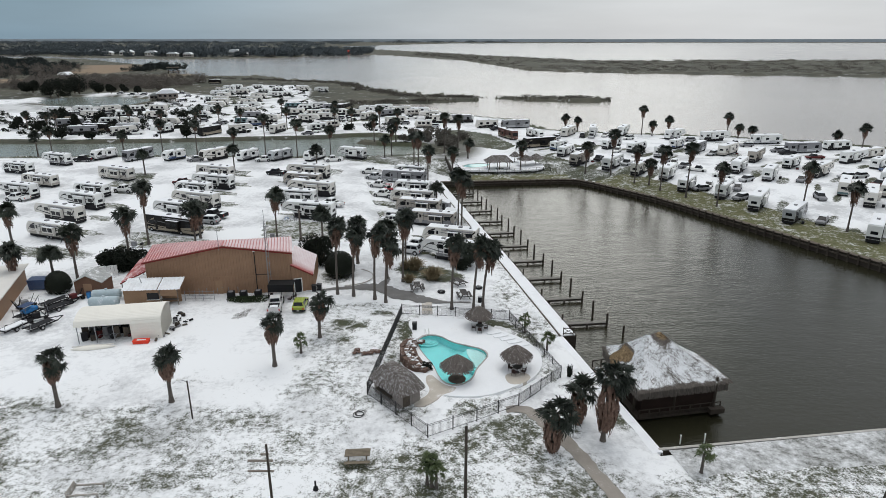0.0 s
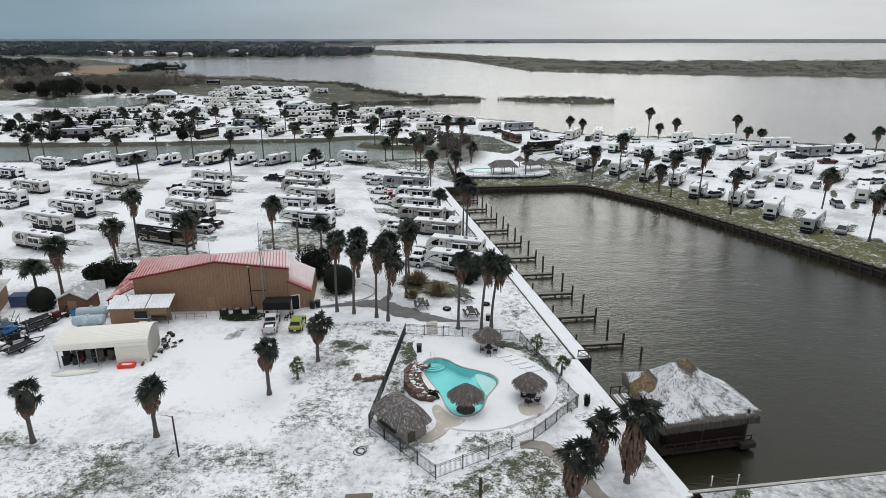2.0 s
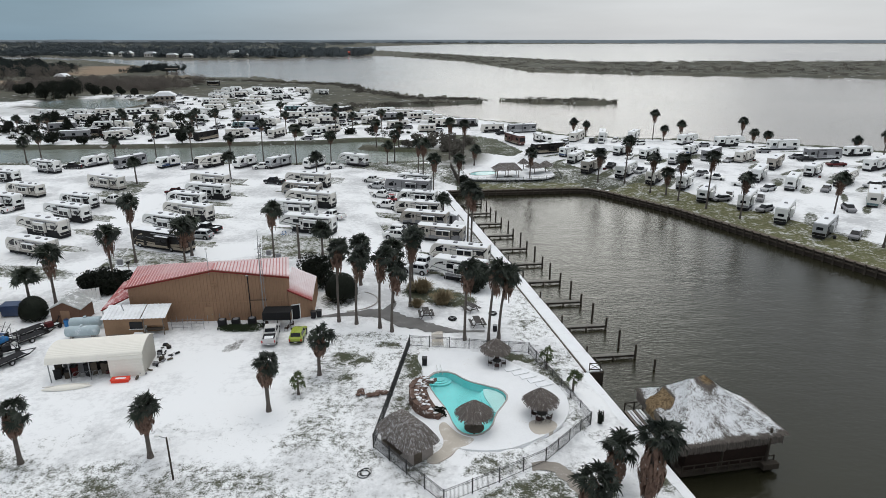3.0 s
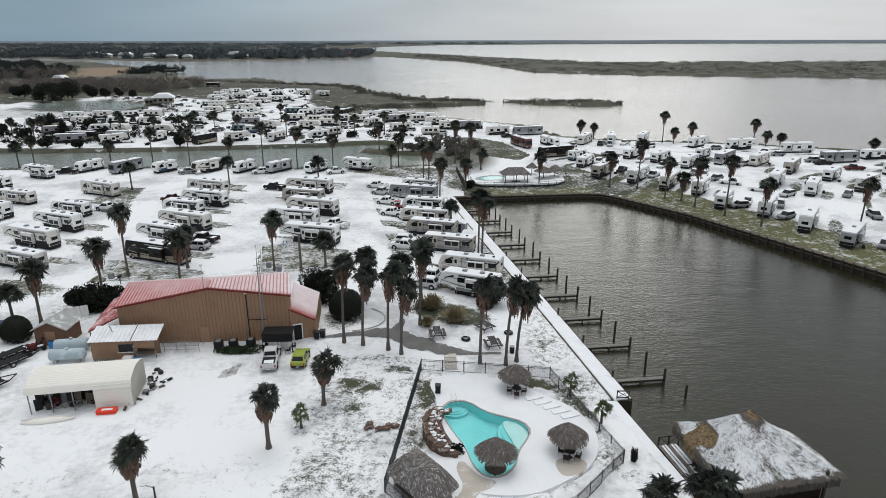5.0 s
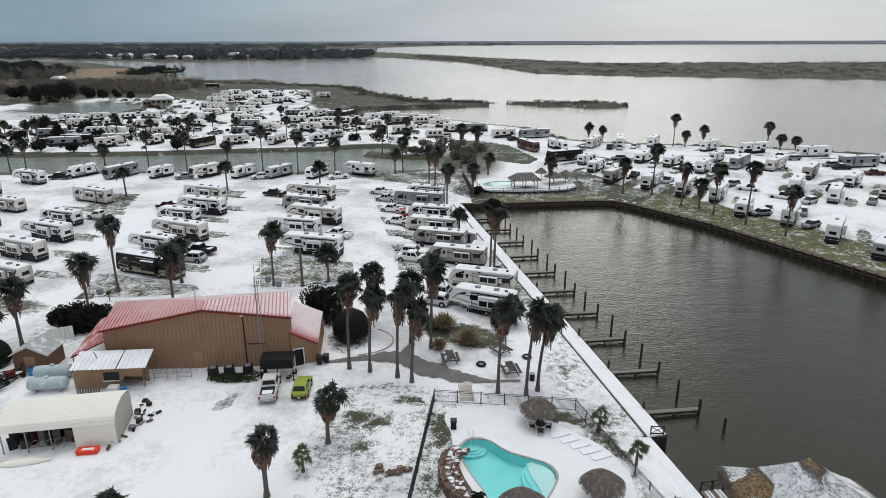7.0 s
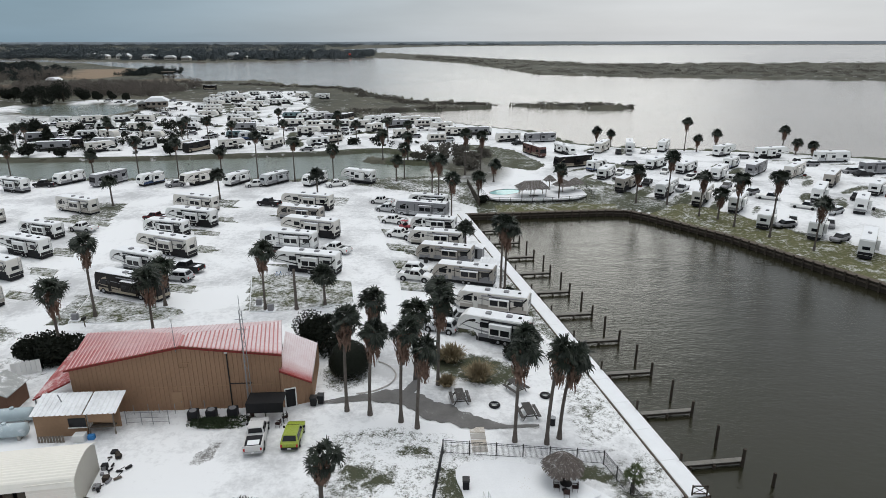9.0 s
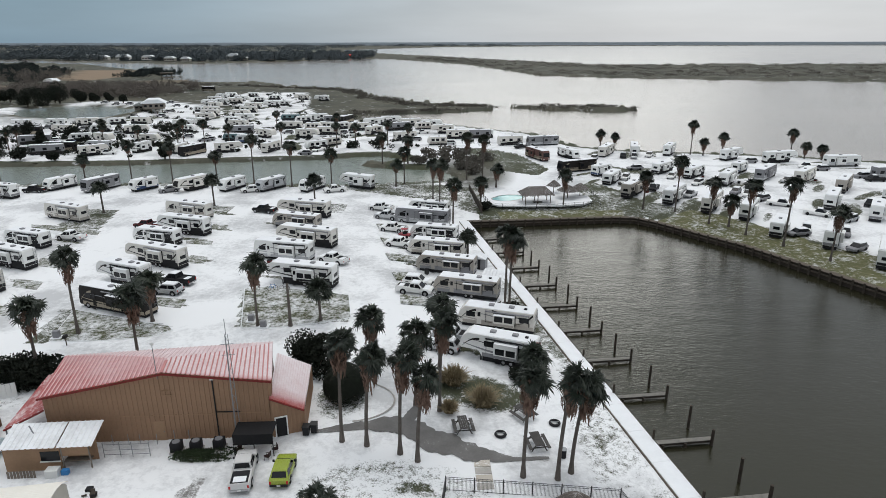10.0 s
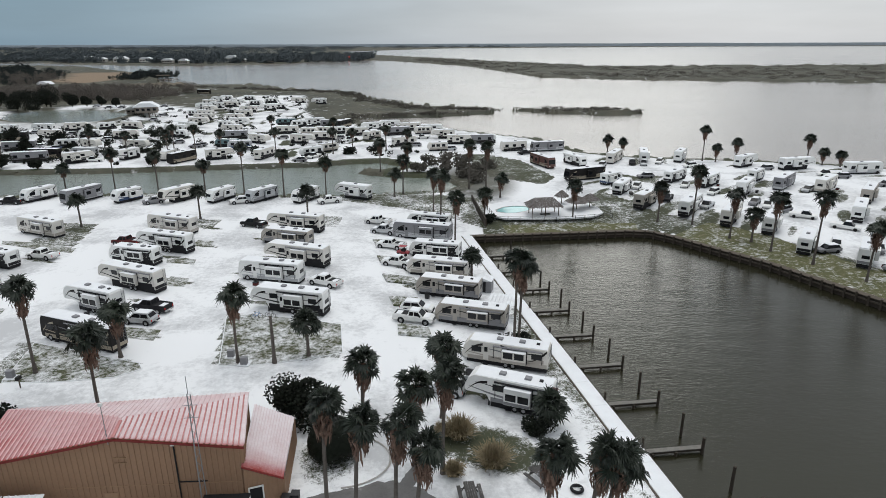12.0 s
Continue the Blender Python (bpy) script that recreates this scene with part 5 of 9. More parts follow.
for a, b in (((26, 420), (-15, 430)), ((-15, 425), (-50, 480)), ((-55, 480), (-80, 550)), ((-80, 550), (-150, 590)), ((-48, 382), (0, 402)), ((-150, 590), (-260, 640))):
    for _ in range(60):
        t = rnd.random()
        spots.append((a[0] + t * (b[0] - a[0]) + rnd.uniform(-7, 7), a[1] + t * (b[1] - a[1]) + rnd.uniform(-6, 6), rnd.uniform(2, 4.5), rnd.uniform(0.7, 2.0)))
woods("marsh_scrub", "low brown scrub along the spit", spots, M_scrub, 60, 0.24, 7)


# ---- thatched shelters ----
def blades(bm, path, rnd, n, length, w):
    """Straw blades laid on a sloping surface; path(u, v) gives a point, v runs down the slope."""
    for _ in range(n):
        u, v = rnd.random(), rnd.random()
        p, q = path(u, v), path(u + rnd.uniform(-0.006, 0.006), min(1.12, v + length))
        side = path(u + 0.004, v) - p
        side = side.normalized() * w * rnd.uniform(0.6, 1.3) if side.length > 1e-6 else Vector((w, 0, 0))
        lift = Vector((0, 0, rnd.uniform(0.02, 0.09)))
        bm.faces.new([bm.verts.new(c) for c in (p - side + lift * 0.4, p + side + lift * 0.4, q + side * 0.5 + lift, q - side * 0.5 + lift)])


def cone_path(r, z0, z1, belly=0.25):
    def path(u, v):
        a = u * math.tau
        wob = 1 + 0.03 * math.sin(a * 5)
        return Vector((r * v * wob * math.cos(a), r * v * wob * math.sin(a), z1 + (z0 - z1) * (v * (1 - belly) + belly * v * v)))
    return path


def thatch_cone(r, z0, z1, rnd, n, squash=1.0):
    path, bm = cone_path(r, z0, z1), bmesh.new()
    rings = [[bm.verts.new(path(i / 24, v)) for i in range(24)] for v in (0.02, 0.25, 0.5, 0.75, 1.0)]
    for a, b in zip(rings, rings[1:]):
        for i in range(24):
            bm.faces.new((a[i], b[i], b[(i + 1) % 24], a[(i + 1) % 24]))
    bm.faces.new(rings[0])
    blades(bm, path, rnd, n, 0.22, 0.05)
    for v in bm.verts:
        v.co.y *= squash
    return bm


def palapa(x, y, r, h, seed, base=False):
    rnd = random.Random(seed)
    ob = thing("palapa", "round thatched palm-leaf sunshade on a wooden pole", "sunshade", "palapas by the pool", pose(x, y, POOL_Z))
    part("roof", thatch_cone(r, h - 1.35, h, rnd, 1700), M_palapa, ob, "brown weathered thatch")
    part("pole", tb((0, 0, -1.6 if base else 0), (0, 0, h - 0.1), 0.09, 0.08), M_wood, ob)
    for k in range(8):
        a = k * math.tau / 8
        part("rafter", tb((0.1 * math.cos(a), 0.1 * math.sin(a), h - 0.25), (r * 0.9 * math.cos(a), r * 0.9 * math.sin(a), h - 1.30), 0.03), M_wood, ob)
    if base:
        part("tabletop", tb((0, 0, -0.02), (0, 0, 0.06), 1.0, 1.0, 24), M_wood, ob, "round dark table round the pole")
    return ob


POOL_Z = -0.12


def dining_set(x, y, turn, seed):
    ob = thing("round_table", "small dark round patio table under a sunshade", "table", "patio tables", pose(x, y, POOL_Z + 0.1, 0, 0, turn))
    part("tabletop", tb((0, 0, 0.72), (0, 0, 0.76), 0.52, 0.52, 20), M_fence, ob)
    part("pedestal", tb((0, 0, 0), (0, 0, 0.72), 0.06), M_fence, ob)
    part("foot", tb((0, 0, 0), (0, 0, 0.03), 0.3, 0.3, 16), M_fence, ob)
    for k in range(4):
        a = radians(turn + 45 + 90 * k)
        chair(x + 0.78 * math.cos(a), y + 0.78 * math.sin(a), POOL_Z + 0.1, math.degrees(a) + 90)


CHAIRS = []
M_chair = mat("dark_red_metal", (0.035, 0.018, 0.016), 0.5, vary=0.2)


def chair(x, y, z, turn):
    m = pose(x, y, z, 0, 0, turn) @ Matrix.Scale(0.95, 4)
    if CHAIRS:
        return copy_thing(CHAIRS[0], m)
    ob = thing("patio_chair", "dark reddish metal patio chair with armrests", "chair", "patio chairs", m)
    part("seat", bx(-0.27, 0.27, -0.27, 0.27, 0.42, 0.47, 0.01), M_chair, ob)
    part("backrest", bx(-0.27, 0.27, -0.31, -0.26, 0.47, 0.98, 0.01), M_chair, ob)
    for sx in (-0.25, 0.25):
        part("armrest", bx(sx - 0.03, sx + 0.03, -0.27, 0.25, 0.64, 0.68), M_chair, ob)
        for sy in (-0.25, 0.25):
            part("leg", tb((sx, sy, 0), (sx, sy, 0.66), 0.02, n=6), M_chair, ob)
    CHAIRS.append(ob)
    return ob


# ---- pool and its deck ----
def pool_area():
    from mathutils import Vector as V3
    deck_line = smooth_loop([(0.0, 77.4), (1.4, 78.9), (4.0, 79.2), (9.8, 77.9), (12.4, 75.0), (15.8, 72.3), (17.2, 67.5), (15.8, 63.2), (12.1, 60.4), (9.0, 58.9), (4.7, 59.2), (2.2, 60.6), (0.9, 63.6), (0.5, 67.5), (1.3, 73.6)], 2)
    deck = bmesh.new()
    slab(deck, deck_line, POOL_Z - 0.25, POOL_Z + 0.10, [POOL])
    tagged(link("pool_deck", deck, M_deck), "snow-covered concrete pool deck", "pool deck", kind="structure")
    for outline in ([(1.6, 57.6), (3.8, 59.7), (2.8, 62.7), (3.5, 63.9), (4.6, 62.0), (5.4, 61.2), (6.6, 60.9), (6.0, 59.9), (4.9, 59.4), (4.2, 58.2), (2.6, 56.8)], [(11.9, 63.5), (12.3, 61.4), (13.9, 61.6), (15.1, 62.9), (14.6, 64.0), (13.2, 64.2)]):
        bare = bmesh.new()
        slab(bare, smooth_loop(outline, 2), POOL_Z - 0.3, POOL_Z + 0.112)
        tagged(link("pavement", bare, M_sand), "bare tan concrete showing through the snow", "pavement", kind="structure")
    pool = thing("swimming_pool", "freeform swimming pool with turquoise water", "swimming pool")
    grow = [(5.8 + (x - 5.8) * 1.03, 67.8 + (y - 67.8) * 1.03) for x, y in POOL]
    rim = bmesh.new()
    slab(rim, grow, POOL_Z + 0.02, POOL_Z + 0.13, [[(5.8 + (x - 5.8) * 0.985, 67.8 + (y - 67.8) * 0.985) for x, y in POOL]])
    part("coping", rim, M_coping, pool, "dark stone coping")
    shell = bmesh.new()
    k = len(POOL)
    top = [shell.verts.new((x, y, POOL_Z + 0.02)) for x, y in POOL]
    low = [shell.verts.new((5.8 + (x - 5.8) * 0.96, 67.8 + (y - 67.8) * 0.96, -1.75)) for x, y in POOL]
    for i in range(k):
        shell.faces.new((top[i], top[(i + 1) % k], low[(i + 1) % k], low[i]))
    from mathutils.geometry import tessellate_polygon
    for t in tessellate_polygon([[v.co.copy() for v in low]]):
        shell.faces.new([low[i] for i in t])
    part("basin", shell, M_plaster, pool, "turquoise plaster basin")
    shelf = bmesh.new()
    slab(shelf, smooth_loop([(7.9, 70.7), (9.8, 69.7), (10.35, 68.2), (9.6, 66.6), (8.9, 65.4), (8.5, 67.2), (7.9, 69.0)], 1), -1.7, POOL_Z - 0.32)
    part("sun_shelf", shelf, M_shelf, pool, "shallow pale tanning shelf")
    for k in (1, 2):
        lip = bmesh.new()
        slab(lip, smooth_loop([(7.9 - 0.1 * k, 70.6), (9.6, 69.5), (10.0, 68.2), (9.3, 66.4), (8.7 - 0.2 * k, 65.2 - 0.2 * k), (8.4 - 0.4 * k, 67.1 - 0.1 * k), (7.8 - 0.35 * k, 68.9 - 0.1 * k)], 1), -1.72, POOL_Z - 0.32 - 0.28 * k)
        part("step", lip, M_plaster, pool)
    for i, r in enumerate((1.5, 1.1, 0.7)):
        st = bmesh.new()
        slab(st, [(2.9 + r * math.cos(a * math.tau / 20), 72.9 + r * 0.7 * math.sin(a * math.tau / 20)) for a in range(20)], -1.7, POOL_Z - 1.2 + i * 0.22)
        part("step", st, M_plaster, pool)
    surf = bmesh.new()
    vs = [surf.verts.new((x, y, POOL_Z - 0.1)) for x, y in POOL]
    for t in tessellate_polygon([[v.co.copy() for v in vs]]):
        surf.faces.new([vs[i] for i in t])
    bmesh.ops.recalc_face_normals(surf, faces=surf.faces)
    for f in surf.faces:
        if f.normal.z < 0:
            f.normal_flip()
    w = part("water_surface", surf, M_poolwater, pool, "still turquoise water")
    w.visible_shadow = False
    rail = bmesh.new()
    for s in (0, 0.45):
        pts = [(2.6 + s, 73.9, POOL_Z + 0.1), (2.6 + s, 73.9, POOL_Z + 0.9), (2.7 + s, 73.3, POOL_Z + 0.95), (2.9 + s, 72.8, POOL_Z + 0.2)]
        for a, b in zip(pts, pts[1:]):
            tube(rail, a, b, 0.025, n=6)
    part("handrail", rail, M_lamp, pool, "white metal handrail")
    rocks = thing("rock_waterfall", "curved red rock waterfall wall dusted with snow", "rock wall", m=pose(0, 0, POOL_Z))
    rnd = random.Random(8)
    line = [Vector((x, y, h)) for x, y, h in ((1.2, 71.6, 0.55), (0.35, 70.3, 1.0), (0.0, 68.6, 1.3), (0.1, 66.9, 1.3), (0.7, 65.4, 1.1), (1.7, 64.5, 0.8), (3.0, 64.2, 0.35))]
    spots = [line[i].lerp(line[i + 1], t / 4) for i in range(len(line) - 1) for t in range(4)] + [line[-1]]

    def stone(p, run, long_, deep, tall, material, tilt=0.0):
        bm = bx(-long_ / 2, long_ / 2, -deep / 2, deep / 2, 0, tall)
        for v in bm.verts:
            v.co += Vector((rnd.uniform(-0.06, 0.06), rnd.uniform(-0.06, 0.06), rnd.uniform(-0.04, 0.04)))
        bmesh.ops.transform(bm, verts=bm.verts, matrix=Matrix.Translation(p) @ Matrix.Rotation(run, 4, "Z") @ Matrix.Rotation(tilt, 4, "X"))
        part("rock", bm, material, rocks)

    for p, q in zip(spots, spots[1:]):
        run, z = math.atan2(q.y - p.y, q.x - p.x), 0.0
        while z < p.z - 0.1:
            tall = rnd.uniform(0.2, 0.3)
            stone(Vector(((p.x + q.x) / 2, (p.y + q.y) / 2, z)), run + rnd.uniform(-0.1, 0.1), (q - p).to_2d().length * rnd.uniform(0.95, 1.15), rnd.uniform(0.4, 0.55), tall, M_rock)
            z += tall
    for p in spots[1:-1:1]:
        for k in (0.55, 1.15):
            c = Vector((p.x + k + rnd.uniform(-0.15, 0.15), p.y + 0.25 + rnd.uniform(-0.2, 0.2), max(0.05, p.z * (1.05 - 0.4 * k))))
            if c.x < 3.2:
                stone(c - Vector((0, 0, 0.3)), rnd.uniform(0, 3), rnd.uniform(0.5, 0.85), rnd.uniform(0.4, 0.6), 0.3, M_rock, rnd.uniform(-0.2, 0.2))
                if rnd.random() < 0.8:
                    cap = bmesh.new()
                    bmesh.ops.create_icosphere(cap, subdivisions=2, radius=1.0)
                    a, b = rnd.uniform(0.18, 0.42), rnd.uniform(0.14, 0.3)
                    for v in cap.verts:
                        lump = 1 + 1.1 * noise.noise(v.co * 1.6 + c * 3)
                        v.co = Vector((v.co.x * a * lump, v.co.y * b * lump, v.co.z * 0.035 * lump)) + c
                    part("snow_cap", cap, M_snow, rocks, smooth=True)
    heart = bmesh.new()
    slab(heart, [(p.x + 0.15, p.y) for p in spots] + [(2.9, 65.2), (2.0, 67.4), (1.5, 69.5), (1.6, 71.0)], 0.0, 0.5)
    part("rubble_core", heart, M_rock, rocks)
    pile = thing("rock_pile", "low pile of red rocks dusted with snow", "rocks", m=pose(-4.4, 68.8, 0))
    for k in range(16):
        bm = bmesh.new()
        bmesh.ops.create_icosphere(bm, subdivisions=1, radius=rnd.uniform(0.15, 0.4))
        for v in bm.verts:
            v.co = Vector((v.co.x * 1.3, v.co.y, v.co.z * 0.6)) * rnd.uniform(0.8, 1.2)
        bmesh.ops.translate(bm, verts=bm.verts, vec=(rnd.uniform(-1.5, 1.5), rnd.uniform(-0.6, 0.6), rnd.uniform(0.05, 0.3)))
        part("rock", bm, M_rock, pile)


pool_area()
palapa(6.55, 62.8, 1.8, 3.1, 1, True)
palapa(13.5, 65.1, 1.75, 3.1, 2)
palapa(9.7, 76.2, 1.72, 3.1, 3)
dining_set(13.5, 64.1, 15, 1)
dining_set(9.8, 75.0, 40, 2)
for x, y in ((1.2, 75.3),):
    ob = thing("waste_bin", "dark square waste bin with a lid", "bin", m=pose(x, y, POOL_Z + 0.1))
    part("body", bx(-0.28, 0.28, -0.28, 0.28, 0, 0.8, 0.02), M_chassis, ob)
    part("lid", bx(-0.32, 0.32, -0.32, 0.32, 0.8, 1.0, 0.04), M_fence, ob)
for k in range(5):
    t = k / 4
    ob = thing("sun_lounger", "low sun lounger buried under snow", "lounger", "sun loungers by the pool", pose(11.6 + 3.2 * t, 74.2 - 3.4 * t, POOL_Z + 0.1, 0, 0, 20))
    part("seat", bx(-0.95, 0.55, -0.38, 0.38, 0.03, 0.10, 0.03), M_snow, ob)
    part("backrest", pr([(0.55, 0.05), (1.0, 0.13), (1.0, 0.19), (0.55, 0.10)], -0.38, 0.38), M_snow, ob)
    for sx in (-0.8, 0.5):
        for sy in (-0.25, 0.25):
            part("leg", bx(sx - 0.03, sx + 0.03, sy - 0.03, sy + 0.03, 0, 0.07), M_white, ob)


ob = thing("garden_hose", "black coiled garden hose lying in the snow", "hose", m=pose(-3.7, 55.5, 0.02))
for k, r in enumerate((0.55, 0.42, 0.5)):
    coil = bmesh.new()
    hoop(coil, (0.1 * k, 0.06 * k, 0.05 + 0.06 * k), r, 0.035)
    part("loop", coil, M_fence, ob)


def scrap_heap():
    """Old planks, tubs and rails dropped along the carport's side wall."""
    rnd = random.Random(77)
    heap = thing("scrap_heap", "heap of dark scrap timber and metal beside the carport", "scrap", m=pose(-31.1, 77.6, 0, 0, 0, 8))
    for k in range(26):
        y = rnd.uniform(-2.9, 2.9)
        a, r = rnd.uniform(0, math.tau), rnd.uniform(0.2, 0.75)
        p = Vector((rnd.uniform(-0.45, 0.45), y, rnd.uniform(0.06, 0.3)))
        d = Vector((math.cos(a) * 0.6, math.sin(a), rnd.uniform(-0.1, 0.35))) * r
        if k % 3:
            part("rail", tb(p, p + d, rnd.uniform(0.04, 0.09), n=5), M_chassis if k % 2 else M_post, heap)
        else:
            w = rnd.uniform(0.12, 0.3)
            part("block", bx(p.x - w, p.x + w, p.y - w, p.y + w, 0, rnd.uniform(0.2, 0.5), 0.03), (M_post, M_grey, M_chassis)[k // 3 % 3], heap)


scrap_heap()


def hip_thatch(ob, corners, ridge, sag, n, long_, w, fringe, material, rnd):
    """Four thatched slopes under a short ridge, with a hanging fringe along the eaves."""
    e, r = corners, ridge
    for a, b, c, d in ((r[0], r[1], e[1], e[0]), (r[1], r[1], e[2], e[1]), (r[1], r[0], e[3], e[2]), (r[0], r[0], e[0], e[3])):
        bm = bmesh.new()

        def path(u, v, a=a, b=b, c=c, d=d):
            u = min(1, max(0, u))
            p = a.lerp(b, u).lerp(d.lerp(c, u), v)
            p.z += sag * math.sin(min(v, 1) * math.pi) - (1.2 * (v - 1) if v > 1 else 0)
            mid = (e[0] + e[2]) / 2
            pull = 1 - 0.10 * v * (2 * abs(u - 0.5)) ** 4
            p.x, p.y = mid.x + (p.x - mid.x) * pull, mid.y + (p.y - mid.y) * pull
            return p

        k = 8
        grid = [[bm.verts.new(path(i / k, jj / k)) for i in range(k + 1)] for jj in range(k + 1)]
        for jj in range(k):
            for i in range(k):
                q = [grid[jj][i], grid[jj + 1][i], grid[jj + 1][i + 1], grid[jj][i + 1]]
                bm.faces.new(q if (q[0].co - q[3].co).length > 1e-4 else q[:3])
        blades(bm, path, rnd, n, long_, w)
        for _ in range(n // 4):
            u = rnd.random()
            p = path(u, 0.95)
            side = (d - c).normalized() * rnd.uniform(0.03, 0.07)
            q = p + Vector((rnd.uniform(-0.06, 0.06), rnd.uniform(-0.06, 0.06), -rnd.uniform(0.6, 1.1) * fringe))
            bm.faces.new([bm.verts.new(t) for t in (p - side, p + side, q + side * 0.5, q - side * 0.5)])
        part("roof_slope", bm, material, ob, "shaggy grey thatch")


def pool_hut():
    rnd = random.Random(12)
    ob = thing("thatched_hut", "small pool hut with plank walls and thatched roof", "hut", m=pose(0.0, 59.2, -0.15, 0, 0, -50))
    X, Y = 2.25, 1.35
    for sx, sy, n, horiz in ((0, -Y, 14, True), (0, Y, 14, True), (X, 0, 11, False), (-X, 0, 11, False)):
        for k in range(n):
            L = X if horiz else Y
            a, b = -L + k * 2 * L / n, -L + (k + 0.94) * 2 * L / n
            bm = bx(a, b, sy - 0.04, sy + 0.04, 0, 2.1) if horiz else bx(sx - 0.04, sx + 0.04, a, b, 0, 2.1)
            part("plank", bm, M_hutwall, ob)
    hip_thatch(ob, [Vector(p) for p in ((-2.8, -1.8, 2.1), (2.8, -1.8, 2.1), (2.8, 1.8, 2.1), (-2.8, 1.8, 2.1))], [Vector((-0.75, 0, 3.65)), Vector((0.75, 0, 3.65))], 0.42, 1900, 0.2, 0.04, 0.28, M_thatch, rnd)
    part("counter", bx(-1.6, 1.2, -Y - 0.4, -Y - 0.04, 0.95, 1.03), M_wood, ob)
    # no hole in the planks: near-black plate paints the hatch's inner shade
    part("hatch", bx(-1.5, 1.1, -Y - 0.06, -Y - 0.035, 1.05, 1.75), M_chassis, ob, "dark plate painted as the shaded inside of the serving hatch")
    part("door", bx(X + 0.03, X + 0.07, -0.9, 0.0, 0, 1.9), M_wood, ob)


M_hutwall = mat("grey_plank_wall", (0.30, 0.27, 0.25), 0.85, vary=0.25, scale=1.2, fine=9, relief=0.4)
pool_hut()


M_barn = mat("dark_barn_board", (0.03, 0.019, 0.015), 0.85, vary=0.35, scale=0.8, fine=6, relief=0.3)


def boat_hut():
    """Thatched shelter over the water at the sea wall."""
    rnd = random.Random(21)
    ob = thing("boat_shelter", "large snow-dusted thatched shelter on pilings over water", "boat shelter", m=pose(29.6, 62.6, 0, 0, 0, 2))
    ez, rz = 1.5, 5.5
    ridge = [Vector((-2.0, 0.5, rz - 0.25)), Vector((-0.5, 0.8, rz))]
    eave = [Vector((-4.4, -5.0, ez)), Vector((6.4, -3.2, ez)), Vector((5.4, 2.8, ez)), Vector((-5.4, 5.1, ez))]
    planes = [(ridge[0], ridge[1], eave[1], eave[0]), (ridge[1], ridge[1], eave[2], eave[1]), (ridge[1], ridge[0], eave[3], eave[2]), (ridge[0], ridge[0], eave[0], eave[3])]
    for a, b, c, d in planes:
        bm = bmesh.new()
        def path(u, v, a=a, b=b, c=c, d=d):
            u = min(1, max(0, u))
            p = a.lerp(b, u).lerp(d.lerp(c, u), v)
            p.z -= 0.35 * math.sin(min(v, 1) * math.pi)
            if v > 1:
                p.z -= 0.4 * (v - 1) * 4
            p.z += 0.08 * noise.noise(p * 0.9)
            return p
        n = 12
        grid = [[bm.verts.new(path(i / n, j / n)) for i in range(n + 1)] for j in range(n + 1)]
        for j in range(n):
            for i in range(n):
                q = [grid[j][i], grid[j + 1][i], grid[j + 1][i + 1], grid[j][i + 1]]
                if (q[0].co - q[3].co).length > 1e-4:
                    bm.faces.new(q)
                else:
                    bm.faces.new(q[:3])
        blades(bm, path, rnd, 6500, 0.045, 0.085)
        for _ in range(1100):
            u = rnd.random()
            p = path(u, 0.96)
            side = (d - c).normalized() * rnd.uniform(0.04, 0.1)
            q = p + Vector((rnd.uniform(-0.1, 0.1), rnd.uniform(-0.1, 0.1), -rnd.uniform(0.75, 1.35)))
            bm.faces.new([bm.verts.new(w) for w in (p - side, p + side, q + side * 0.5, q - side * 0.5)])
        lay = bm.verts.layers.float.new("melt")
        west = a is b and a is ridge[0]
        for w in bm.verts:
            top = 1 - min(1.0, (w.co - ridge[1] - Vector((0.2, -0.3, 0))).length / (1.6 + 0.5 * noise.noise(w.co * 0.9)))
            low = max(0.0, min(1.0, (ez + 0.25 + 0.2 * noise.noise(w.co * 0.7) - w.co.z) / 0.3))
            side = max(0.0, min(1.0, (ez + 1.9 + 0.35 * noise.noise(w.co * 0.8) - w.co.z) / 0.4)) if west and 0.2 + noise.noise(w.co * 0.6) < w.co.y < 2.9 + 0.7 * noise.noise(w.co * 0.9) else 0.0
            w[lay] = max(top * 1.3, 0.58 * low, side)
        part("roof_slope", bm, M_thatch_snow, ob)
    for x in (-4.0, 0.4, 4.8):
        for y in (-3.2, 2.4):
            part("piling", tb((x, y, -5), (x, y, 2.0), 0.16, 0.14), M_post, ob)
    skew = Matrix.Rotation(radians(8.5), 4, "Z")

    def turned(*box):
        b = bx(*box)
        b.transform(skew)
        return b
    part("deck", turned(-4.6, 5.2, -3.8, 2.7, -2.35, -2.15), M_post, ob)
    for k in range(12):
        part("plank", turned(-4.6 + k * 0.815, -4.6 + k * 0.815 + 0.79, -3.9, 2.75, -2.146, -2.09), M_post, ob)
    for y in (-3.8, 2.7):
        for z in (-1.7, -1.2):
            part("rail", turned(-4.5, 5.1, y - 0.04, y + 0.04, z, z + 0.09), M_post, ob)
    for k in range(9):
        part("rail_post", turned(-4.5 + k * 1.2, -4.4 + k * 1.2, -3.85, -3.75, -2.15, -1.1), M_post, ob)
    part("bench", turned(3.6, 5.3, -4.5, -3.9, -2.2, -1.6, 0.03), M_post, ob)
    for x0, x1, y0, y1 in ((-3.9, 4.7, 2.2, 2.3), (-3.9, 4.7, -3.2, -3.1), (4.6, 4.7, -3.1, 2.2), (-3.9, -3.8, -3.1, 0.3)):
        part("screen_wall", turned(x0, x1, y0, y1, -2.1, 1.75), M_barn, ob, "dark reddish board screen")


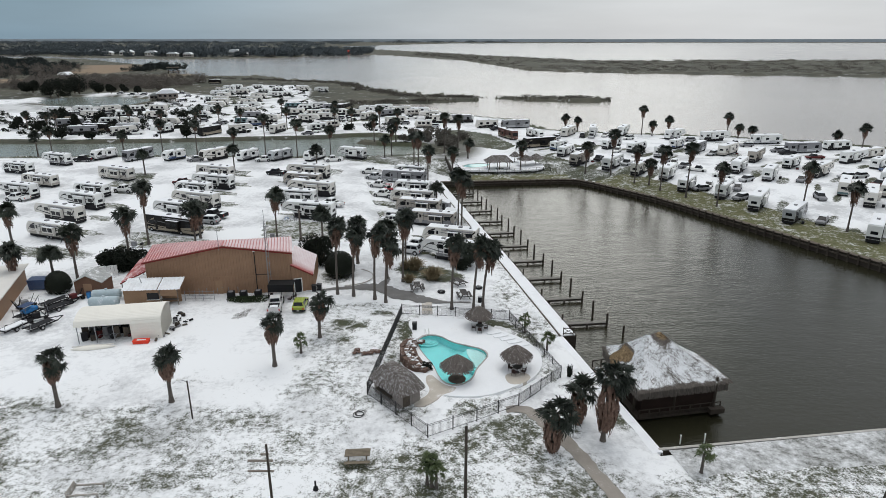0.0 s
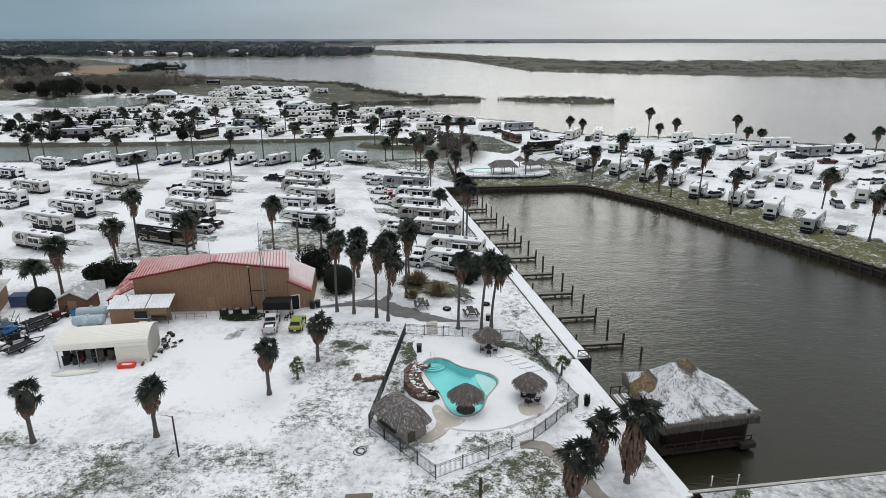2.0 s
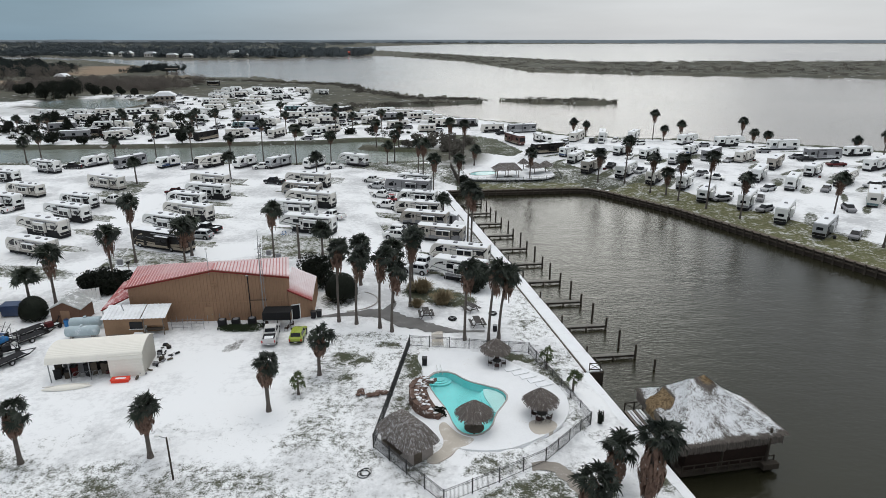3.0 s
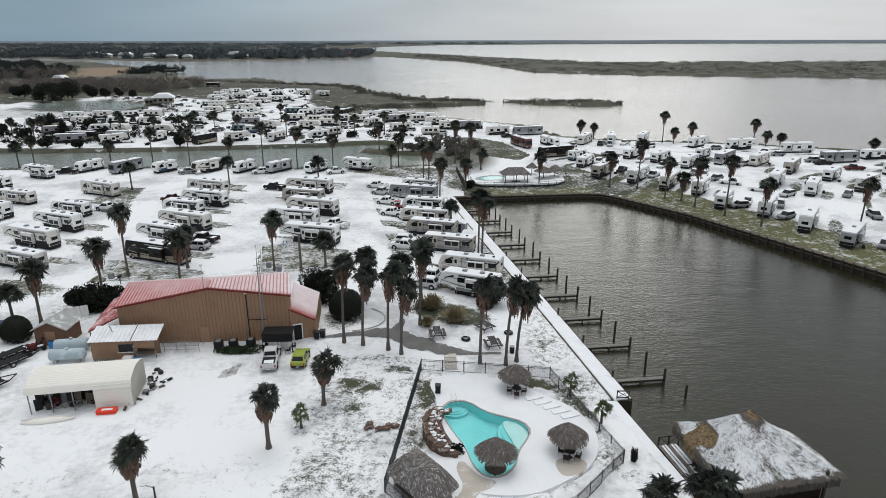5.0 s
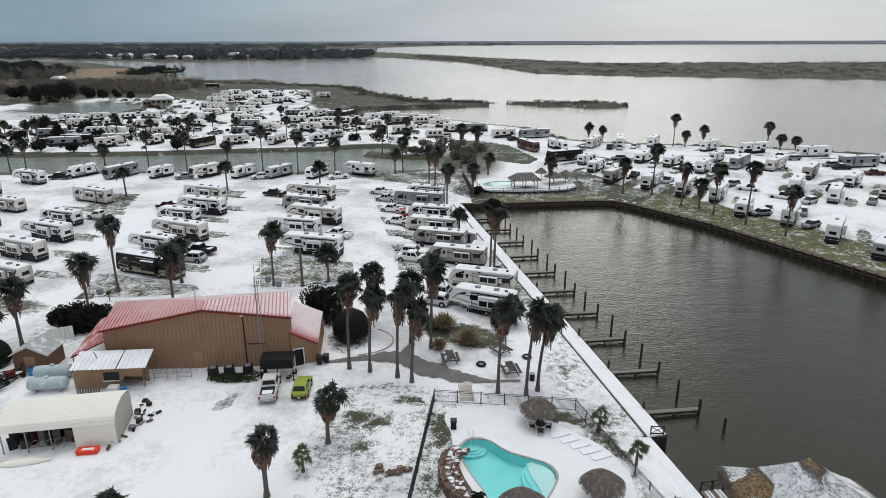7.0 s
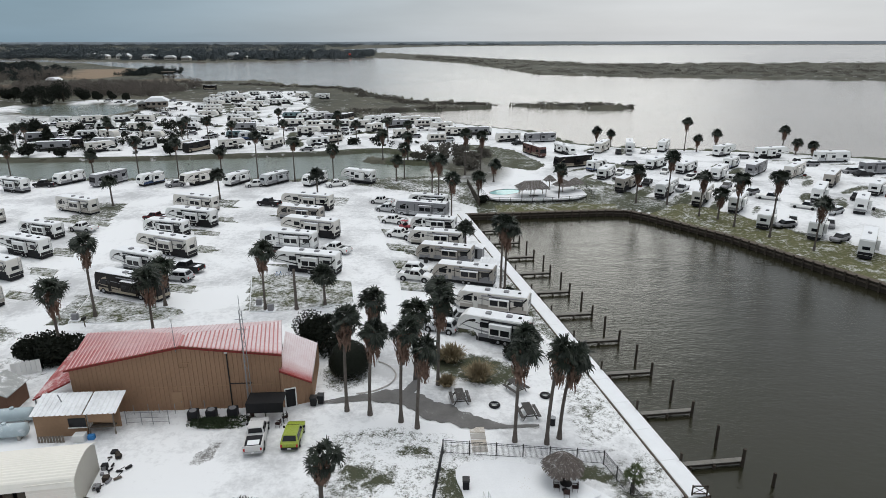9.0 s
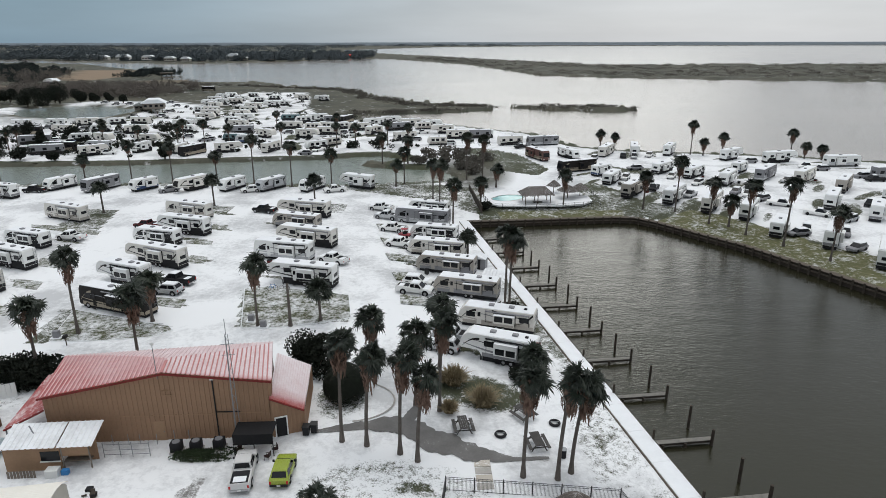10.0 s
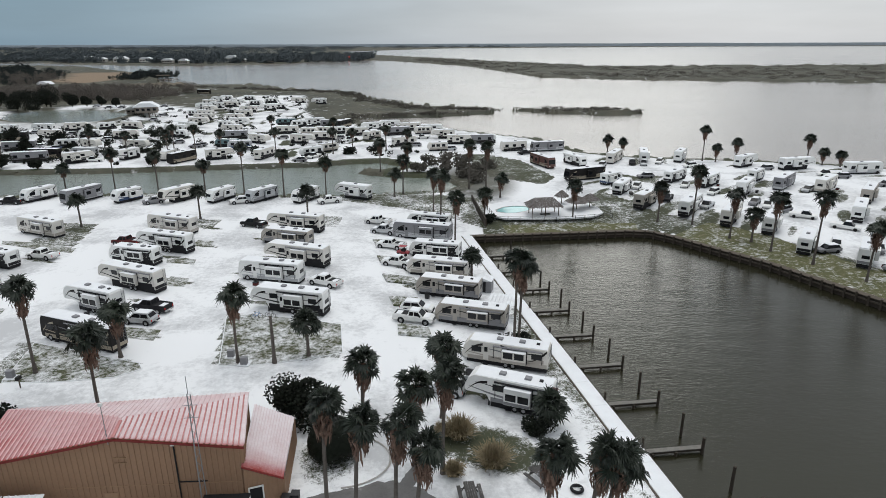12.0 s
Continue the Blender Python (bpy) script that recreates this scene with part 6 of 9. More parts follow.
def gangway():
    """Snowy boards laid along the sea wall to the shelter, with a cross-braced rail at the far end."""
    ob = thing("gangway", "snowy plank gangway with a dark rail beside the boat shelter", "gangway", m=pose(23.1, 67.9, -1.5, 0, 0, 10.5))
    part("beam", bx(0.0, 2.0, -0.4, -0.2, -3.4, -0.1), M_post, ob)
    part("beam", bx(0.0, 2.0, -4.6, -4.4, -3.4, -0.1), M_post, ob)
    for k in range(6):
        x = 0.02 + k * 0.34
        part("plank", bx(x, x + 0.24, -5.6 + 0.1 * (k % 3), 0.0 - 0.07 * (k % 2), -0.1, -0.02, 0.01), M_snow if k % 3 else M_woodlight, ob)
    for x in (0.1, 1.2, 2.3):
        part("post", bx(x - 0.06, x + 0.06, 0.0, 0.12, -3.4, 0.95), M_post, ob)
    part("rail", bx(0.1, 2.3, 0.03, 0.09, 0.82, 0.92), M_post, ob)
    for a, b in ((0.1, 1.2), (1.2, 2.3)):
        part("brace", tb((a, 0.06, 0.8 if a < 1 else 0.05), (b, 0.06, 0.05 if a < 1 else 0.8), 0.035, n=4), M_post, ob)


gangway()
boat_hut()


# ---- pool fence ----
FENCE = [(3.5, 51.8), (-3.2, 59.3), (-0.8, 80.1), (14.15, 79.2), (18.6, 64.2), (13.0, 57.9), (8.4, 54.8)]


def pool_fence():
    ob = thing("fence", "black metal picket fence round the pool", "fence")
    for p, q in zip(FENCE, FENCE[1:] + FENCE[:1]):
        p, q = Vector((*p, 0)), Vector((*q, 0))
        n = max(1, round((q - p).length / 2.4))
        for i in range(n):
            a, b = p.lerp(q, i / n), p.lerp(q, (i + 1) / n)
            a.z, b.z = land_z(a.x, a.y), land_z(b.x, b.y)
            up = Vector((0, 0, 1))
            part("post", tb(a - up * 0.1, a + up * 1.62, 0.055, n=4), M_fence, ob)
            for h in (0.18, 1.32, 1.5):
                part("rail", tb(a + up * h, b + up * h, 0.028, n=4), M_fence, ob)
            bm = bmesh.new()
            k = 22
            for j in range(1, k):
                c = a.lerp(b, j / k)
                tube(bm, c + up * 0.1, c + up * 1.52, 0.011, n=4)
            pk = part("picket_panel", bm, M_fence, ob)
            pk["kind"] = "stuff"


pool_fence()


# ---- the hall and its annexes ----
def ribbed(bm, x0, x1, low, high, pitch=0.5, depth=0.05, rows=(0.0, 1.0), melt=None):
    """A ribbed sheet: columns from x0 to x1, each running from low(x) to high(x); ribs stand out along the third value."""
    xs = []
    x = x0
    while x < x1 - 1e-6:
        for dx, d in ((0, 0), (pitch * 0.68, 0), (pitch * 0.76, depth), (pitch * 0.92, depth)):
            if x + dx < x1:
                xs.append((x + dx, d))
        x += pitch
    xs.append((x1, 0))
    cols = []
    lay = bm.verts.layers.float.new("melt") if melt else None
    for x, d in xs:
        a, b = low(x, d), high(x, d)
        cols.append([bm.verts.new(Vector(a).lerp(Vector(b), t)) for t in rows])
        if melt:
            for v, t in zip(cols[-1], rows):
                v[lay] = melt(x, t)
    for c0, c1 in zip(cols, cols[1:]):
        for i in range(len(rows) - 1):
            bm.faces.new((c0[i], c1[i], c1[i + 1], c0[i + 1]))
    return bm


HALL_W, HALL_D, APEX = 21.4, 7.9, 11.6


def gable(x):
    return 5.3 + (7.6 - 5.3) * x / APEX if x < APEX else 7.6 - (7.6 - 6.4) * (x - APEX) / (HALL_W - APEX)


def hall():
    ob = thing("metal_hall", "brown ribbed metal hall with a snowy red roof", "building", m=pose(-39.0, 86.7, 0, 0, 0, 3.5))
    wall = part("front_wall", ribbed(bmesh.new(), 0, HALL_W, lambda x, d: (x, -d, -0.2), lambda x, d: (x, -d, gable(x) - 0.05), 0.46, 0.07), M_brown, ob)
    part("side_wall", ribbed(bmesh.new(), 0, HALL_D, lambda y, d: (HALL_W + d, y, -0.2), lambda y, d: (HALL_W + d, y, 6.35), 0.46, 0.07), M_brown, ob)
    part("side_wall", ribbed(bmesh.new(), 0, HALL_D, lambda y, d: (-d, y, -0.2), lambda y, d: (-d, y, 5.25), 0.46, 0.05), M_brown, ob)
    part("back_wall", bx(0, HALL_W, HALL_D - 0.1, HALL_D, -0.2, 5.2), M_brown, ob)

    def back_eave(x):
        return 5.3 + 0.95 * x / HALL_W

    def hip_y(x):
        g, e = gable(x), back_eave(x)
        return HALL_D + 0.15 if 7.75 - e < 1e-6 else min(HALL_D + 0.15, 1.9 + (7.75 - g) * (HALL_D - 1.9) / (7.75 - e))

    STEPS = (0.0, 0.05, 0.12, 0.25, 0.5, 1.0)

    def left_melt(x, t):
        return max(0.68 - 0.2 * t + 0.2 * max(0, 1 - x / 6), 1.0 - 5 * t)

    def right_melt(x, t):
        return max(0.36 - 0.012 * (x - APEX) - 0.12 * t, 0.85 - 8 * t)

    for x0, x1, fn, lab in ((-0.25, APEX, left_melt, "red ribbed roofing with a dusting of snow"), (APEX, HALL_W + 0.25, right_melt, "red ribbed roofing mostly under snow")):
        bm = ribbed(bmesh.new(), x0, x1, lambda x, d: (x, -0.45, gable(min(max(x, 0), HALL_W)) + 0.06 + d), lambda x, d: (x, hip_y(min(max(x, 0), HALL_W)), gable(min(max(x, 0), HALL_W)) + 0.06 + d), 0.44, 0.07, STEPS, fn)
        part("roof_slope", bm, M_roof, ob, lab)
        x = x0 + 0.335
        while x < x1 - 0.1:
            xc = min(max(x, 0), HALL_W)
            part("standing_seam", pr([(x, gable(xc) + 0.10), (x + 0.13, gable(min(x + 0.13, HALL_W)) + 0.10), (x + 0.11, gable(xc) + 0.17), (x + 0.02, gable(xc) + 0.17)], -0.46, hip_y(xc)), M_seam if fn is right_melt else M_seam_bare, ob)
            x += 0.44
    bm = ribbed(bmesh.new(), -0.25, HALL_W + 0.25, lambda x, d: (x, hip_y(min(max(x, 0), HALL_W)), gable(min(max(x, 0), HALL_W)) + 0.06 + d), lambda x, d: (x, HALL_D + 0.2, back_eave(min(max(x, 0), HALL_W)) + 0.02 + d), 0.44, 0.07, (0.0, 1.0), lambda x, t: 0.3)
    part("roof_slope", bm, M_roof, ob, "red ribbed roofing mostly under snow")
    for a, b in ((0, APEX), (APEX, HALL_W)):
        p, q = (a - (0.25 if a == 0 else 0), gable(a)), (b + (0.25 if b == HALL_W else 0), gable(b))
        part("fascia", pr([(p[0], p[1] - 0.22), (q[0], q[1] - 0.22), (q[0], q[1] - 0.02), (p[0], p[1] - 0.02)], -0.5, -0.43), M_redtrim, ob, "red metal fascia")
    part("ridge_cap", bx(APEX - 0.12, APEX + 0.12, -0.45, 1.9, 7.68, 7.76), M_seam, ob)
    part("seam", bx(6.8, HALL_W, -0.075, -0.052, 2.75, 2.83), M_brown2, ob, "pale horizontal flashing")
    door = part("door", bx(9.9, 10.95, -0.10, -0.055, 0, 2.1, 0.01), M_brown2, ob, "plain brown metal door")
    part("door_frame", bx(9.8, 11.05, -0.095, -0.052, 2.1, 2.2), M_brown, door)
    part("handle", bx(10.78, 10.85, -0.16, -0.1, 0.98, 1.05), M_steel, door)
    part("conduit", tb((16.0, -0.12, 0), (16.0, -0.12, 6.6), 0.07), M_chassis, ob)
    part("conduit", tb((16.0, -0.12, 3.0), (18.3, -0.12, 3.0), 0.05), M_chassis, ob)
    part("wall_lamp", bx(15.85, 16.15, -0.35, -0.06, 6.6, 6.85, 0.03), M_lamp, ob)
    for k in (11.7, 13.1):
        part("conduit", tb((k, -0.1, 0.2), (k, -0.1, 1.1), 0.04), M_steel, ob)
    for z in (5.0, 5.5):
        part("bracket", bx(11.1, 12.1, -0.14, -0.05, z, z + 0.06), M_brown2, ob)
    for piece in ob.children_recursive:
        for v in piece.data.vertices:
            v.co.x -= 0.19 * max(0.0, v.co.y)
    # east annex, its roof falling away from the hall
    ax = thing("annex", "low brown annex with a snowy red lean-to roof", "building")
    A = [(-17.75, 87.75, 4.55), (-14.75, 88.9, 2.55), (-15.75, 97.2, 2.75), (-19.3, 96.6, 4.6)]
    n = 15
    bm = bmesh.new()
    lay = bm.verts.layers.float.new("melt")
    cols = []
    for i in range(n * 4 + 1):
        k, r = divmod(i, 4)
        t = min(1, (k + (0, 0.68, 0.76, 0.94)[r]) / n)
        d = 0.06 if r in (2, 3) else 0
        a, b = Vector(A[0]).lerp(Vector(A[1]), t), Vector(A[3]).lerp(Vector(A[2]), t)
        a, b = a + Vector((0, -0.25, d)), b + Vector((0, 0, d))
        col = []
        for s, k in ((0, 0.95), (0.05, 0.85), (0.15, 0.45), (0.3, 0.15), (1, 0.02)):
            v = bm.verts.new(a.lerp(b, s))
            v[lay] = k if r < 2 else max(k, 0.2)
            col.append(v)
        cols.append(col)
    for c, e in zip(cols, cols[1:]):
        for s in range(4):
            bm.faces.new((c[s], e[s], e[s + 1], c[s + 1]))
    part("roof", bm, M_roof, ax, "red ribbed roofing mostly under snow")
    trim = bmesh.new()
    tube(trim, Vector(A[0]) + Vector((0, -0.27, -0.08)), Vector(A[1]) + Vector((0, -0.27, -0.08)), 0.1, n=4)
    part("fascia", trim, M_redtrim, ax, "red metal fascia")
    bm = bmesh.new()
    for (p, q) in ((A[0], A[1]), (A[1], A[2])):
        cnt = max(4, int((Vector(p) - Vector(q)).length / 0.46))
        nrm = Vector((q[1] - p[1], p[0] - q[0], 0)).normalized()
        prev = None
        for i in range(cnt * 3 + 1):
            v = Vector(p).lerp(Vector(q), i / (cnt * 3)) + (nrm * 0.05 if i % 3 == 2 else Vector())
            cur = (bm.verts.new((v.x, v.y, -0.2)), bm.verts.new((v.x, v.y, v.z - 0.05)))
            if prev:
                bm.faces.new((prev[0], cur[0], cur[1], prev[1]))
            prev = cur
    part("wall", bm, M_brown, ax)
    d = Vector(A[1]) - Vector(A[0])
    u = Vector((d.x, d.y, 0)).normalized()
    rot = math.degrees(math.atan2(u.y, u.x))
    dr = thing("doorway", "doorway with a white frame, its inner shade a dark plate", "door", m=pose(A[0][0] + 0.35 * u.x + 0.03, A[0][1] + 0.35 * u.y - 0.08, 0, 0, 0, rot))
    # wall is unbroken here; the black plate paints the doorway's shaded inside
    part("opening", bx(0, 1.0, -0.03, 0.02, 0, 2.1), M_chassis, dr)
    for x0, x1, z0, z1 in ((-0.12, 0, 0, 2.2), (1.0, 1.12, 0, 2.2), (-0.12, 1.12, 2.1, 2.24)):
        part("frame", bx(x0, x1, -0.06, 0.0, z0, z1), M_white, dr)
    # west lean-to
    ln = thing("lean_to", "open lean-to with red ribbed roof beside the hall", "lean-to")
    bm = bmesh.new()
    a, b, c, e = Vector((-38.9, 86.5, 4.0)), Vector((-42.4, 85.5, 2.45)), Vector((-44.0, 95.2, 2.6)), Vector((-40.9, 95.0, 4.0))
    prev = None
    for i in range(6 * 4 + 1):
        k, r = divmod(i, 4)
        t = min(1, (k + (0, 0.68, 0.76, 0.94)[r]) / 6)
        d = Vector((0, 0, 0.06 if r in (2, 3) else 0))
        cur = (bm.verts.new(a.lerp(b, t) + d), bm.verts.new(e.lerp(c, t) + d))
        if prev:
            bm.faces.new((prev[0], cur[0], cur[1], prev[1]))
        prev = cur
    part("roof", bm, M_red_snow, ln)
    for p in (b, c):
        part("post", tb((p.x + 0.15, p.y + 0.1, 0), (p.x + 0.15, p.y + 0.1, p.z), 0.07), M_steel, ln)
    bm = bmesh.new()
    tube(bm, a + Vector((0, -0.05, -0.1)), b + Vector((0, -0.05, -0.1)), 0.1, n=4)
    part("fascia", bm, M_redtrim, ln)


M_seam = mat("dusted_red_seam", (0.50, 0.22, 0.21), 0.55, vary=0.12, scale=0.6, fine=4, relief=0.05)
M_seam_bare = mat("pink_red_seam", (0.66, 0.42, 0.42), 0.55, vary=0.15, scale=0.6, fine=4, relief=0.05)
M_red_snow = mat("snowy_red_roof", (0.42, 0.12, 0.115), 0.5, vary=0.3, scale=0.35, fine=2.5, relief=0.1, dirt=(0.72, 0.62, 0.62), dirt_at=0.54)
hall()


def office():
    ob = thing("site_office", "small tan office with a snowy tin roof", "shed", m=pose(-40.6, 82.5, 0, 0, 0, 4.5))
    part("wall", bx(0, 4.9, 0.0, 0.12, 0, 2.5), M_brown2, ob)
    part("wall", bx(0, 0.12, 0.12, 2.6, 0, 2.6), M_brown2, ob)
    part("wall", bx(4.8, 7.5, 1.3, 1.42, 0, 2.7), M_brown2, ob)
    part("wall", bx(5.0, 7.5, 0.0, 0.1, 1.45, 2.4), M_brown2, ob)
    for x in (5.0, 7.4):
        part("post", bx(x, x + 0.1, -0.02, 0.1, 0, 2.4), M_woodlight, ob)
    part("counter", bx(5.1, 7.4, 0.1, 0.7, 0.75, 0.85), M_wood, ob)
    win = part("window", bx(3.2, 4.85, -0.03, 0.02, 1.0, 2.0), M_glass, ob)
    part("sill", bx(3.1, 4.9, -0.12, 0.0, 0.92, 1.0), M_white, win)
    for k, (x0, x1) in enumerate(((-0.15, 4.75), (4.85, 7.95))):
        bm = ribbed(bmesh.new(), x0, x1, lambda x, d: (x, -0.35, 2.56 + d), lambda x, d: (x, 2.6, 3.35 + d), 0.5, 0.06)
        part("roof_sheet", bm, M_tin, ob, "ribbed tin under thin snow")
    part("flue", tb((2.2, 1.4, 2.9), (2.0, 1.3, 3.9), 0.06), M_steel, ob)
    part("crate", bx(3.9, 5.0, -1.2, -0.4, 0, 0.75, 0.05), M_white, ob)
    part("cooler", bx(5.15, 5.75, -0.9, -0.45, 0, 0.5, 0.04), M_cooler, ob, "blue cool box with white lid")
    for k in range(9):
        part("paling", bx(0.6 + k * 0.28, 0.8 + k * 0.28, -1.0, -0.95, 0, 0.75), M_woodlight, ob)
    pen = thing("mesh_pen", "low wire mesh pen beside the hall", "fence", m=pose(-32.8, 84.6, 0, 0, 0, 3))
    for x in (0, 1.5, 2.6, 4.2):
        part("post", tb((x, 0, 0), (x, 0, 1.6), 0.04, n=6), M_steel, pen)
        part("post", tb((x, 1.8, 0), (x, 1.8, 1.2), 0.03, n=6), M_steel, pen)
    for z in (0.3, 0.8, 1.4):
        part("rail", tb((0, 0, z), (4.2, 0, z), 0.025, n=6), M_steel, pen)


M_cooler = mat("cooler_blue", (0.05, 0.22, 0.50), 0.5, vary=0.1)
office()


def carport():
    ob = thing("carport", "ivory metal carport with one walled bay", "carport", m=pose(-40.9, 71.0, 0, 0, 0, 10))
    W, D = 10.0, 5.0

    def roof_z(v):
        return 2.75 + 0.85 * math.sin(math.pi * min(max(v, 0), 1)) ** 0.7

    bm = bmesh.new()
    rows = 40
    prev = None
    for j in range(rows + 1):
        v = j / rows
        off = 0.035 if j % 2 else 0
        z = (2.35 + 0.4 * min(1, v / 0.03)) if v < 0.03 else roof_z(v)
        cur = [bm.verts.new((x, -0.15 + v * (D + 0.3), z + off)) for x in (-0.2, W + 0.1)]
        if prev:
            bm.faces.new((prev[0], prev[1], cur[1], cur[0]))
        prev = cur
    part("roof", bm, M_carport, ob, "ribbed ivory roof sheeting")
    for j in range(14):
        part("siding_board", bx(6.3, W, -0.03 - 0.015 * (j % 2), 0.02, j * 0.2, j * 0.2 + 0.195), M_carport, ob)
    bm = bmesh.new()
    tops = [(-0.0 + D * k / 14, roof_z(k / 14) - 0.05) for k in range(15)]
    lowv = [bm.verts.new((W, y, 0)) for y, z in tops]
    topv = [bm.verts.new((W, y, z)) for y, z in tops]
    for i in range(14):
        bm.faces.new((lowv[i], lowv[i + 1], topv[i + 1], topv[i]))
    bmesh.ops.solidify(bm, geom=bm.faces[:], thickness=0.06)
    part("gable_wall", bm, M_carport, ob)
    part("back_wall", bx(0, W, D - 0.05, D, 0, 2.7), M_chassis, ob)
    for x in (0.0, 2.1, 4.2):
        part("post", bx(x, x + 0.09, 0, 0.09, 0, 2.4), M_steel, ob)
    rnd = random.Random(2)
    for k in range(30):
        x, y, h = rnd.uniform(0.2, 5.8), rnd.uniform(0.9, 4.2), rnd.uniform(0.4, 1.7)
        jk = thing("stored_crate", "dark stored crate under the carport", "crate", "stored goods", ob.matrix_basis @ pose(x, y, 0, 0, 0, rnd.uniform(0, 90)))
        part("body", bx(-0.35, 0.35, -0.3, 0.3, 0, h, 0.04), (M_chassis, M_wood, M_post, M_grey, M_maroon)[k % 5], jk)
        part("lid", bx(-0.38, 0.38, -0.33, 0.33, h, h + 0.06), M_chassis, jk)
    bikes = thing("bicycle_rack", "leaning bare metal hoops under the carport", "rack", m=ob.matrix_basis @ pose(3.0, 0.8, 0))
    for k in range(4):
        bm = bmesh.new()
        hoop(bm, (0, 0, 0.45), 0.4, 0.03, True)
        h = part("hoop", bm, M_steel, bikes)
        h.matrix_basis = pose(k * 0.7 - 0.6, 0, 0, 12, 0, 30)
    cn = thing("rowing_hull", "upturned white boat hull in the snow", "boat", m=pose(-38.5, 69.9, 0.05, 0, 0, 12))
    bm = bmesh.new()
    rings = []
    for i in range(13):
        t = i / 12 * 2 - 1
        w, h = 0.55 * (1 - abs(t) ** 2.4) + 0.02, 0.35 * (1 - abs(t) ** 3) + 0.05
        rings.append([bm.verts.new((t * 2.6, w * math.cos(a * math.pi / 8), h * math.sin(a * math.pi / 8))) for a in range(9)])
    for a, b in zip(rings, rings[1:]):
        for i in range(8):
            bm.faces.new((a[i], b[i], b[i + 1], a[i + 1]))
    part("hull", bm, M_carport, cn, smooth=True)
    part("keel", bx(-2.4, 2.4, -0.03, 0.03, 0.3, 0.42), M_cream, cn)
    sl = thing("plastic_sled", "bright red plastic box lying in the snow", "box", m=pose(-33.2, 71.4, 0, 0, 0, 8))
    part("body", bx(-0.95, 0.95, -0.4, 0.4, 0, 0.4, 0.08), M_orange, sl)
    part("rim", bx(-1.0, 1.0, -0.45, 0.45, 0.36, 0.42, 0.02), M_orange, sl)
    part("tub", bx(-0.5, 0.6, -0.2, 0.15, 0.41, 0.43), M_snow, sl, "snow lying in the box")
    for k, (x, y) in enumerate(((-30.0, 77.4), (-29.7, 76.4), (-30.3, 76.0), (-30.6, 74.9), (-30.9, 73.8), (-31.2, 72.9), (-29.4, 77.9), (-31.6, 72.0))):
        sc = thing("scrap_part", "dark scrap metal part lying in the snow", "scrap", "scrap by the carport", pose(x, y, 0, 0, 0, 40 * k))
        part("frame", bx(-0.3, 0.3 + 0.05 * (k % 3), -0.12, 0.12, 0.05, 0.15 + 0.04 * (k % 4), 0.03), (M_chassis, M_wood, M_grey)[k % 3], sc)
        part("rod", tb((-0.2, 0, 0.1), (0.45, 0.2, 0.4), 0.03, n=5), M_chassis, sc)


carport()


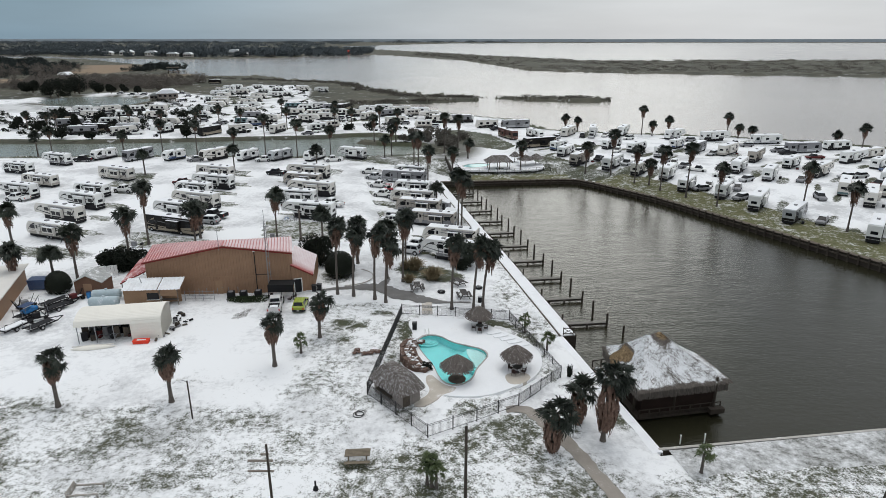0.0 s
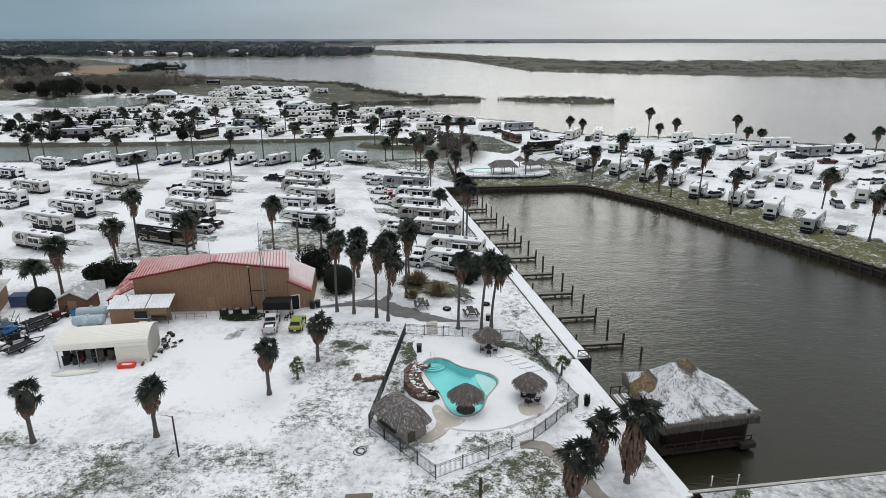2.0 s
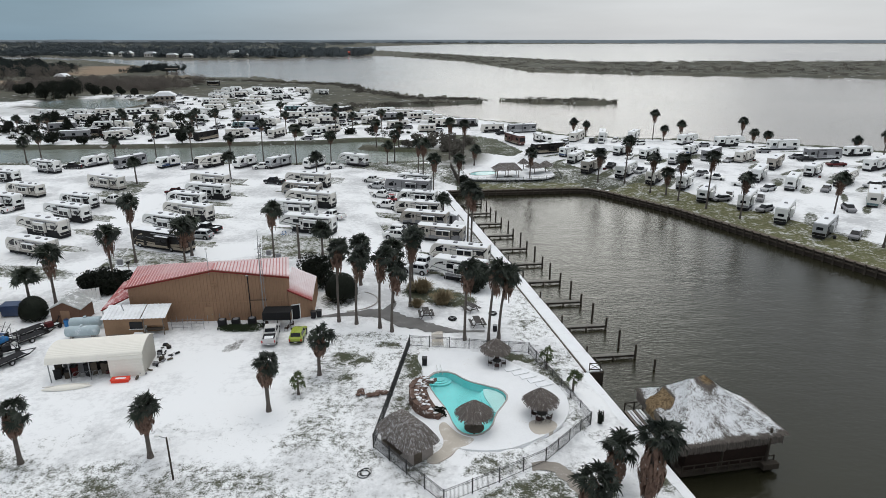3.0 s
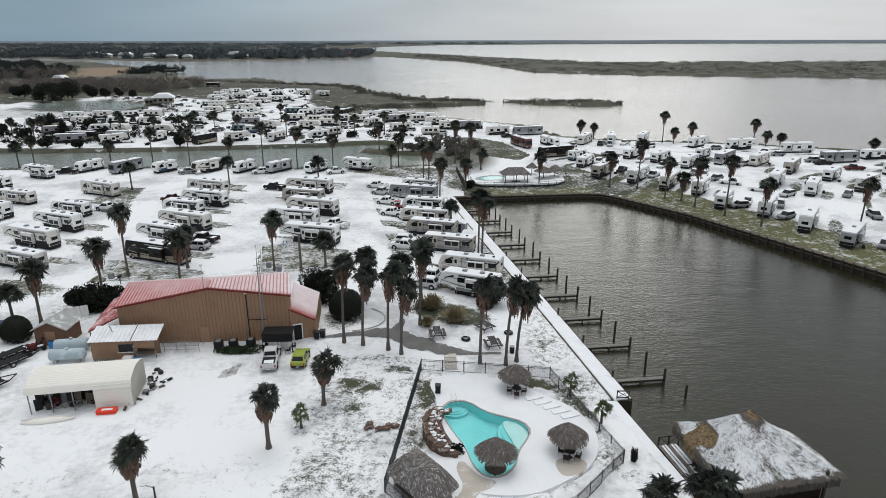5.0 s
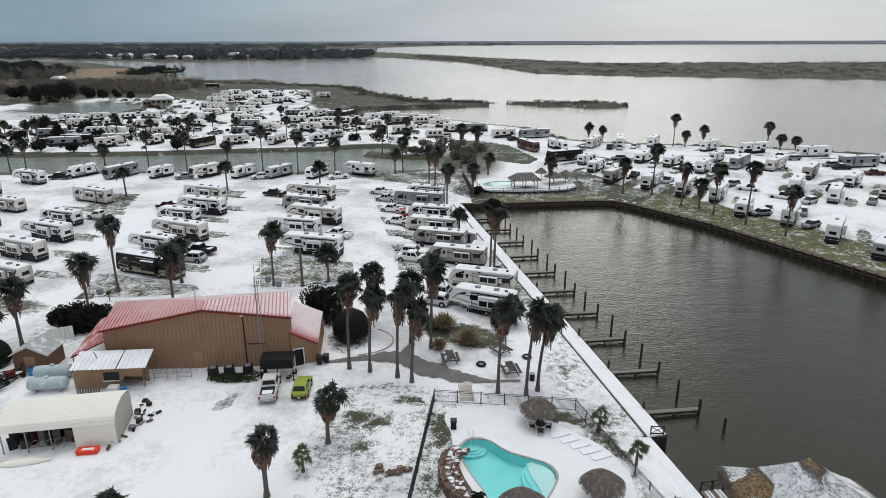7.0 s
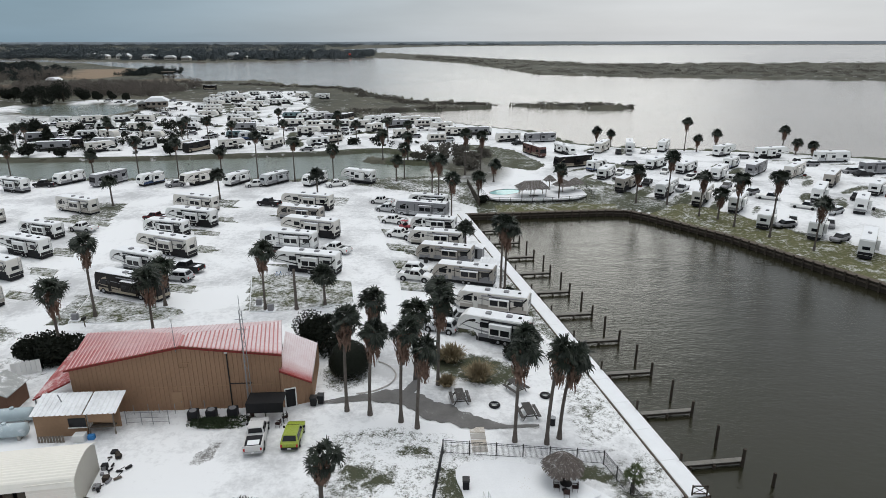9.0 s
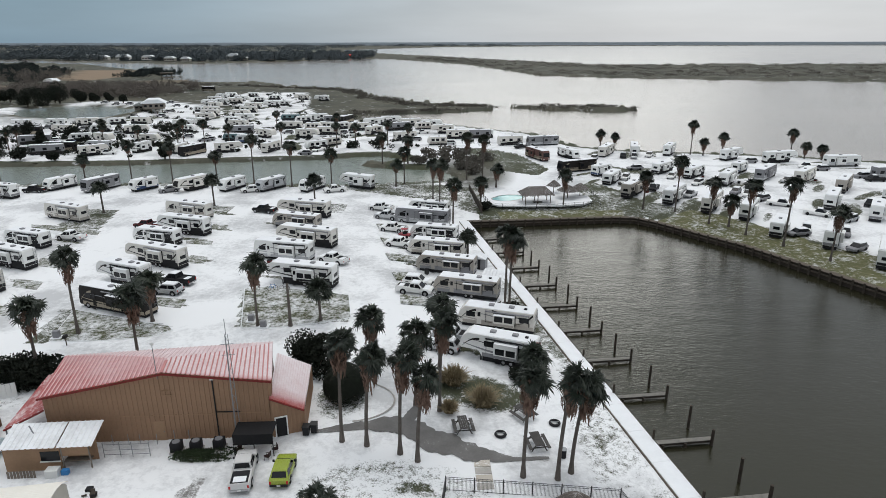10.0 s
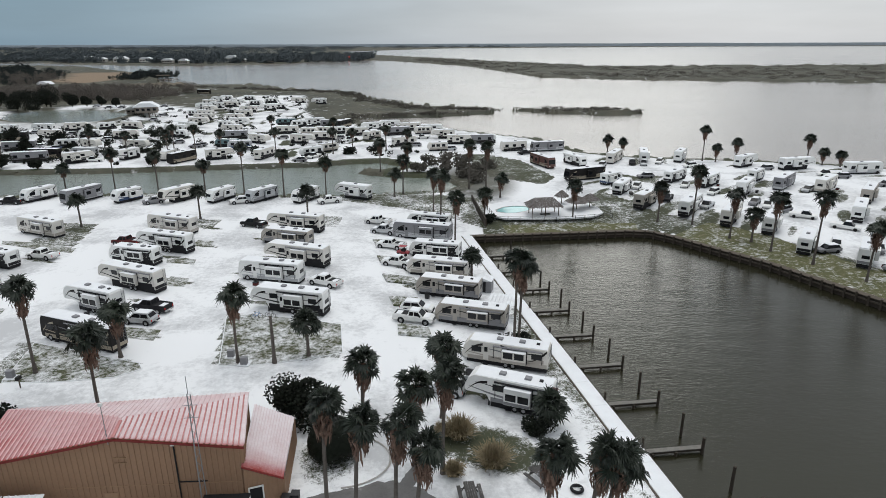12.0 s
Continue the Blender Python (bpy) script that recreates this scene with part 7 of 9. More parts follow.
def small_shed():
    ob = thing("garden_shed", "small wooden shed with a grey snowy gable roof", "shed", m=pose(-49.7, 86.2, 0, 0, 0, 2))
    for x0, x1, y0, y1 in ((0, 3.9, 0, 0.1), (3.8, 3.9, 0.1, 3.4), (0, 0.1, 0.1, 3.4), (0, 3.9, 3.3, 3.4)):
        part("wall", bx(x0, x1, y0, y1, 0, 2.3), M_shedwall, ob)
    for s in (0, 1):
        part("gable", pr([(0, 2.3), (3.9, 2.3), (1.95, 3.2)], 0.0 + 3.32 * s, 0.08 + 3.32 * s), M_shedwall, ob)
    for x0, z0, x1, z1 in ((-0.3, 2.15, 1.95, 3.25), (4.2, 2.15, 1.95, 3.25)):
        part("roof_slope", pr([(x0, z0), (x1, z1), (x1, z1 + 0.1), (x0, z0 + 0.1)], -0.25, 3.6), M_slate, ob)
    part("door", bx(1.3, 2.5, -0.04, 0.0, 0, 2.0), M_brown, ob)
    br = thing("barrel", "blue plastic barrel beside the shed", "barrel", m=pose(-47.5, 85.7, 0))
    part("body", tb((0, 0, 0), (0, 0, 0.95), 0.32, 0.32, 16), M_cooler, br)
    part("lid", tb((0, 0, 0.95), (0, 0, 1.0), 0.3, 0.28, 16), M_navy, br)
    for x, y, ln in ((-45.6, 82.0, 4.4), (-46.6, 84.7, 4.4)):
        tk = thing("gas_tank", "pale blue horizontal gas tank on saddles", "tank", "gas tanks", pose(x, y, 0, 0, 0, 8))
        bm = bmesh.new()
        prev = None
        for i in range(17):
            t = i / 16
            xx = ln * t
            r = 0.68 * min(1, math.sqrt(max(0.0, 1 - max(0, (0.5 - xx) / 0.5, (xx - ln + 0.5) / 0.5) ** 2)) + 0.02)
            cur = [bm.verts.new((xx, r * math.cos(a * math.tau / 18), 0.95 + r * math.sin(a * math.tau / 18))) for a in range(18)]
            if prev:
                for a in range(18):
                    bm.faces.new((prev[a], cur[a], cur[(a + 1) % 18], prev[(a + 1) % 18]))
            prev = cur
        part("vessel", bm, M_tank, tk, smooth=True)
        for sx in (0.9, ln - 0.9):
            part("saddle", bx(sx - 0.12, sx + 0.12, -0.55, 0.55, 0, 0.5), M_concrete, tk)
        part("valve_dome", tb((ln / 2, 0, 1.55), (ln / 2, 0, 1.8), 0.2), M_tank, tk)
    dp = thing("dumpster", "dark blue steel dumpster in the snow", "dumpster", m=pose(-56.8, 89.4, 0, 0, 0, 8))
    part("body", pr([(-1.4, 0.15), (1.4, 0.15), (1.5, 1.6), (-1.5, 1.6)], -0.9, 0.9), M_navy, dp)
    part("lid", bx(-1.55, 1.55, -0.95, 0.95, 1.6, 1.7, 0.03), M_navy, dp)
    dp2 = thing("dumpster", "dark blue steel dumpster in the snow", "dumpster", m=pose(-63.5, 89.4, 0, 0, 0, 8))
    part("body", pr([(-1.4, 0.15), (1.4, 0.15), (1.5, 1.6), (-1.5, 1.6)], -0.9, 0.9), M_navy, dp2)
    part("lid", bx(-1.55, 1.55, -0.95, 0.95, 1.6, 1.7, 0.03), M_navy, dp2)
    pv = thing("white_panel_fence", "short white vinyl fence panel", "fence", m=pose(-50.6, 94.0, 0, 0, 0, 25))
    for k in range(6):
        part("board", bx(k * 0.5, k * 0.5 + 0.46, 0, 0.06, 0, 1.7), M_white, pv)
    wb = thing("workshop", "brown workshop with a pale tan roof", "building", m=pose(-54.2, 74.6, 0, 0, 0, 110))
    part("wall", bx(0, 18, 0, 0.15, 0, 3.0), M_brown, wb)
    part("wall", bx(0, 0.15, 0.15, 10, 0, 3.0), M_brown, wb)
    part("wall", bx(17.85, 18, 0.15, 10, 0, 3.0), M_brown, wb)
    part("roof", prism(bmesh.new(), [(-0.4, 2.95), (18.4, 2.95), (18.4, 3.1), (-0.4, 3.1)], -0.6, 10.2), M_cream, wb)


M_shedwall = mat("red_brown_boards", (0.17, 0.095, 0.065), 0.8, vary=0.2, scale=0.8, fine=6, relief=0.2)
M_slate = mat("grey_shingle", (0.36, 0.37, 0.36), 0.8, vary=0.15, dirt=SNOW, dirt_at=0.58)
small_shed()


def boat_trailer(x, y, turn, blue=False, snowy=False):
    ob = thing("boat_trailer", "dark empty boat trailer dusted with snow" if not blue else "trailer loaded with a blue machine", "trailer", "trailers by the workshop", pose(x, y, 0, 0, 0, turn))
    for s in (-0.8, 0.8):
        part("frame_rail", bx(-2.2, 1.6, s - 0.06, s + 0.06, 0.45, 0.6), M_chassis, ob)
        w = part("tyre", tb((-0.6, s * 1.12 - 0.1, 0.33), (-0.6, s * 1.12 + 0.1, 0.33), 0.33, 0.33, 16), M_tyre, ob)
        part("rim", tb((-0.6, s * 1.12 - 0.11, 0.33), (-0.6, s * 1.12 + 0.11, 0.33), 0.18, 0.18, 12), M_rim, w)
        part("guide_post", tb((-2.0, s, 0.5), (-2.0, s, 1.5), 0.04), M_steel, ob)
        part("drawbar", tb((1.6, s, 0.52), (2.9, 0, 0.5), 0.06, n=6), M_chassis, ob)
    for k in range(4):
        part("cross_member", bx(-2.0 + k * 1.1, -1.9 + k * 1.1, -0.8, 0.8, 0.48, 0.58), M_chassis, ob)
    part("bed", bx(-1.9, 1.2, -0.6, 0.6, 0.6, 0.66), M_snow if snowy else M_chassis, ob)
    if blue:
        part("cowl", bx(-1.2, 0.8, -0.5, 0.5, 0.66, 1.2, 0.15), M_cooler, ob)
        part("canopy", bx(-1.4, 0.4, -0.6, 0.6, 1.75, 1.82, 0.02), M_navy, ob)
        for sx in (-1.2, 0.2):
            for sy in (-0.5, 0.5):
                part("strut", tb((sx, sy, 0.7), (sx, sy, 1.76), 0.025, n=6), M_steel, ob)


boat_trailer(-51.6, 75.4, 70, snowy=True)
boat_trailer(-48.4, 75.9, 65)
boat_trailer(-52.2, 79.6, 75, True)
boat_trailer(-49.6, 81.8, 60)
boat_trailer(-51.0, 83.6, 60)


def machine(x, y, turn, seed, label):
    """Rusting farm or boat gear: frame, motor, wheels and bent arms."""
    rnd = random.Random(seed)
    ob = thing("old_machine", label, "machine", "scrap machinery", pose(x, y, 0, 0, 0, turn))
    part("frame", bx(-1.3, 1.3, -0.3, 0.3, 0.35, 0.45, 0.02), M_chassis, ob)
    part("motor", bx(-0.6, 0.3, -0.35, 0.35, 0.55, 1.1 + rnd.uniform(0, 0.3), 0.08), (M_chassis, M_maroon, M_grey)[seed % 3], ob)
    for sx in (-0.9, 0.9):
        for sy in (-0.55, 0.55):
            part("tyre", tb((sx, sy - 0.12, 0.27), (sx, sy + 0.12, 0.27), 0.27, 0.27, 12), M_tyre, ob)
    for k in range(9):
        a = Vector((rnd.uniform(-1.2, 1.2), rnd.uniform(-0.5, 0.5), 0.5))
        part("arm", tb(a, a + Vector((rnd.uniform(-0.9, 0.9), rnd.uniform(-0.6, 0.6), rnd.uniform(0.5, 1.3))), 0.05, 0.04, 5), M_chassis, ob)
    part("snow", bx(0.4, 1.1, -0.3, 0.3, 0.55, 0.6, 0.02), M_snow, ob)


for k, (x, y, a) in enumerate(((-50.3, 78.0, 40), (-49.0, 84.6, 65), (-54.4, 82.0, 50))):
    machine(x, y, a, k + 3, "dark rusting machine standing in the snow")


# things along the hall's front
for x, y in ((-26.4, 85.6), (-24.6, 85.8), (-22.5, 86.1)):
    ob = thing("condenser_unit", "dark boxed air conditioner unit on a pad", "air conditioner", "condenser units", pose(x, y, 0, 0, 0, 4))
    part("cabinet", bx(-0.5, 0.5, -0.45, 0.45, 0.08, 1.05, 0.05), M_chassis, ob)
    part("pad", bx(-0.6, 0.6, -0.55, 0.55, 0, 0.08), M_concrete, ob)
    part("fan_grille", tb((0, 0, 1.05), (0, 0, 1.09), 0.36, 0.36, 18), M_grey, ob)
shrub(-23.4, 84.5, 3.5, 1.15, 0.65, "low dark green groundcover bed in front of the hall", 2200, 0.12, M_bed)
ob = thing("canopy_shelter", "black fabric canopy on posts at the hall door", "canopy", m=pose(-20.6, 84.7, 0, 0, 0, 3))
part("cover", pr([(0, 2.35), (3.7, 2.35), (3.7, 2.45), (0, 2.45)], -0.1, 2.0), M_cloth, ob)
part("valance", bx(0, 3.7, -0.12, -0.06, 1.35, 2.4), M_cloth, ob)
for x in (0.05, 1.9, 3.65):
    part("post", tb((x, -0.08, 0), (x, -0.08, 2.35), 0.05), M_chassis, ob)
for k, (x, y) in enumerate(((-19.9, 84.0), (-18.6, 84.1), (-17.4, 84.3), (-17.0, 85.4), (-20.4, 85.2))):
    chair(x, y, 0, 40 * k)
for x, y in ((-14.6, 88.2), (-13.9, 88.6)):
    ob = thing("wheelie_bin", "dark wheeled bin beside the annex", "bin", "bins by the annex", pose(x, y, 0))
    part("body", pr([(-0.28, 0.1), (0.28, 0.1), (0.33, 1.0), (-0.33, 1.0)], -0.33, 0.33), M_chassis, ob)
    part("lid", bx(-0.36, 0.36, -0.37, 0.37, 1.0, 1.08, 0.02), M_fence, ob)
ob = thing("radio_mast", "slender grey lattice mast beside the hall", "mast", m=pose(-20.9, 86.9, 0))
legs = [(0.30 * math.cos(a), 0.30 * math.sin(a)) for a in (0.5, 2.6, 4.7)]
for x, y in legs:
    part("leg", tb((x, y, 0), (x * 0.5, y * 0.5, 11.6), 0.04, 0.035, 5), M_steel, ob)
for k in range(22):
    z = 0.4 + k * 0.5
    s = 1 - 0.5 * z / 11.6
    a, b = legs[k % 3], legs[(k + 1) % 3]
    part("brace", tb((a[0] * s, a[1] * s, z), (b[0] * s, b[1] * s, z + 0.5), 0.022, n=4), M_steel, ob)
part("antenna", tb((0, 0, 11.6), (0, 0, 13.2), 0.03, n=4), M_steel, ob)
for z in (9.5, 10.6):
    part("cross_bar", tb((-0.6, 0, z), (0.6, 0, z + 0.1), 0.03, n=4), M_steel, ob)
ob = thing("antenna_pole", "thin grey antenna pole at the hall gable", "antenna", m=pose(-28.0, 87.2, 6.9))
part("shaft", tb((0, 0, 0), (0, 0, 3.6), 0.05, 0.03, 6), M_steel, ob)
part("head", bx(-0.15, 0.15, -0.1, 0.1, 3.5, 3.75, 0.03), M_lamp, ob)


# ---- picnic ground, poles, small things ----
def picnic_table(x, y, turn, m=None, label="dark wooden picnic table with benches in the snow"):
    mt = m or M_picnic
    ob = thing("picnic_table", label, "picnic table", "picnic tables", pose(x, y, land_z(x, y), 0, 0, turn) @ Matrix.Scale(1.2, 4))
    for k in range(5):
        part("top_board", bx(-0.95, 0.95, -0.38 + k * 0.16, -0.24 + k * 0.16, 0.72, 0.77), mt, ob)
    for s in (-0.75, 0.75):
        part("seat_board", bx(-0.95, 0.95, s - 0.14, s + 0.14, 0.42, 0.47), mt, ob)
        part("brace", bx(s * 0.9 - 0.05, s * 0.9 + 0.05, -0.8, 0.8, 0.36, 0.42), mt, ob)
        for t in (-1, 1):
            part("leg", tb((s * 0.9, t * 0.65, 0), (s * 0.9, t * 0.25, 0.72), 0.05, n=4), mt, ob)


picnic_table(1.0, 89.3, 98)
picnic_table(8.1, 86.9, 100)
picnic_table(7.4, 91.9, 125)
M_tan = mat("tan_wood", (0.19, 0.16, 0.12), 0.85, vary=0.3, scale=1.5, fine=9, relief=0.3, dirt=(0.5, 0.51, 0.52), dirt_at=0.66)
picnic_table(-2.8, 48.2, 4, M_tan, "weathered wooden picnic table on the lawn")
for x, y in ((4.7, 88.5), (10.5, 90.8)):
    ob = thing("fire_ring", "low dark steel fire ring on the snow", "fire pit", "fire rings", pose(x, y, land_z(x, y)))
    bm = bmesh.new()
    hoop(bm, (0, 0, 0.16), 0.48, 0.15)
    part("ring", bm, M_chassis, ob)
    part("grate", bx(-0.4, 0.4, -0.05, 0.05, 0.28, 0.31), M_steel, ob)
ob = thing("waste_drum", "dark waste drum by the palms", "drum", m=pose(10.4, 85.4, land_z(10.4, 85.4)))
part("body", tb((0, 0, 0), (0, 0, 0.85), 0.3, 0.3, 14), M_chassis, ob)
part("rim", tb((0, 0, 0.85), (0, 0, 0.9), 0.33, 0.33, 14), M_steel, ob)


def pole(x, y, h, r, label, arms=(), tilt=0.0, lamp=False):
    ob = thing("utility_pole", label, "pole", m=pose(x, y, land_z(x, y), tilt, 0, 0))
    part("shaft", tb((0, 0, -0.4), (0, 0, h), r, r * 0.8, 8), M_post, ob)
    for z, w in arms:
        part("crossarm", bx(-w, w * 0.25, -0.06, 0.06, z, z + 0.14), M_woodlight, ob)
    if lamp:
        part("arm", tb((0, 0, h - 0.1), (-0.7, 0, h + 0.15), 0.04), M_steel, ob)
        part("lamp_head", bx(-1.0, -0.6, -0.12, 0.12, h + 0.08, h + 0.2, 0.03), M_lamp, ob)
    return ob


pole(-20.4, 54.8, 4.4, 0.09, "thin dark lamp post on the lawn", lamp=True)
pole(-9.0, 42.2, 6.2, 0.12, "wooden pole with short snowy crossarms", ((3.6, 1.7), (4.6, 1.6), (5.2, 0.5)))
pole(6.8, 42.2, 8.0, 0.14, "plain dark wooden pole", ())
pole(42.5, 44.0, 4.6, 0.10, "leaning dark pole on the south bank", (), 6)
for x, y in ((28.15, 52.2), (30.6, 52.4)):
    ob = thing("marker_post", "short white marker post at the water's edge", "post", "marker posts", pose(x, y, -1.1))
    part("pipe", tb((0, 0, 0), (0, 0, 1.0), 0.06), M_white, ob)
    part("cap", tb((0, 0, 1.0), (0, 0, 1.06), 0.075), M_snow, ob)
ob = thing("wooden_frame", "open weathered wooden frame lying in the snow", "frame", m=pose(-26.4, 43.2, 0, 0, 0, 6))
for y in (0, 1.3):
    part("board", bx(0, 2.5, y - 0.06, y + 0.06, 0.28, 0.42, 0.01), M_plank, ob)
    part("post", bx(2.3, 2.42, y - 0.05, y + 0.05, -0.05, 0.3), M_plank, ob)
part("end_board", bx(-0.08, 0.0, -0.15, 1.45, -0.05, 0.75, 0.01), M_plank, ob)
ob = thing("well_cap", "small dark standpipe in the snow", "standpipe", m=pose(-5.9, 44.4, 0))
part("pipe", tb((0, 0, 0), (0, 0, 0.9), 0.08), M_chassis, ob)
part("cap", tb((0, 0, 0.0), (0, 0, 0.3), 0.25, 0.18), M_chassis, ob)
ob = thing("railing", "dark X-braced railing at the pier head", "railing", m=pose(20.9, 75.3, land_z(20.9, 75.3) + 0.1))
for x in (0, 1.3):
    part("post", bx(x, x + 0.1, 0, 0.1, 0, 1.1), M_post, ob)
for z in (0.15, 0.95):
    part("rail", bx(0, 1.4, 0.01, 0.09, z, z + 0.1), M_post, ob)
for a, b in ((0.2, 0.95), (0.95, 0.2)):
    part("brace", tb((0.05, 0.05, a), (1.35, 0.05, b), 0.04, n=4), M_post, ob)

for k in range(4):
    ob = thing("paving_slab", "pale square paving slab before the pool gate", "paving slab", "slabs at the gate", pose(2.6 + 0.04 * k, 84.0 - 1.05 * k, land_z(2.6, 84.0 - 1.05 * k), 0, 0, 3))
    part("slab", bx(-0.75, 0.75, -0.45, 0.45, -0.05, 0.07, 0.02), M_sand if k % 2 == 0 else M_concrete, ob)


# ---- motor vehicles ----
def wheels(ob, xs, r, y, dual=False):
    for x in xs:
        for s in (-1, 1):
            w = part("tyre", tb((x, s * y - 0.11, r), (x, s * y + 0.11, r), r, r, 16), M_tyre, ob)
            part("rim", tb((x, s * y - 0.12, r), (x, s * y + 0.12, r), r * 0.6, r * 0.6, 12), M_rim, w)


def loft(sections):
    """A body from cross-sections along x: x, half width low, half width high, z low, z mid, z high."""
    bm, rings = bmesh.new(), []
    for x, wl, wh, z0, z1, z2 in sections:
        rings.append([bm.verts.new(c) for c in ((x, -wl * 0.93, z0), (x, -wl, z0 + 0.15), (x, -wl, z1), (x, -wh, z2), (x, wh, z2), (x, wl, z1), (x, wl, z0 + 0.15), (x, wl * 0.93, z0))])
    for a, b in zip(rings, rings[1:]):
        for i in range(8):
            bm.faces.new((a[i], a[(i + 1) % 8], b[(i + 1) % 8], b[i]))
    bm.faces.new(rings[0])
    bm.faces.new(rings[-1][::-1])
    bmesh.ops.recalc_face_normals(bm, faces=bm.faces)
    return bm


def car(kind, paint, name, label, snow=False, group="parked cars"):
    """Front towards -x: painted body and cab, with panes let into the cab."""
    ob = thing(name, label, "car" if kind != "pickup" else "pickup truck", group)
    L = {"hatch": 4.1, "suv": 4.8, "pickup": 5.8}[kind]
    W, r = {"hatch": 0.87, "suv": 0.96, "pickup": 1.0}[kind], {"hatch": 0.32, "suv": 0.38, "pickup": 0.41}[kind]
    h = L / 2
    low, belt, hood = {"hatch": (0.24, 0.92, 0.86), "suv": (0.34, 1.10, 1.05), "pickup": (0.42, 1.18, 1.14)}[kind]
    top = {"hatch": 1.5, "suv": 1.78, "pickup": 1.92}[kind]
    nose = hood - 0.14
    b = [(-h, W * 0.86, W * 0.78, low + 0.14, nose - 0.18, nose - 0.1), (-h + 0.12, W * 0.96, W * 0.88, low + 0.05, nose - 0.05, nose), (-h + 0.45, W, W * 0.9, low, hood - 0.1, hood - 0.02), (-h + 1.35, W, W * 0.92, low, belt - 0.08, hood + 0.03)]
    if kind == "pickup":
        b += [(0.62, W, W * 0.97, low, belt - 0.05, belt), (h - 0.08, W, W * 0.97, low + 0.05, belt - 0.05, belt), (h, W * 0.98, W * 0.95, low + 0.12, belt - 0.08, belt - 0.04)]
    else:
        b += [(h - 0.7, W, W * 0.95, low, belt - 0.02, belt + 0.02), (h - 0.1, W * 0.98, W * 0.9, low + 0.06, belt - 0.05, belt), (h, W * 0.92, W * 0.84, low + 0.14, belt - 0.16, belt - 0.08)]
    part("body", loft(b), paint, ob)
    f0, f1 = -h + (1.3 if kind != "hatch" else 1.05), -h + (2.05 if kind != "hatch" else 1.85)
    r1, r0 = (0.5, 0.68) if kind == "pickup" else (h - 0.62, h - 0.12)
    wl, wh, z0, z1 = W * 0.94, W * 0.76, belt - 0.06, top
    cab = [(f0, wl, wl * 0.97, z0 - 0.1, z0, z0 + 0.02), (f1, wl, wh, z0 - 0.1, z0, z1 - 0.04), ((f1 + r1) / 2, wl, wh, z0 - 0.1, z0, z1), (r1, wl, wh, z0 - 0.1, z0, z1 - 0.03), (r0, wl, wl * 0.97, z0 - 0.1, z0, z0 + (0.12 if kind == "pickup" else 0.06))]
    part("cab", loft(cab), paint, ob)

    def pane(name2, quad, out):
        bm = bmesh.new()
        out = Vector(out) * 0.018
        c = [bm.verts.new(Vector(p) + out) for p in quad] + [bm.verts.new(Vector(p) - out) for p in quad]
        for f in ((0, 1, 2, 3), (7, 6, 5, 4), (0, 4, 5, 1), (1, 5, 6, 2), (2, 6, 7, 3), (3, 7, 4, 0)):
            bm.faces.new([c[i] for i in f])
        bmesh.ops.recalc_face_normals(bm, faces=bm.faces)
        part(name2, bm, M_glass, ob)

    def on(x, t, s):
        return (x, s * (wl + (wh - wl) * t), z0 + (z1 - 0.03 - z0) * t)

    def slope(xa, xb, t):
        return xa + (xb - xa) * t
    pane("windscreen", [(slope(f0, f1, 0.1), -wl * 0.86, z0 + 0.10 * (z1 - z0)), (slope(f0, f1, 0.1), wl * 0.86, z0 + 0.10 * (z1 - z0)), (slope(f0, f1, 0.9), wh * 0.9, z0 + 0.88 * (z1 - z0)), (slope(f0, f1, 0.9), -wh * 0.9, z0 + 0.88 * (z1 - z0))], (-0.7, 0, 0.7))
    pane("rear_window", [(slope(r0, r1, 0.2), -wl * 0.8, z0 + 0.25 * (z1 - z0)), (slope(r0, r1, 0.2), wl * 0.8, z0 + 0.25 * (z1 - z0)), (slope(r0, r1, 0.9), wh * 0.86, z0 + 0.86 * (z1 - z0)), (slope(r0, r1, 0.9), -wh * 0.86, z0 + 0.86 * (z1 - z0))], (0.9, 0, 0.4))
    mid = (f1 + r1) / 2
    for s in (-1, 1):
        for xa, xb, xc, xd in ((f0 + 0.35, mid - 0.05, mid - 0.05, f1 + 0.06), (mid + 0.05, r1 + (0.0 if kind == "pickup" else 0.15), r1 - 0.06, mid + 0.05)):
            pane("side_window", [on(xa, 0.14, s), on(xb, 0.14, s), on(xc, 0.84, s), on(xd, 0.84, s)], (0, s * 0.95, 0.3))
        part("headlight", bx(-h - 0.01, -h + 0.2, s * W * 0.68 - 0.16, s * W * 0.68 + 0.16, nose - 0.28, nose - 0.1, 0.03), M_lamp, ob)
        part("taillight", bx(h - 0.08, h + 0.02, s * W * 0.84 - 0.09, s * W * 0.84 + 0.09, belt - 0.42, belt - 0.1, 0.02), M_light, ob)
        part("mirror", bx(f0 + 0.4, f0 + 0.55, s * (W + 0.1) - 0.1, s * (W + 0.1) + 0.1, belt, belt + 0.2, 0.03), M_chassis, ob)
        for x in (-h + 0.98, h - (1.25 if kind == "pickup" else 0.88)):
            part("wheel_arch", tb((x, s * (W - 0.03), r + 0.03), (x, s * (W + 0.012), r + 0.03), r + 0.1, r + 0.1, 16), M_chassis, ob)
    part("grille", bx(-h - 0.015, -h + 0.06, -W * 0.42, W * 0.42, nose - 0.34, nose - 0.12, 0.02), M_chassis, ob)
    part("bumper", bx(h - 0.04, h + 0.08, -W * 0.92, W * 0.92, low + 0.05, low + 0.25, 0.03), M_chassis if kind != "pickup" else M_rim, ob)
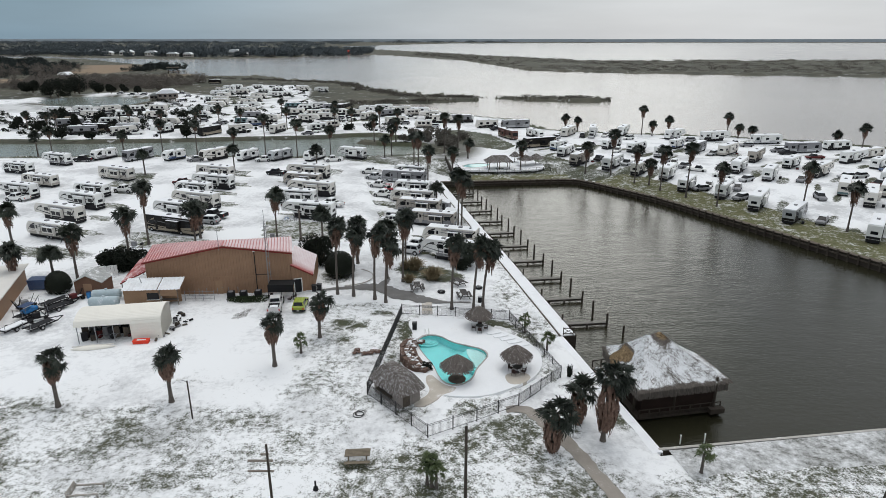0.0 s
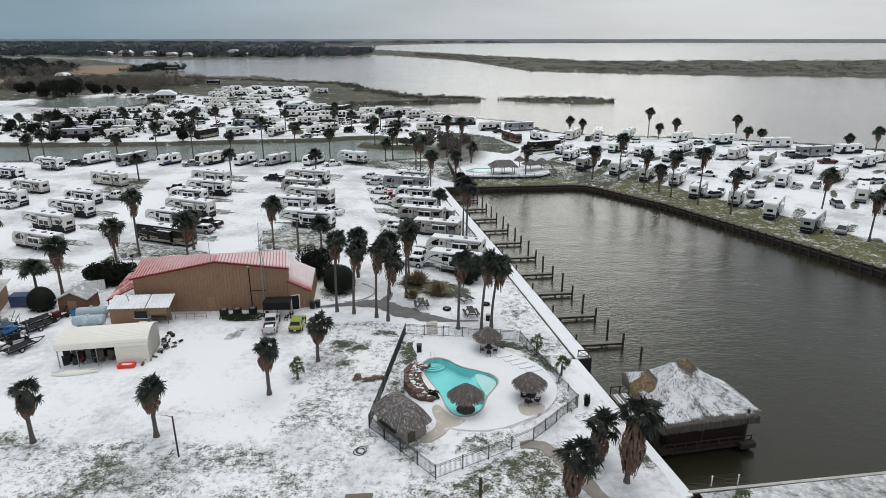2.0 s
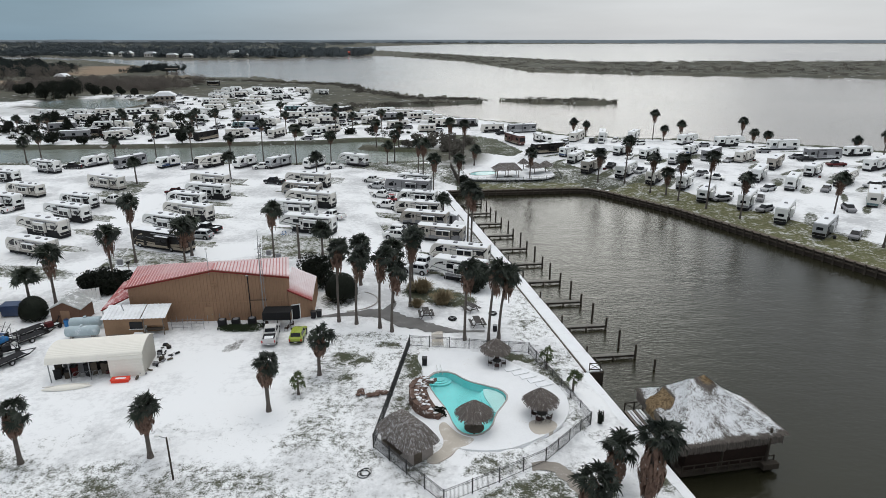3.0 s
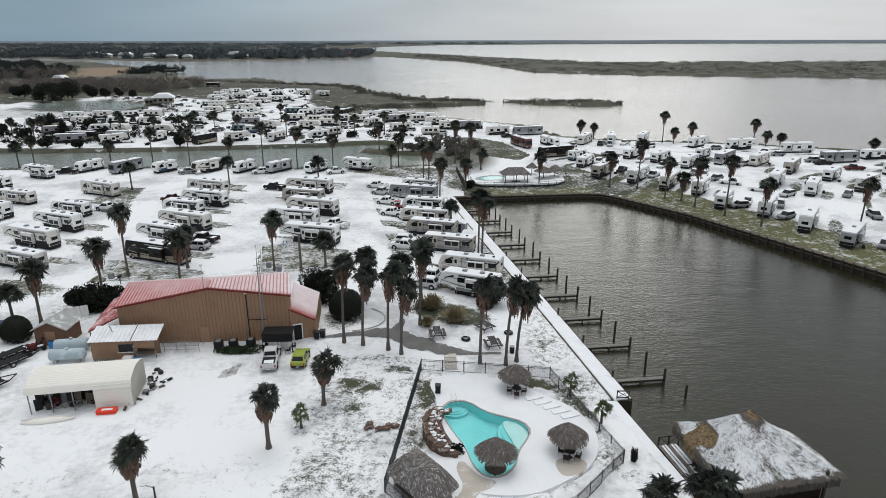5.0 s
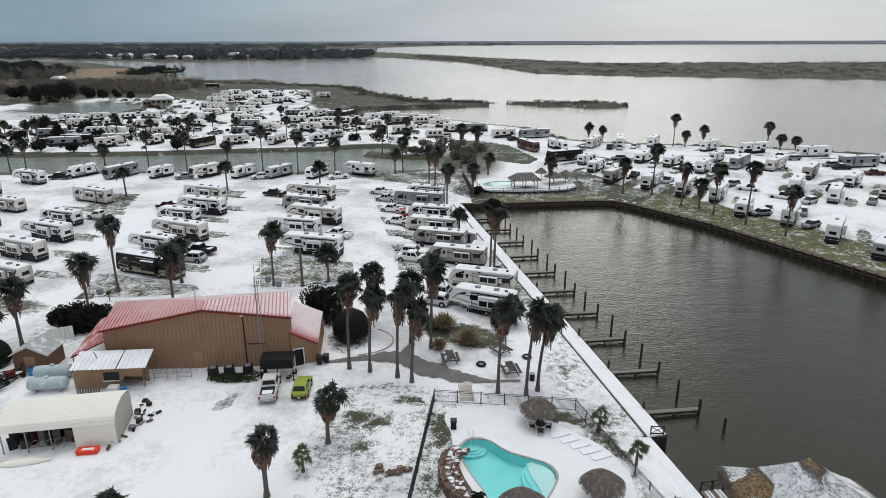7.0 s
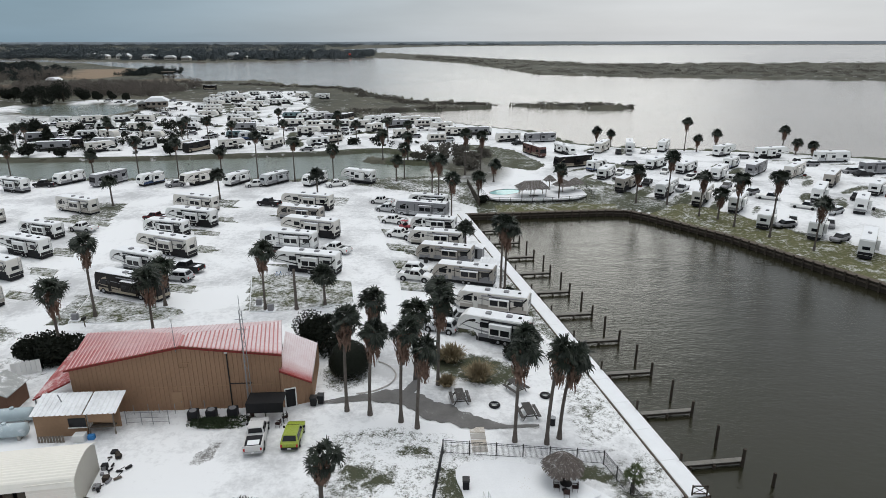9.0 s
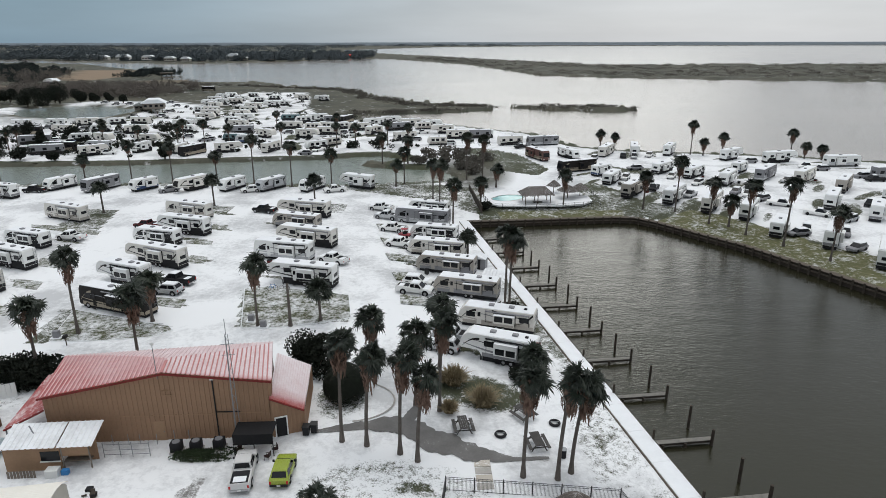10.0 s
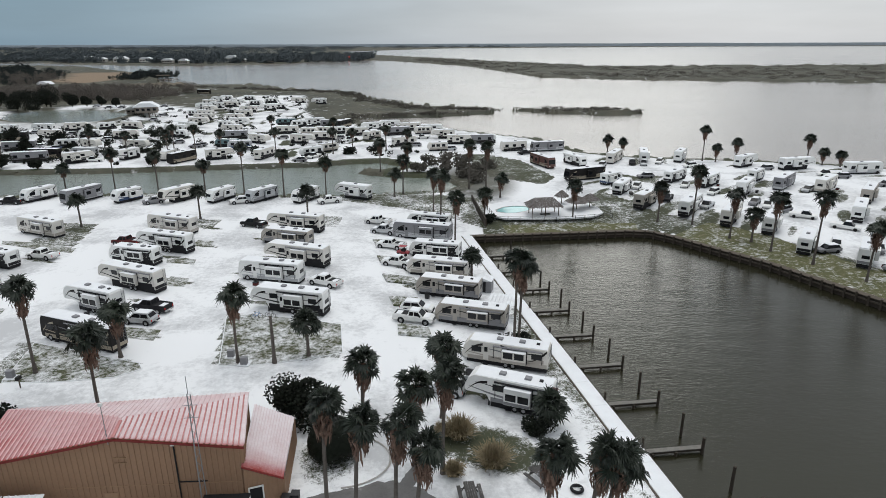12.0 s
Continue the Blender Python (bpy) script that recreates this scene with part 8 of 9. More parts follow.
    part("number_plate", bx(h + 0.08, h + 0.09, -0.16, 0.16, low + 0.1, low + 0.22), M_white, ob)
    part("bumper", bx(-h - 0.08, -h + 0.08, -W * 0.9, W * 0.9, low + 0.02, low + 0.24, 0.04), M_chassis if kind != "pickup" else M_rim, ob)
    if kind == "pickup":
        part("bed", bx(0.85, h - 0.14, -W * 0.82, W * 0.82, belt - 0.03, belt + 0.012), M_chassis, ob, "dark load bed")
        part("bed_snow", bx(1.7, h - 0.4, -W * 0.6, W * 0.6, belt + 0.012, belt + 0.05, 0.01), M_snow, ob, "snow in the load bed")
        for s in (-1, 1):
            part("bed_rail", bx(0.72, h - 0.04, s * W * 0.9 - 0.07, s * W * 0.9 + 0.07, belt - 0.04, belt + 0.13, 0.03), paint, ob)
        part("tailgate", bx(h - 0.12, h - 0.02, -W * 0.84, W * 0.84, belt - 0.5, belt + 0.13, 0.03), paint, ob)
    if snow:
        part("roof_snow", bx(f1 + 0.06, r1 - 0.06, -wh * 0.94, wh * 0.94, top - 0.04, top + 0.05, 0.03), M_snow, ob, "snow on the roof")
        part("bonnet_snow", bx(-h + 0.5, f0 - 0.05, -W * 0.78, W * 0.78, hood - 0.02, hood + 0.07, 0.03), M_snow, ob, "snow on the bonnet")
    wheels(ob, (-h + 0.98, h - (1.25 if kind == "pickup" else 0.88)), r, W - 0.08)
    return ob


PICKUPS = {k: (m, lab) for k, m, lab in (("white", M_white, "white pickup truck with snow on it"), ("dark", M_chassis, "black pickup truck with snow on it"), ("red", M_maroon, "dark red pickup truck with snow on it"), ("silver", M_silver, "silver pickup truck with snow on it"))}
SUVS = {k: (m, lab) for k, m, lab in (("white", M_white, "white estate car with snow on the roof"), ("silver", M_silver, "silver estate car with snow on the roof"), ("dark", M_grey, "dark grey estate car with snow on the roof"), ("blue", M_navy, "dark blue estate car with snow on the roof"))}
MADE = {}


def park(kind, colour, x, y, turn):
    key = (kind, colour)
    m = pose(x, y, land_z(x, y), 0, 0, turn)
    if key in MADE:
        return copy_thing(MADE[key], m)
    paint, lab = (PICKUPS if kind == "pickup" else SUVS)[colour]
    MADE[key] = car(kind, paint, "pickup_truck" if kind == "pickup" else "parked_car", lab, True)
    MADE[key].matrix_basis = m
    return MADE[key]


def small_car(kind, paint, label):
    """A parked car seen from far off."""
    ob = thing("pickup_truck" if kind == "pickup" else "parked_car", label, "car" if kind != "pickup" else "pickup truck", "parked cars")
    L, W, top = (5.6, 0.98, 1.8) if kind == "pickup" else (4.7, 0.92, 1.65)
    h = L / 2
    part("body", loft([(-h, W * 0.85, W * 0.7, 0.4, 0.7, 0.8), (-h + 0.3, W, W * 0.86, 0.35, 0.8, 0.92), (h - 0.3, W, W * 0.92, 0.35, 0.95, 1.08), (h, W * 0.92, W * 0.85, 0.45, 0.9, 0.98)]), paint, ob)
    back = 0.5 if kind == "pickup" else h - 0.35
    part("cabin_glass", loft([(-h + 1.2, W * 0.86, W * 0.84, 0.85, 0.95, 0.97), (-h + 1.95, W * 0.88, W * 0.74, 0.85, 1.0, top - 0.05), (back - 0.4, W * 0.88, W * 0.74, 0.85, 1.0, top - 0.05), (back, W * 0.86, W * 0.8, 0.85, 1.0, 1.15)]), M_glass, ob)
    part("roof", bx(-h + 1.9, back - 0.35, -W * 0.75, W * 0.75, top - 0.06, top + 0.04, 0.02), M_snow, ob, "snow on the roof")
    for x in (-h + 0.95, h - 1.0):
        axle = tb((x, -W - 0.02, 0.36), (x, 0.15 - W, 0.36), 0.36, 0.36, 12)
        tube(axle, (x, W - 0.15, 0.36), (x, W + 0.02, 0.36), 0.36, 0.36, 12)
        tube(axle, (x, 0.15 - W, 0.36), (x, W - 0.15, 0.36), 0.06, 0.06, 6)
        part("wheel_axle", axle, M_tyre, ob)
    return ob


def park_far(kind, colour, x, y, turn):
    key = (kind, colour, "far")
    m = pose(x, y, land_z(x, y), 0, 0, turn)
    if key in MADE:
        return copy_thing(MADE[key], m)
    paint, lab = (PICKUPS if kind == "pickup" else SUVS)[colour]
    MADE[key] = small_car(kind, paint, lab)
    MADE[key].matrix_basis = m
    return MADE[key]


ob = car("pickup", M_champagne, "pickup_truck", "pale silver pickup truck facing the hall")
ob.matrix_basis = pose(-18.9, 82.1, 0, 0, 0, -82) @ Matrix.Scale(0.92, 4)
ob = car("hatch", M_lime, "hatchback", "lime green small hatchback parked in the snow")
ob.matrix_basis = pose(-15.4, 82.3, 0, 0, 0, -88)
for kind, colour, x, y, turn in (("suv", "silver", -43.8, 124.6, -11), ("pickup", "dark", -43.9, 128.7, -16), ("pickup", "red", -62.7, 159.9, -13), ("pickup", "white", -74.2, 152.0, -14), ("pickup", "white", -20.4, 138.5, -28), ("pickup", "dark", -41.7, 172.3, -20),
                                 ("pickup", "white", -5.5, 125.3, 165), ("suv", "white", -5.2, 128.7, 167), ("pickup", "white", -9.4, 148.5, -20), ("pickup", "white", -11.4, 158.4, -20), ("pickup", "silver", -13.5, 167.9, -20), ("pickup", "white", -15.5, 174.7, -20),
                                 ("pickup", "dark", -106.6, 192.4, 0), ("suv", "white", -50.9, 192.4, 20), ("pickup", "white", -29.1, 192.4, 21), ("suv", "dark", -72, 192.5, 30), ("suv", "silver", -1.2, 106.6, -20), ("pickup", "silver", 0.3, 109.4, -20), ("pickup", "white", -95.5, 143.5, -12)):
    park(kind, colour, x, y, turn)


# ---- caravans and motorhomes ----
def swoosh(x0, z0, x1, z1, w, bend):
    """A tapering curved stripe in the side plane."""
    pts, low = [], []
    for i in range(9):
        t = i / 8
        x = x0 + (x1 - x0) * t
        z = z0 + (z1 - z0) * t + bend * math.sin(t * math.pi)
        pts.append((x, z + w * (0.15 + 0.85 * t) * 0.5))
        low.append((x, z - w * (0.15 + 0.85 * t) * 0.5))
    return pts + low[::-1]


def caravan(kind, L, skin, trim, label, level=2, under=None, slide=True, main=-1):
    """A holiday vehicle, front towards -x, sides at y = +-1.24. level: how many of its parts are built; main: the side with the door."""
    names = {"fifth": ("fifth_wheel_trailer", "caravan"), "trailer": ("travel_trailer", "caravan"), "coach": ("motorhome", "motorhome")}
    ob = thing(*[names[kind][0], label, names[kind][1]], group="parked caravans and motorhomes")
    h, W = L / 2, 1.24
    if kind == "fifth":
        out = [(-h, 1.75), (-h + 0.1, 2.5), (-h + 0.45, 3.2), (-h + 1.1, 3.62), (h - 0.1, 3.55), (h, 3.4), (h, 0.75), (-h + 2.9, 0.75), (-h + 2.5, 1.5), (-h + 0.2, 1.5)]
        top, axles, floor = 3.58, (0.9, 1.85), 0.75
    elif kind == "trailer":
        out = [(-h, 0.95), (-h, 1.6), (-h + 0.25, 2.4), (-h + 0.9, 3.1), (h - 0.1, 3.1), (h, 2.95), (h, 0.65), (-h + 0.4, 0.65)]
        top, axles, floor = 3.1, (0.2, 1.1), 0.65
    else:
        out = [(-h, 0.6), (-h - 0.02, 1.4), (-h + 0.22, 2.9), (-h + 0.5, 3.4), (h - 0.08, 3.42), (h, 3.3), (h, 0.5), (-h + 0.1, 0.45)]
        top, axles, floor = 3.42, (-h + 1.6, h - 3.4), 0.5
    part("body", pr(out, -W, W, 0.06), skin, ob)
    x0 = -h + (1.15 if kind == "fifth" else 0.95 if kind == "trailer" else 0.55)
    part("roof_snow", bx(x0, h - 0.14, -W + 0.09, W - 0.09, top - 0.03, top + 0.07, 0.04), M_snow, ob, "blanket of snow on the roof")
    part("chassis", bx(-h + (3 if kind == "fifth" else 0.6), h - 0.1, -W + 0.12, W - 0.12, 0.12, floor + 0.02), M_chassis, ob)
    lower = under or trim
    fx = -h + (3.0 if kind == "fifth" else 0.7)
    for s in ((-1, 1) if level else (main,)):
        def plate(x0, x1, z0, z1, d0=0.0, d1=0.02, bev=0.0):
            return bx(x0, x1, min(s * (W + d0), s * (W + d1)), max(s * (W + d0), s * (W + d1)), z0, z1, bev)
        y0, y1 = min(s * (W - 0.01), s * (W + 0.012)), max(s * (W - 0.01), s * (W + 0.012))
        part("skirt_band", plate(fx, h - 0.1, floor + 0.02, floor + (0.55 if level else 0.62), -0.01, 0.012), lower, ob)
        part("stripe", pr(swoosh(-h + (0.5 if kind != "trailer" else 0.6), 2.2 if kind == "fifth" else 1.6, h - 0.5, 1.5, 0.5, -0.35), y0, y1), trim, ob)
        # bold curved graphics at both ends
        if level > 1 or (level and s == main):
          part("stripe", pr(swoosh(-h + (0.35 if kind != "trailer" else 0.3), 1.75 if kind == "fifth" else 1.2, -h + 2.6, 3.0 if kind == "fifth" else 2.75, 0.34, 0.35), y0, y1), M_black if skin is not M_black else M_gold, ob)
          part("stripe", pr(swoosh(h - 2.6, floor + 0.6, h - 0.15, 2.9, 0.36, -0.3), y0, y1), M_black if skin is not M_black else M_gold, ob)
        if level > 1:
            part("stripe", pr(swoosh(h - 0.4, 2.3, -0.5, 2.9, 0.3, -0.2), y0, y1), M_chassis if trim is not M_chassis else M_grey, ob)
            part("stripe", pr(swoosh(-h + 1.2, 2.8 if kind == "fifth" else 2.2, 1.2, 1.7, 0.2, 0.3), y0, y1), M_grey if trim is not M_grey else M_chassis, ob)
        wide = 1.25 if s == main else 1.0
        if level == 1 and s != main:
            continue
        for wx, z0, z1 in (((-h + 3.2, 2.15, 2.9), (h - 2.3, 1.9, 2.65)) if kind == "fifth" else ((-h + 1.2, 1.7, 2.45), (h - 2.0, 1.7, 2.45)) if level else ((-h + 1.3, 1.6, 2.5), (-0.6, 1.6, 2.5), (h - 2.2, 1.6, 2.5))):
            part("window", plate(wx, wx + wide, z0, z1, 0.0, 0.022, 0.01), M_glass, ob)
        if level > 1:
            if s == main:
                part("baggage_door", plate(0.6, 1.6, floor + 0.06, floor + 0.36, 0.0, 0.024), skin, ob)
            if s == main:
                dx = -h + (4.75 if kind == "fifth" else 2.7)
                door = part("door", plate(dx, dx + 0.65, floor + 0.1, 2.65, 0.0, 0.03, 0.01), skin, ob)
                part("door_window", plate(dx + 0.12, dx + 0.53, 1.85, 2.5, 0.03, 0.04), M_glass, door)
                part("step", plate(dx, dx + 0.65, 0.28, 0.36, 0.0, 0.4), M_chassis, ob)
                for ex in (-1.3, h - 0.7):
                    part("awning_arm", tb((ex, s * (W + 0.06), floor + 0.5), (ex, s * (W + 0.06), top - 0.3), 0.035, n=4), M_chassis, ob)
                part("awning_roller", tb((-1.4, s * (W + 0.1), top - 0.32), (h - 0.6, s * (W + 0.1), top - 0.32), 0.1), M_chassis if skin is M_white else M_grey, ob)
        if slide and (level > 1 or s == main):
            a, b = (-0.2, 2.7) if s == main else (-1.6, 1.6)
            part("slide_trim", plate(a - 0.1, b + 0.1, floor + 0.28, top - 0.5, 0.0, 0.06), M_chassis, ob, "dark seal round the slide-out")
            sl = part("slide_out", plate(a, b, floor + 0.36, top - 0.58, 0.05, 0.65, 0.03), skin, ob, "slide-out room")
            for k in ((0.2, 1.55) if level > 1 else (0.3,)):
                part("slide_window", plate(a + k, a + k + 1.15, 1.65, 2.45, 0.65, 0.67), M_glass, sl)
            if level > 1:
                part("slide_snow", plate(a, b, top - 0.585, top - 0.53, 0.05, 0.66, 0.02), M_snow, sl)
                part("slide_band", plate(a + 0.03, b - 0.03, floor + 0.4, floor + 0.75, 0.645, 0.662), lower, sl)
    part("rear_window", bx(h - 0.005, h + 0.02, -0.6, 0.6, 1.75, 2.35, 0.005), M_glass, ob)
    if level:
        part("rear_band", bx(h - 0.005, h + 0.015, -W + 0.1, W - 0.1, floor + 0.05, floor + 0.55), lower, ob)
    if kind == "coach" and level:
        part("windscreen", pr([(-h - 0.03, 1.45), (-h + 0.16, 2.75), (-h + 0.2, 2.75), (-h + 0.01, 1.45)], -1.08, 1.08), M_glass, ob)
        for s in (-1, 1):
            part("headlight", bx(-h - 0.03, -h + 0.05, s * 0.85 - 0.2, s * 0.85 + 0.2, 0.75, 0.98), M_lamp, ob)
    elif kind == "trailer" and level:
        part("front_window", pr([(-h + 0.06, 1.75), (-h + 0.24, 2.35), (-h + 0.2, 2.38), (-h + 0.02, 1.78)], -0.7, 0.7), M_glass, ob)
        if level > 1:
          part("drawbar", tb((-h + 0.4, 0.7, 0.5), (-h - 0.9, 0, 0.5), 0.06, n=4), M_chassis, ob)
          part("drawbar", tb((-h + 0.4, -0.7, 0.5), (-h - 0.9, 0, 0.5), 0.06, n=4), M_chassis, ob)
          part("gas_bottle", tb((-h - 0.25, 0, 0.55), (-h - 0.25, 0, 1.1), 0.25), M_white, ob)
    elif level:
        part("front_cap", pr([(-h - 0.02, 1.8), (-h + 0.09, 2.55), (-h + 0.42, 3.2), (-h + 0.46, 3.17), (-h + 0.13, 2.5), (-h + 0.02, 1.8)], -0.9, 0.9), trim, ob, "dark painted front cap")
        part("king_pin", bx(-h + 0.9, -h + 1.3, -0.2, 0.2, 1.15, 1.5), M_chassis, ob)
        for s in (-1, 1) if level > 1 else ():
            part("landing_leg", bx(-h + 2.7, -h + 2.85, s * 1.0 - 0.06, s * 1.0 + 0.06, 0, 1.3), M_chassis, ob)
    for ax in ((-1.2, 1.6) if level > 1 else (0.4,)):
        unit = part("air_conditioner", bx(ax, ax + 0.75, -0.33, 0.33, top + 0.04, top + 0.30, 0.08), M_grey, ob, "dark roof air conditioner")
    if level > 1:
        part("roof_vent", bx(h - 1.6, h - 1.2, -0.2, 0.2, top + 0.04, top + 0.22, 0.03), M_chassis, ob)
        lad = bmesh.new()
        for s in (-0.2, 0.2):
            tube(lad, (h + 0.08, 0.85 + s, 0.9), (h + 0.08, 0.85 + s, top), 0.025, n=5)
        for k in range(5):
            tube(lad, (h + 0.08, 0.65, 1.1 + k * 0.45), (h + 0.08, 1.05, 1.1 + k * 0.45), 0.02, n=5)
        part("ladder", lad, M_steel, ob)
    r = 0.38 if kind != "coach" else 0.46
    for ax in (axles if level > 1 else axles[:1]):
        for s in (-1, 1):
            w = part("tyre", tb((ax, s * (W - 0.22), r), (ax, s * (W + 0.02), r), r, r, 14), M_tyre, ob)
            if level > 1:
                part("rim", tb((ax, s * (W - 0.2), r), (ax, s * (W + 0.035), r), r * 0.55, r * 0.55, 10), M_rim, w)
    return ob


M_teal = mat("teal_panel", (0.13, 0.20, 0.21), 0.5, vary=0.15, scale=0.6, fine=5, relief=0.05)
KINDS = {
    "f_white": ("fifth", 11.6, M_white, M_chassis, "white fifth-wheel caravan with grey and black stripes"),
    "f_cream": ("fifth", 12.2, M_cream, M_chassis, "cream fifth-wheel caravan with dark swirls"),
    "f_short": ("fifth", 9.6, M_white, M_grey, "short white fifth-wheel caravan with grey swirls"),
    "t_white": ("trailer", 9.4, M_white, M_chassis, "white travel trailer with dark graphics and snowy roof"),
    "t_beige": ("trailer", 10.6, M_cream, M_beige, "long cream travel trailer with a beige band"),
    "t_small": ("trailer", 7.0, M_white, M_navy, "small white travel trailer with blue stripes"),
    "t_grey": ("trailer", 10.2, M_beige, M_grey, "beige and grey travel trailer with dark trim"),
    "c_white": ("coach", 10.8, M_white, M_silver, "white motorhome with pale grey stripes"),
    "c_black": ("coach", 12.4, M_black, M_gold, "black motorhome with gold swirls and snowy roof"),
    "c_tan": ("coach", 11.2, M_cream, M_beige, "cream and tan motorhome with snowy roof"),
    "c_red": ("coach", 11.6, M_russet, M_gold, "dark red motorhome with gold swirls"),
    "f_tan": ("fifth", 11.6, M_beige, M_chassis, "tan fifth-wheel caravan with dark trim"),
    "t_dark": ("trailer", 10.6, M_silver, M_black, "silver travel trailer with a black rear wall"),
    "c_teal": ("coach", 11.2, M_cream, M_teal, "cream motorhome with teal bands"),
    "c_van": ("coach", 9.8, M_grey, M_silver, "dark grey motorhome with a silver stripe"),
    "f_dark": ("fifth", 9.2, M_cream, M_black, "pale fifth-wheel caravan with a black front and trim"),
    "t_oval": ("trailer", 8.6, M_silver, M_grey, "silver travel trailer with plain grey bands"),
    "t_short": ("trailer", 8.0, M_white, M_grey, "short white travel trailer with grey graphics"),
    "c_dark": ("coach", 12.0, M_grey, M_silver, "dark grey motorhome with silver swirls"),
}
RV = {}


def rv(key, x, y, turn, level=1, main=-1):
    m = pose(x, y, land_z(x, y), 0, 0, turn)
    if (key, level, main) in RV:
        return copy_thing(RV[key, level, main], m)
    k, L, skin, trim, lab = KINDS[key]
    ob = RV[key, level, main] = caravan(k, L, skin, trim, lab, level, main=main)
    ob.matrix_basis = m
    return ob


def row(places, keys, depth=1.25):
    """Vehicles given by the middle of their near side."""
    for (x, y, a, _), key in zip(places, keys):
        rv(key, x + depth * math.sin(radians(-a)), y + depth * math.cos(radians(a)), a, 2)


row(ROW_A, ["t_beige", "f_cream", "f_white", "t_white", "c_tan"])
row(ROW_A2, ["f_white", "t_white", "t_beige", "f_short"])
row(ROW_B, ["c_black", "f_short", "f_cream", "t_white", "f_white", "c_tan"])
row(ROW_C, ["f_white", "c_white", "f_cream", "t_grey", "f_cream"])
row(ROW_D, ["f_short", "t_beige", "t_grey", "t_grey", "t_beige", "t_white", "c_dark", "t_white"])
# angled along the canal, noses to the south-west
for key, x, y, a in (("t_short", -102.4, 196.6, 64), ("c_van", -91.0, 195.4, 64), ("t_small", -79.6, 195.0, 57), ("f_dark", -67.0, 194.6, 58), ("t_short", -56.6, 195.4, 64), ("t_oval", -46.4, 195.4, 57), ("t_short", -35.4, 194.8, 62), ("f_short", -24.0, 197.6, -25)):
    rv(key, x, y, a)
for key, x, y, a in EAST_FRONT + EAST_MIDDLE:
    rv(key, x, y, a + 180, 1, 1)
for key, x, y, a in EAST_SHORE:
    rv(key, x, y, a + 180, 0, 1)
for key, x, y, a in EAST_GATE:
    rv(key, x, y, a + (180 if a < 0 else 0), 1, 1 if a < 0 else -1)
for kind, colour, x, y, turn in (("suv", "silver", 47.9, 237.5, 60), ("pickup", "dark", 58.5, 241.5, 75), ("pickup", "silver", 61.8, 240.5, 75), ("suv", "white", 67.5, 242.8, 60), ("suv", "white", 74.7, 236.1, 20), ("suv", "dark", 56.3, 220.5, 5), ("suv", "white", 63.3, 208.9, 60), ("suv", "white", 49.9, 207.4, 60),
                                 ("pickup", "dark", 53.7, 194.5, 60), ("pickup", "silver", 60.6, 187.4, 50), ("suv", "white", 67.4, 200.4, 45), ("suv", "dark", 73.0, 190.0, 50), ("suv", "white", 74.7, 187.3, 60), ("suv", "dark", 76.1, 182.7, 30), ("pickup", "white", 78.0, 177.9, 150), ("pickup", "white", 82.0, 169.2, 140),
                                 ("suv", "white", 73.6, 158.4, 60), ("suv", "dark", 70.6, 155.8, 10), ("pickup", "white", 109.4, 222.9, 0), ("suv", "dark", 111.5, 219.4, 0)):
    park_far(kind, colour, x, y, turn)
for kind, colour, x, y, turn in (("suv", "silver", 92.9, 203.0, 40), ("suv", "dark", 95.9, 231.5, 10), ("suv", "dark", 79.6, 155.2, 60), ("suv", "silver", 86.1, 164.4, 30), ("suv", "dark", 94.7, 145.0, 80), ("pickup", "red", 118.2, 158.5, 10), ("pickup", "red", 122.5, 196.4, 0), ("suv", "silver", 115.0, 168.0, 10), ("suv", "silver", 119.0, 168.6, 10),
                                 ("suv", "dark", 76.4, 146.2, 30), ("pickup", "dark", 118.0, 204.6, 0), ("suv", "dark", 117.0, 208.9, 10), ("suv", "blue", 132.4, 177.4, 20), ("suv", "dark", 93.3, 182.6, 50), ("pickup", "dark", 27.0, 260.6, 20), ("suv", "dark", 84.6, 126.4, 50), ("suv", "dark", 100.6, 164.0, 50), ("pickup", "dark", 99.4, 178.0, 50)):
    park_far(kind, colour, x, y, turn)

# caravans of the far park, simpler; those that face west show one side, those that face east the other
FAR_LOOKS = {
    "f": ("fifth", 9.6, M_white, M_chassis, "white fifth-wheel caravan with snow on the roof", True), "h": ("fifth", 9.4, M_cream, M_chassis, "cream fifth-wheel caravan with snow on the roof", True), "t": ("trailer", 8.0, M_white, M_chassis, "white travel trailer with dark stripe", False),
    "s": ("trailer", 7.2, M_cream, M_beige, "cream travel trailer with beige band", False), "c": ("coach", 9.4, M_cream, M_chassis, "pale motorhome with dark stripe", False), "g": ("coach", 11.0, M_grey, M_black, "dark grey motorhome with snow on the roof", False),
    "b": ("trailer", 8.6, M_silver, M_navy, "grey travel trailer with blue stripe", False), "k": ("coach", 10.2, M_black, M_gold, "black motorhome with snow on the roof", False), "e": ("trailer", 8.8, M_teal, M_chassis, "faded teal travel trailer with snow on the roof", False)}
FAR = {}
rnd = random.Random(31)


def far_rv(look_, x, y, turn):
    west = look_ in "kgeb" or rnd.random() < 0.55
    if look_ in "ft" and rnd.random() < 0.4:
        look_ = {"f": "h", "t": "s"}[look_]
    m = pose(x, y, land_z(x, y), 0, 0, turn if west else turn + 180)
    if (look_, west) in FAR:
        return copy_thing(FAR[look_, west], m)
    k, L, skin, trim, lab, slide = FAR_LOOKS[look_]
    ob = FAR[look_, west] = caravan(k, L, skin, trim, lab, 0, slide=slide, main=-1 if west else 1)
    ob.matrix_basis = m


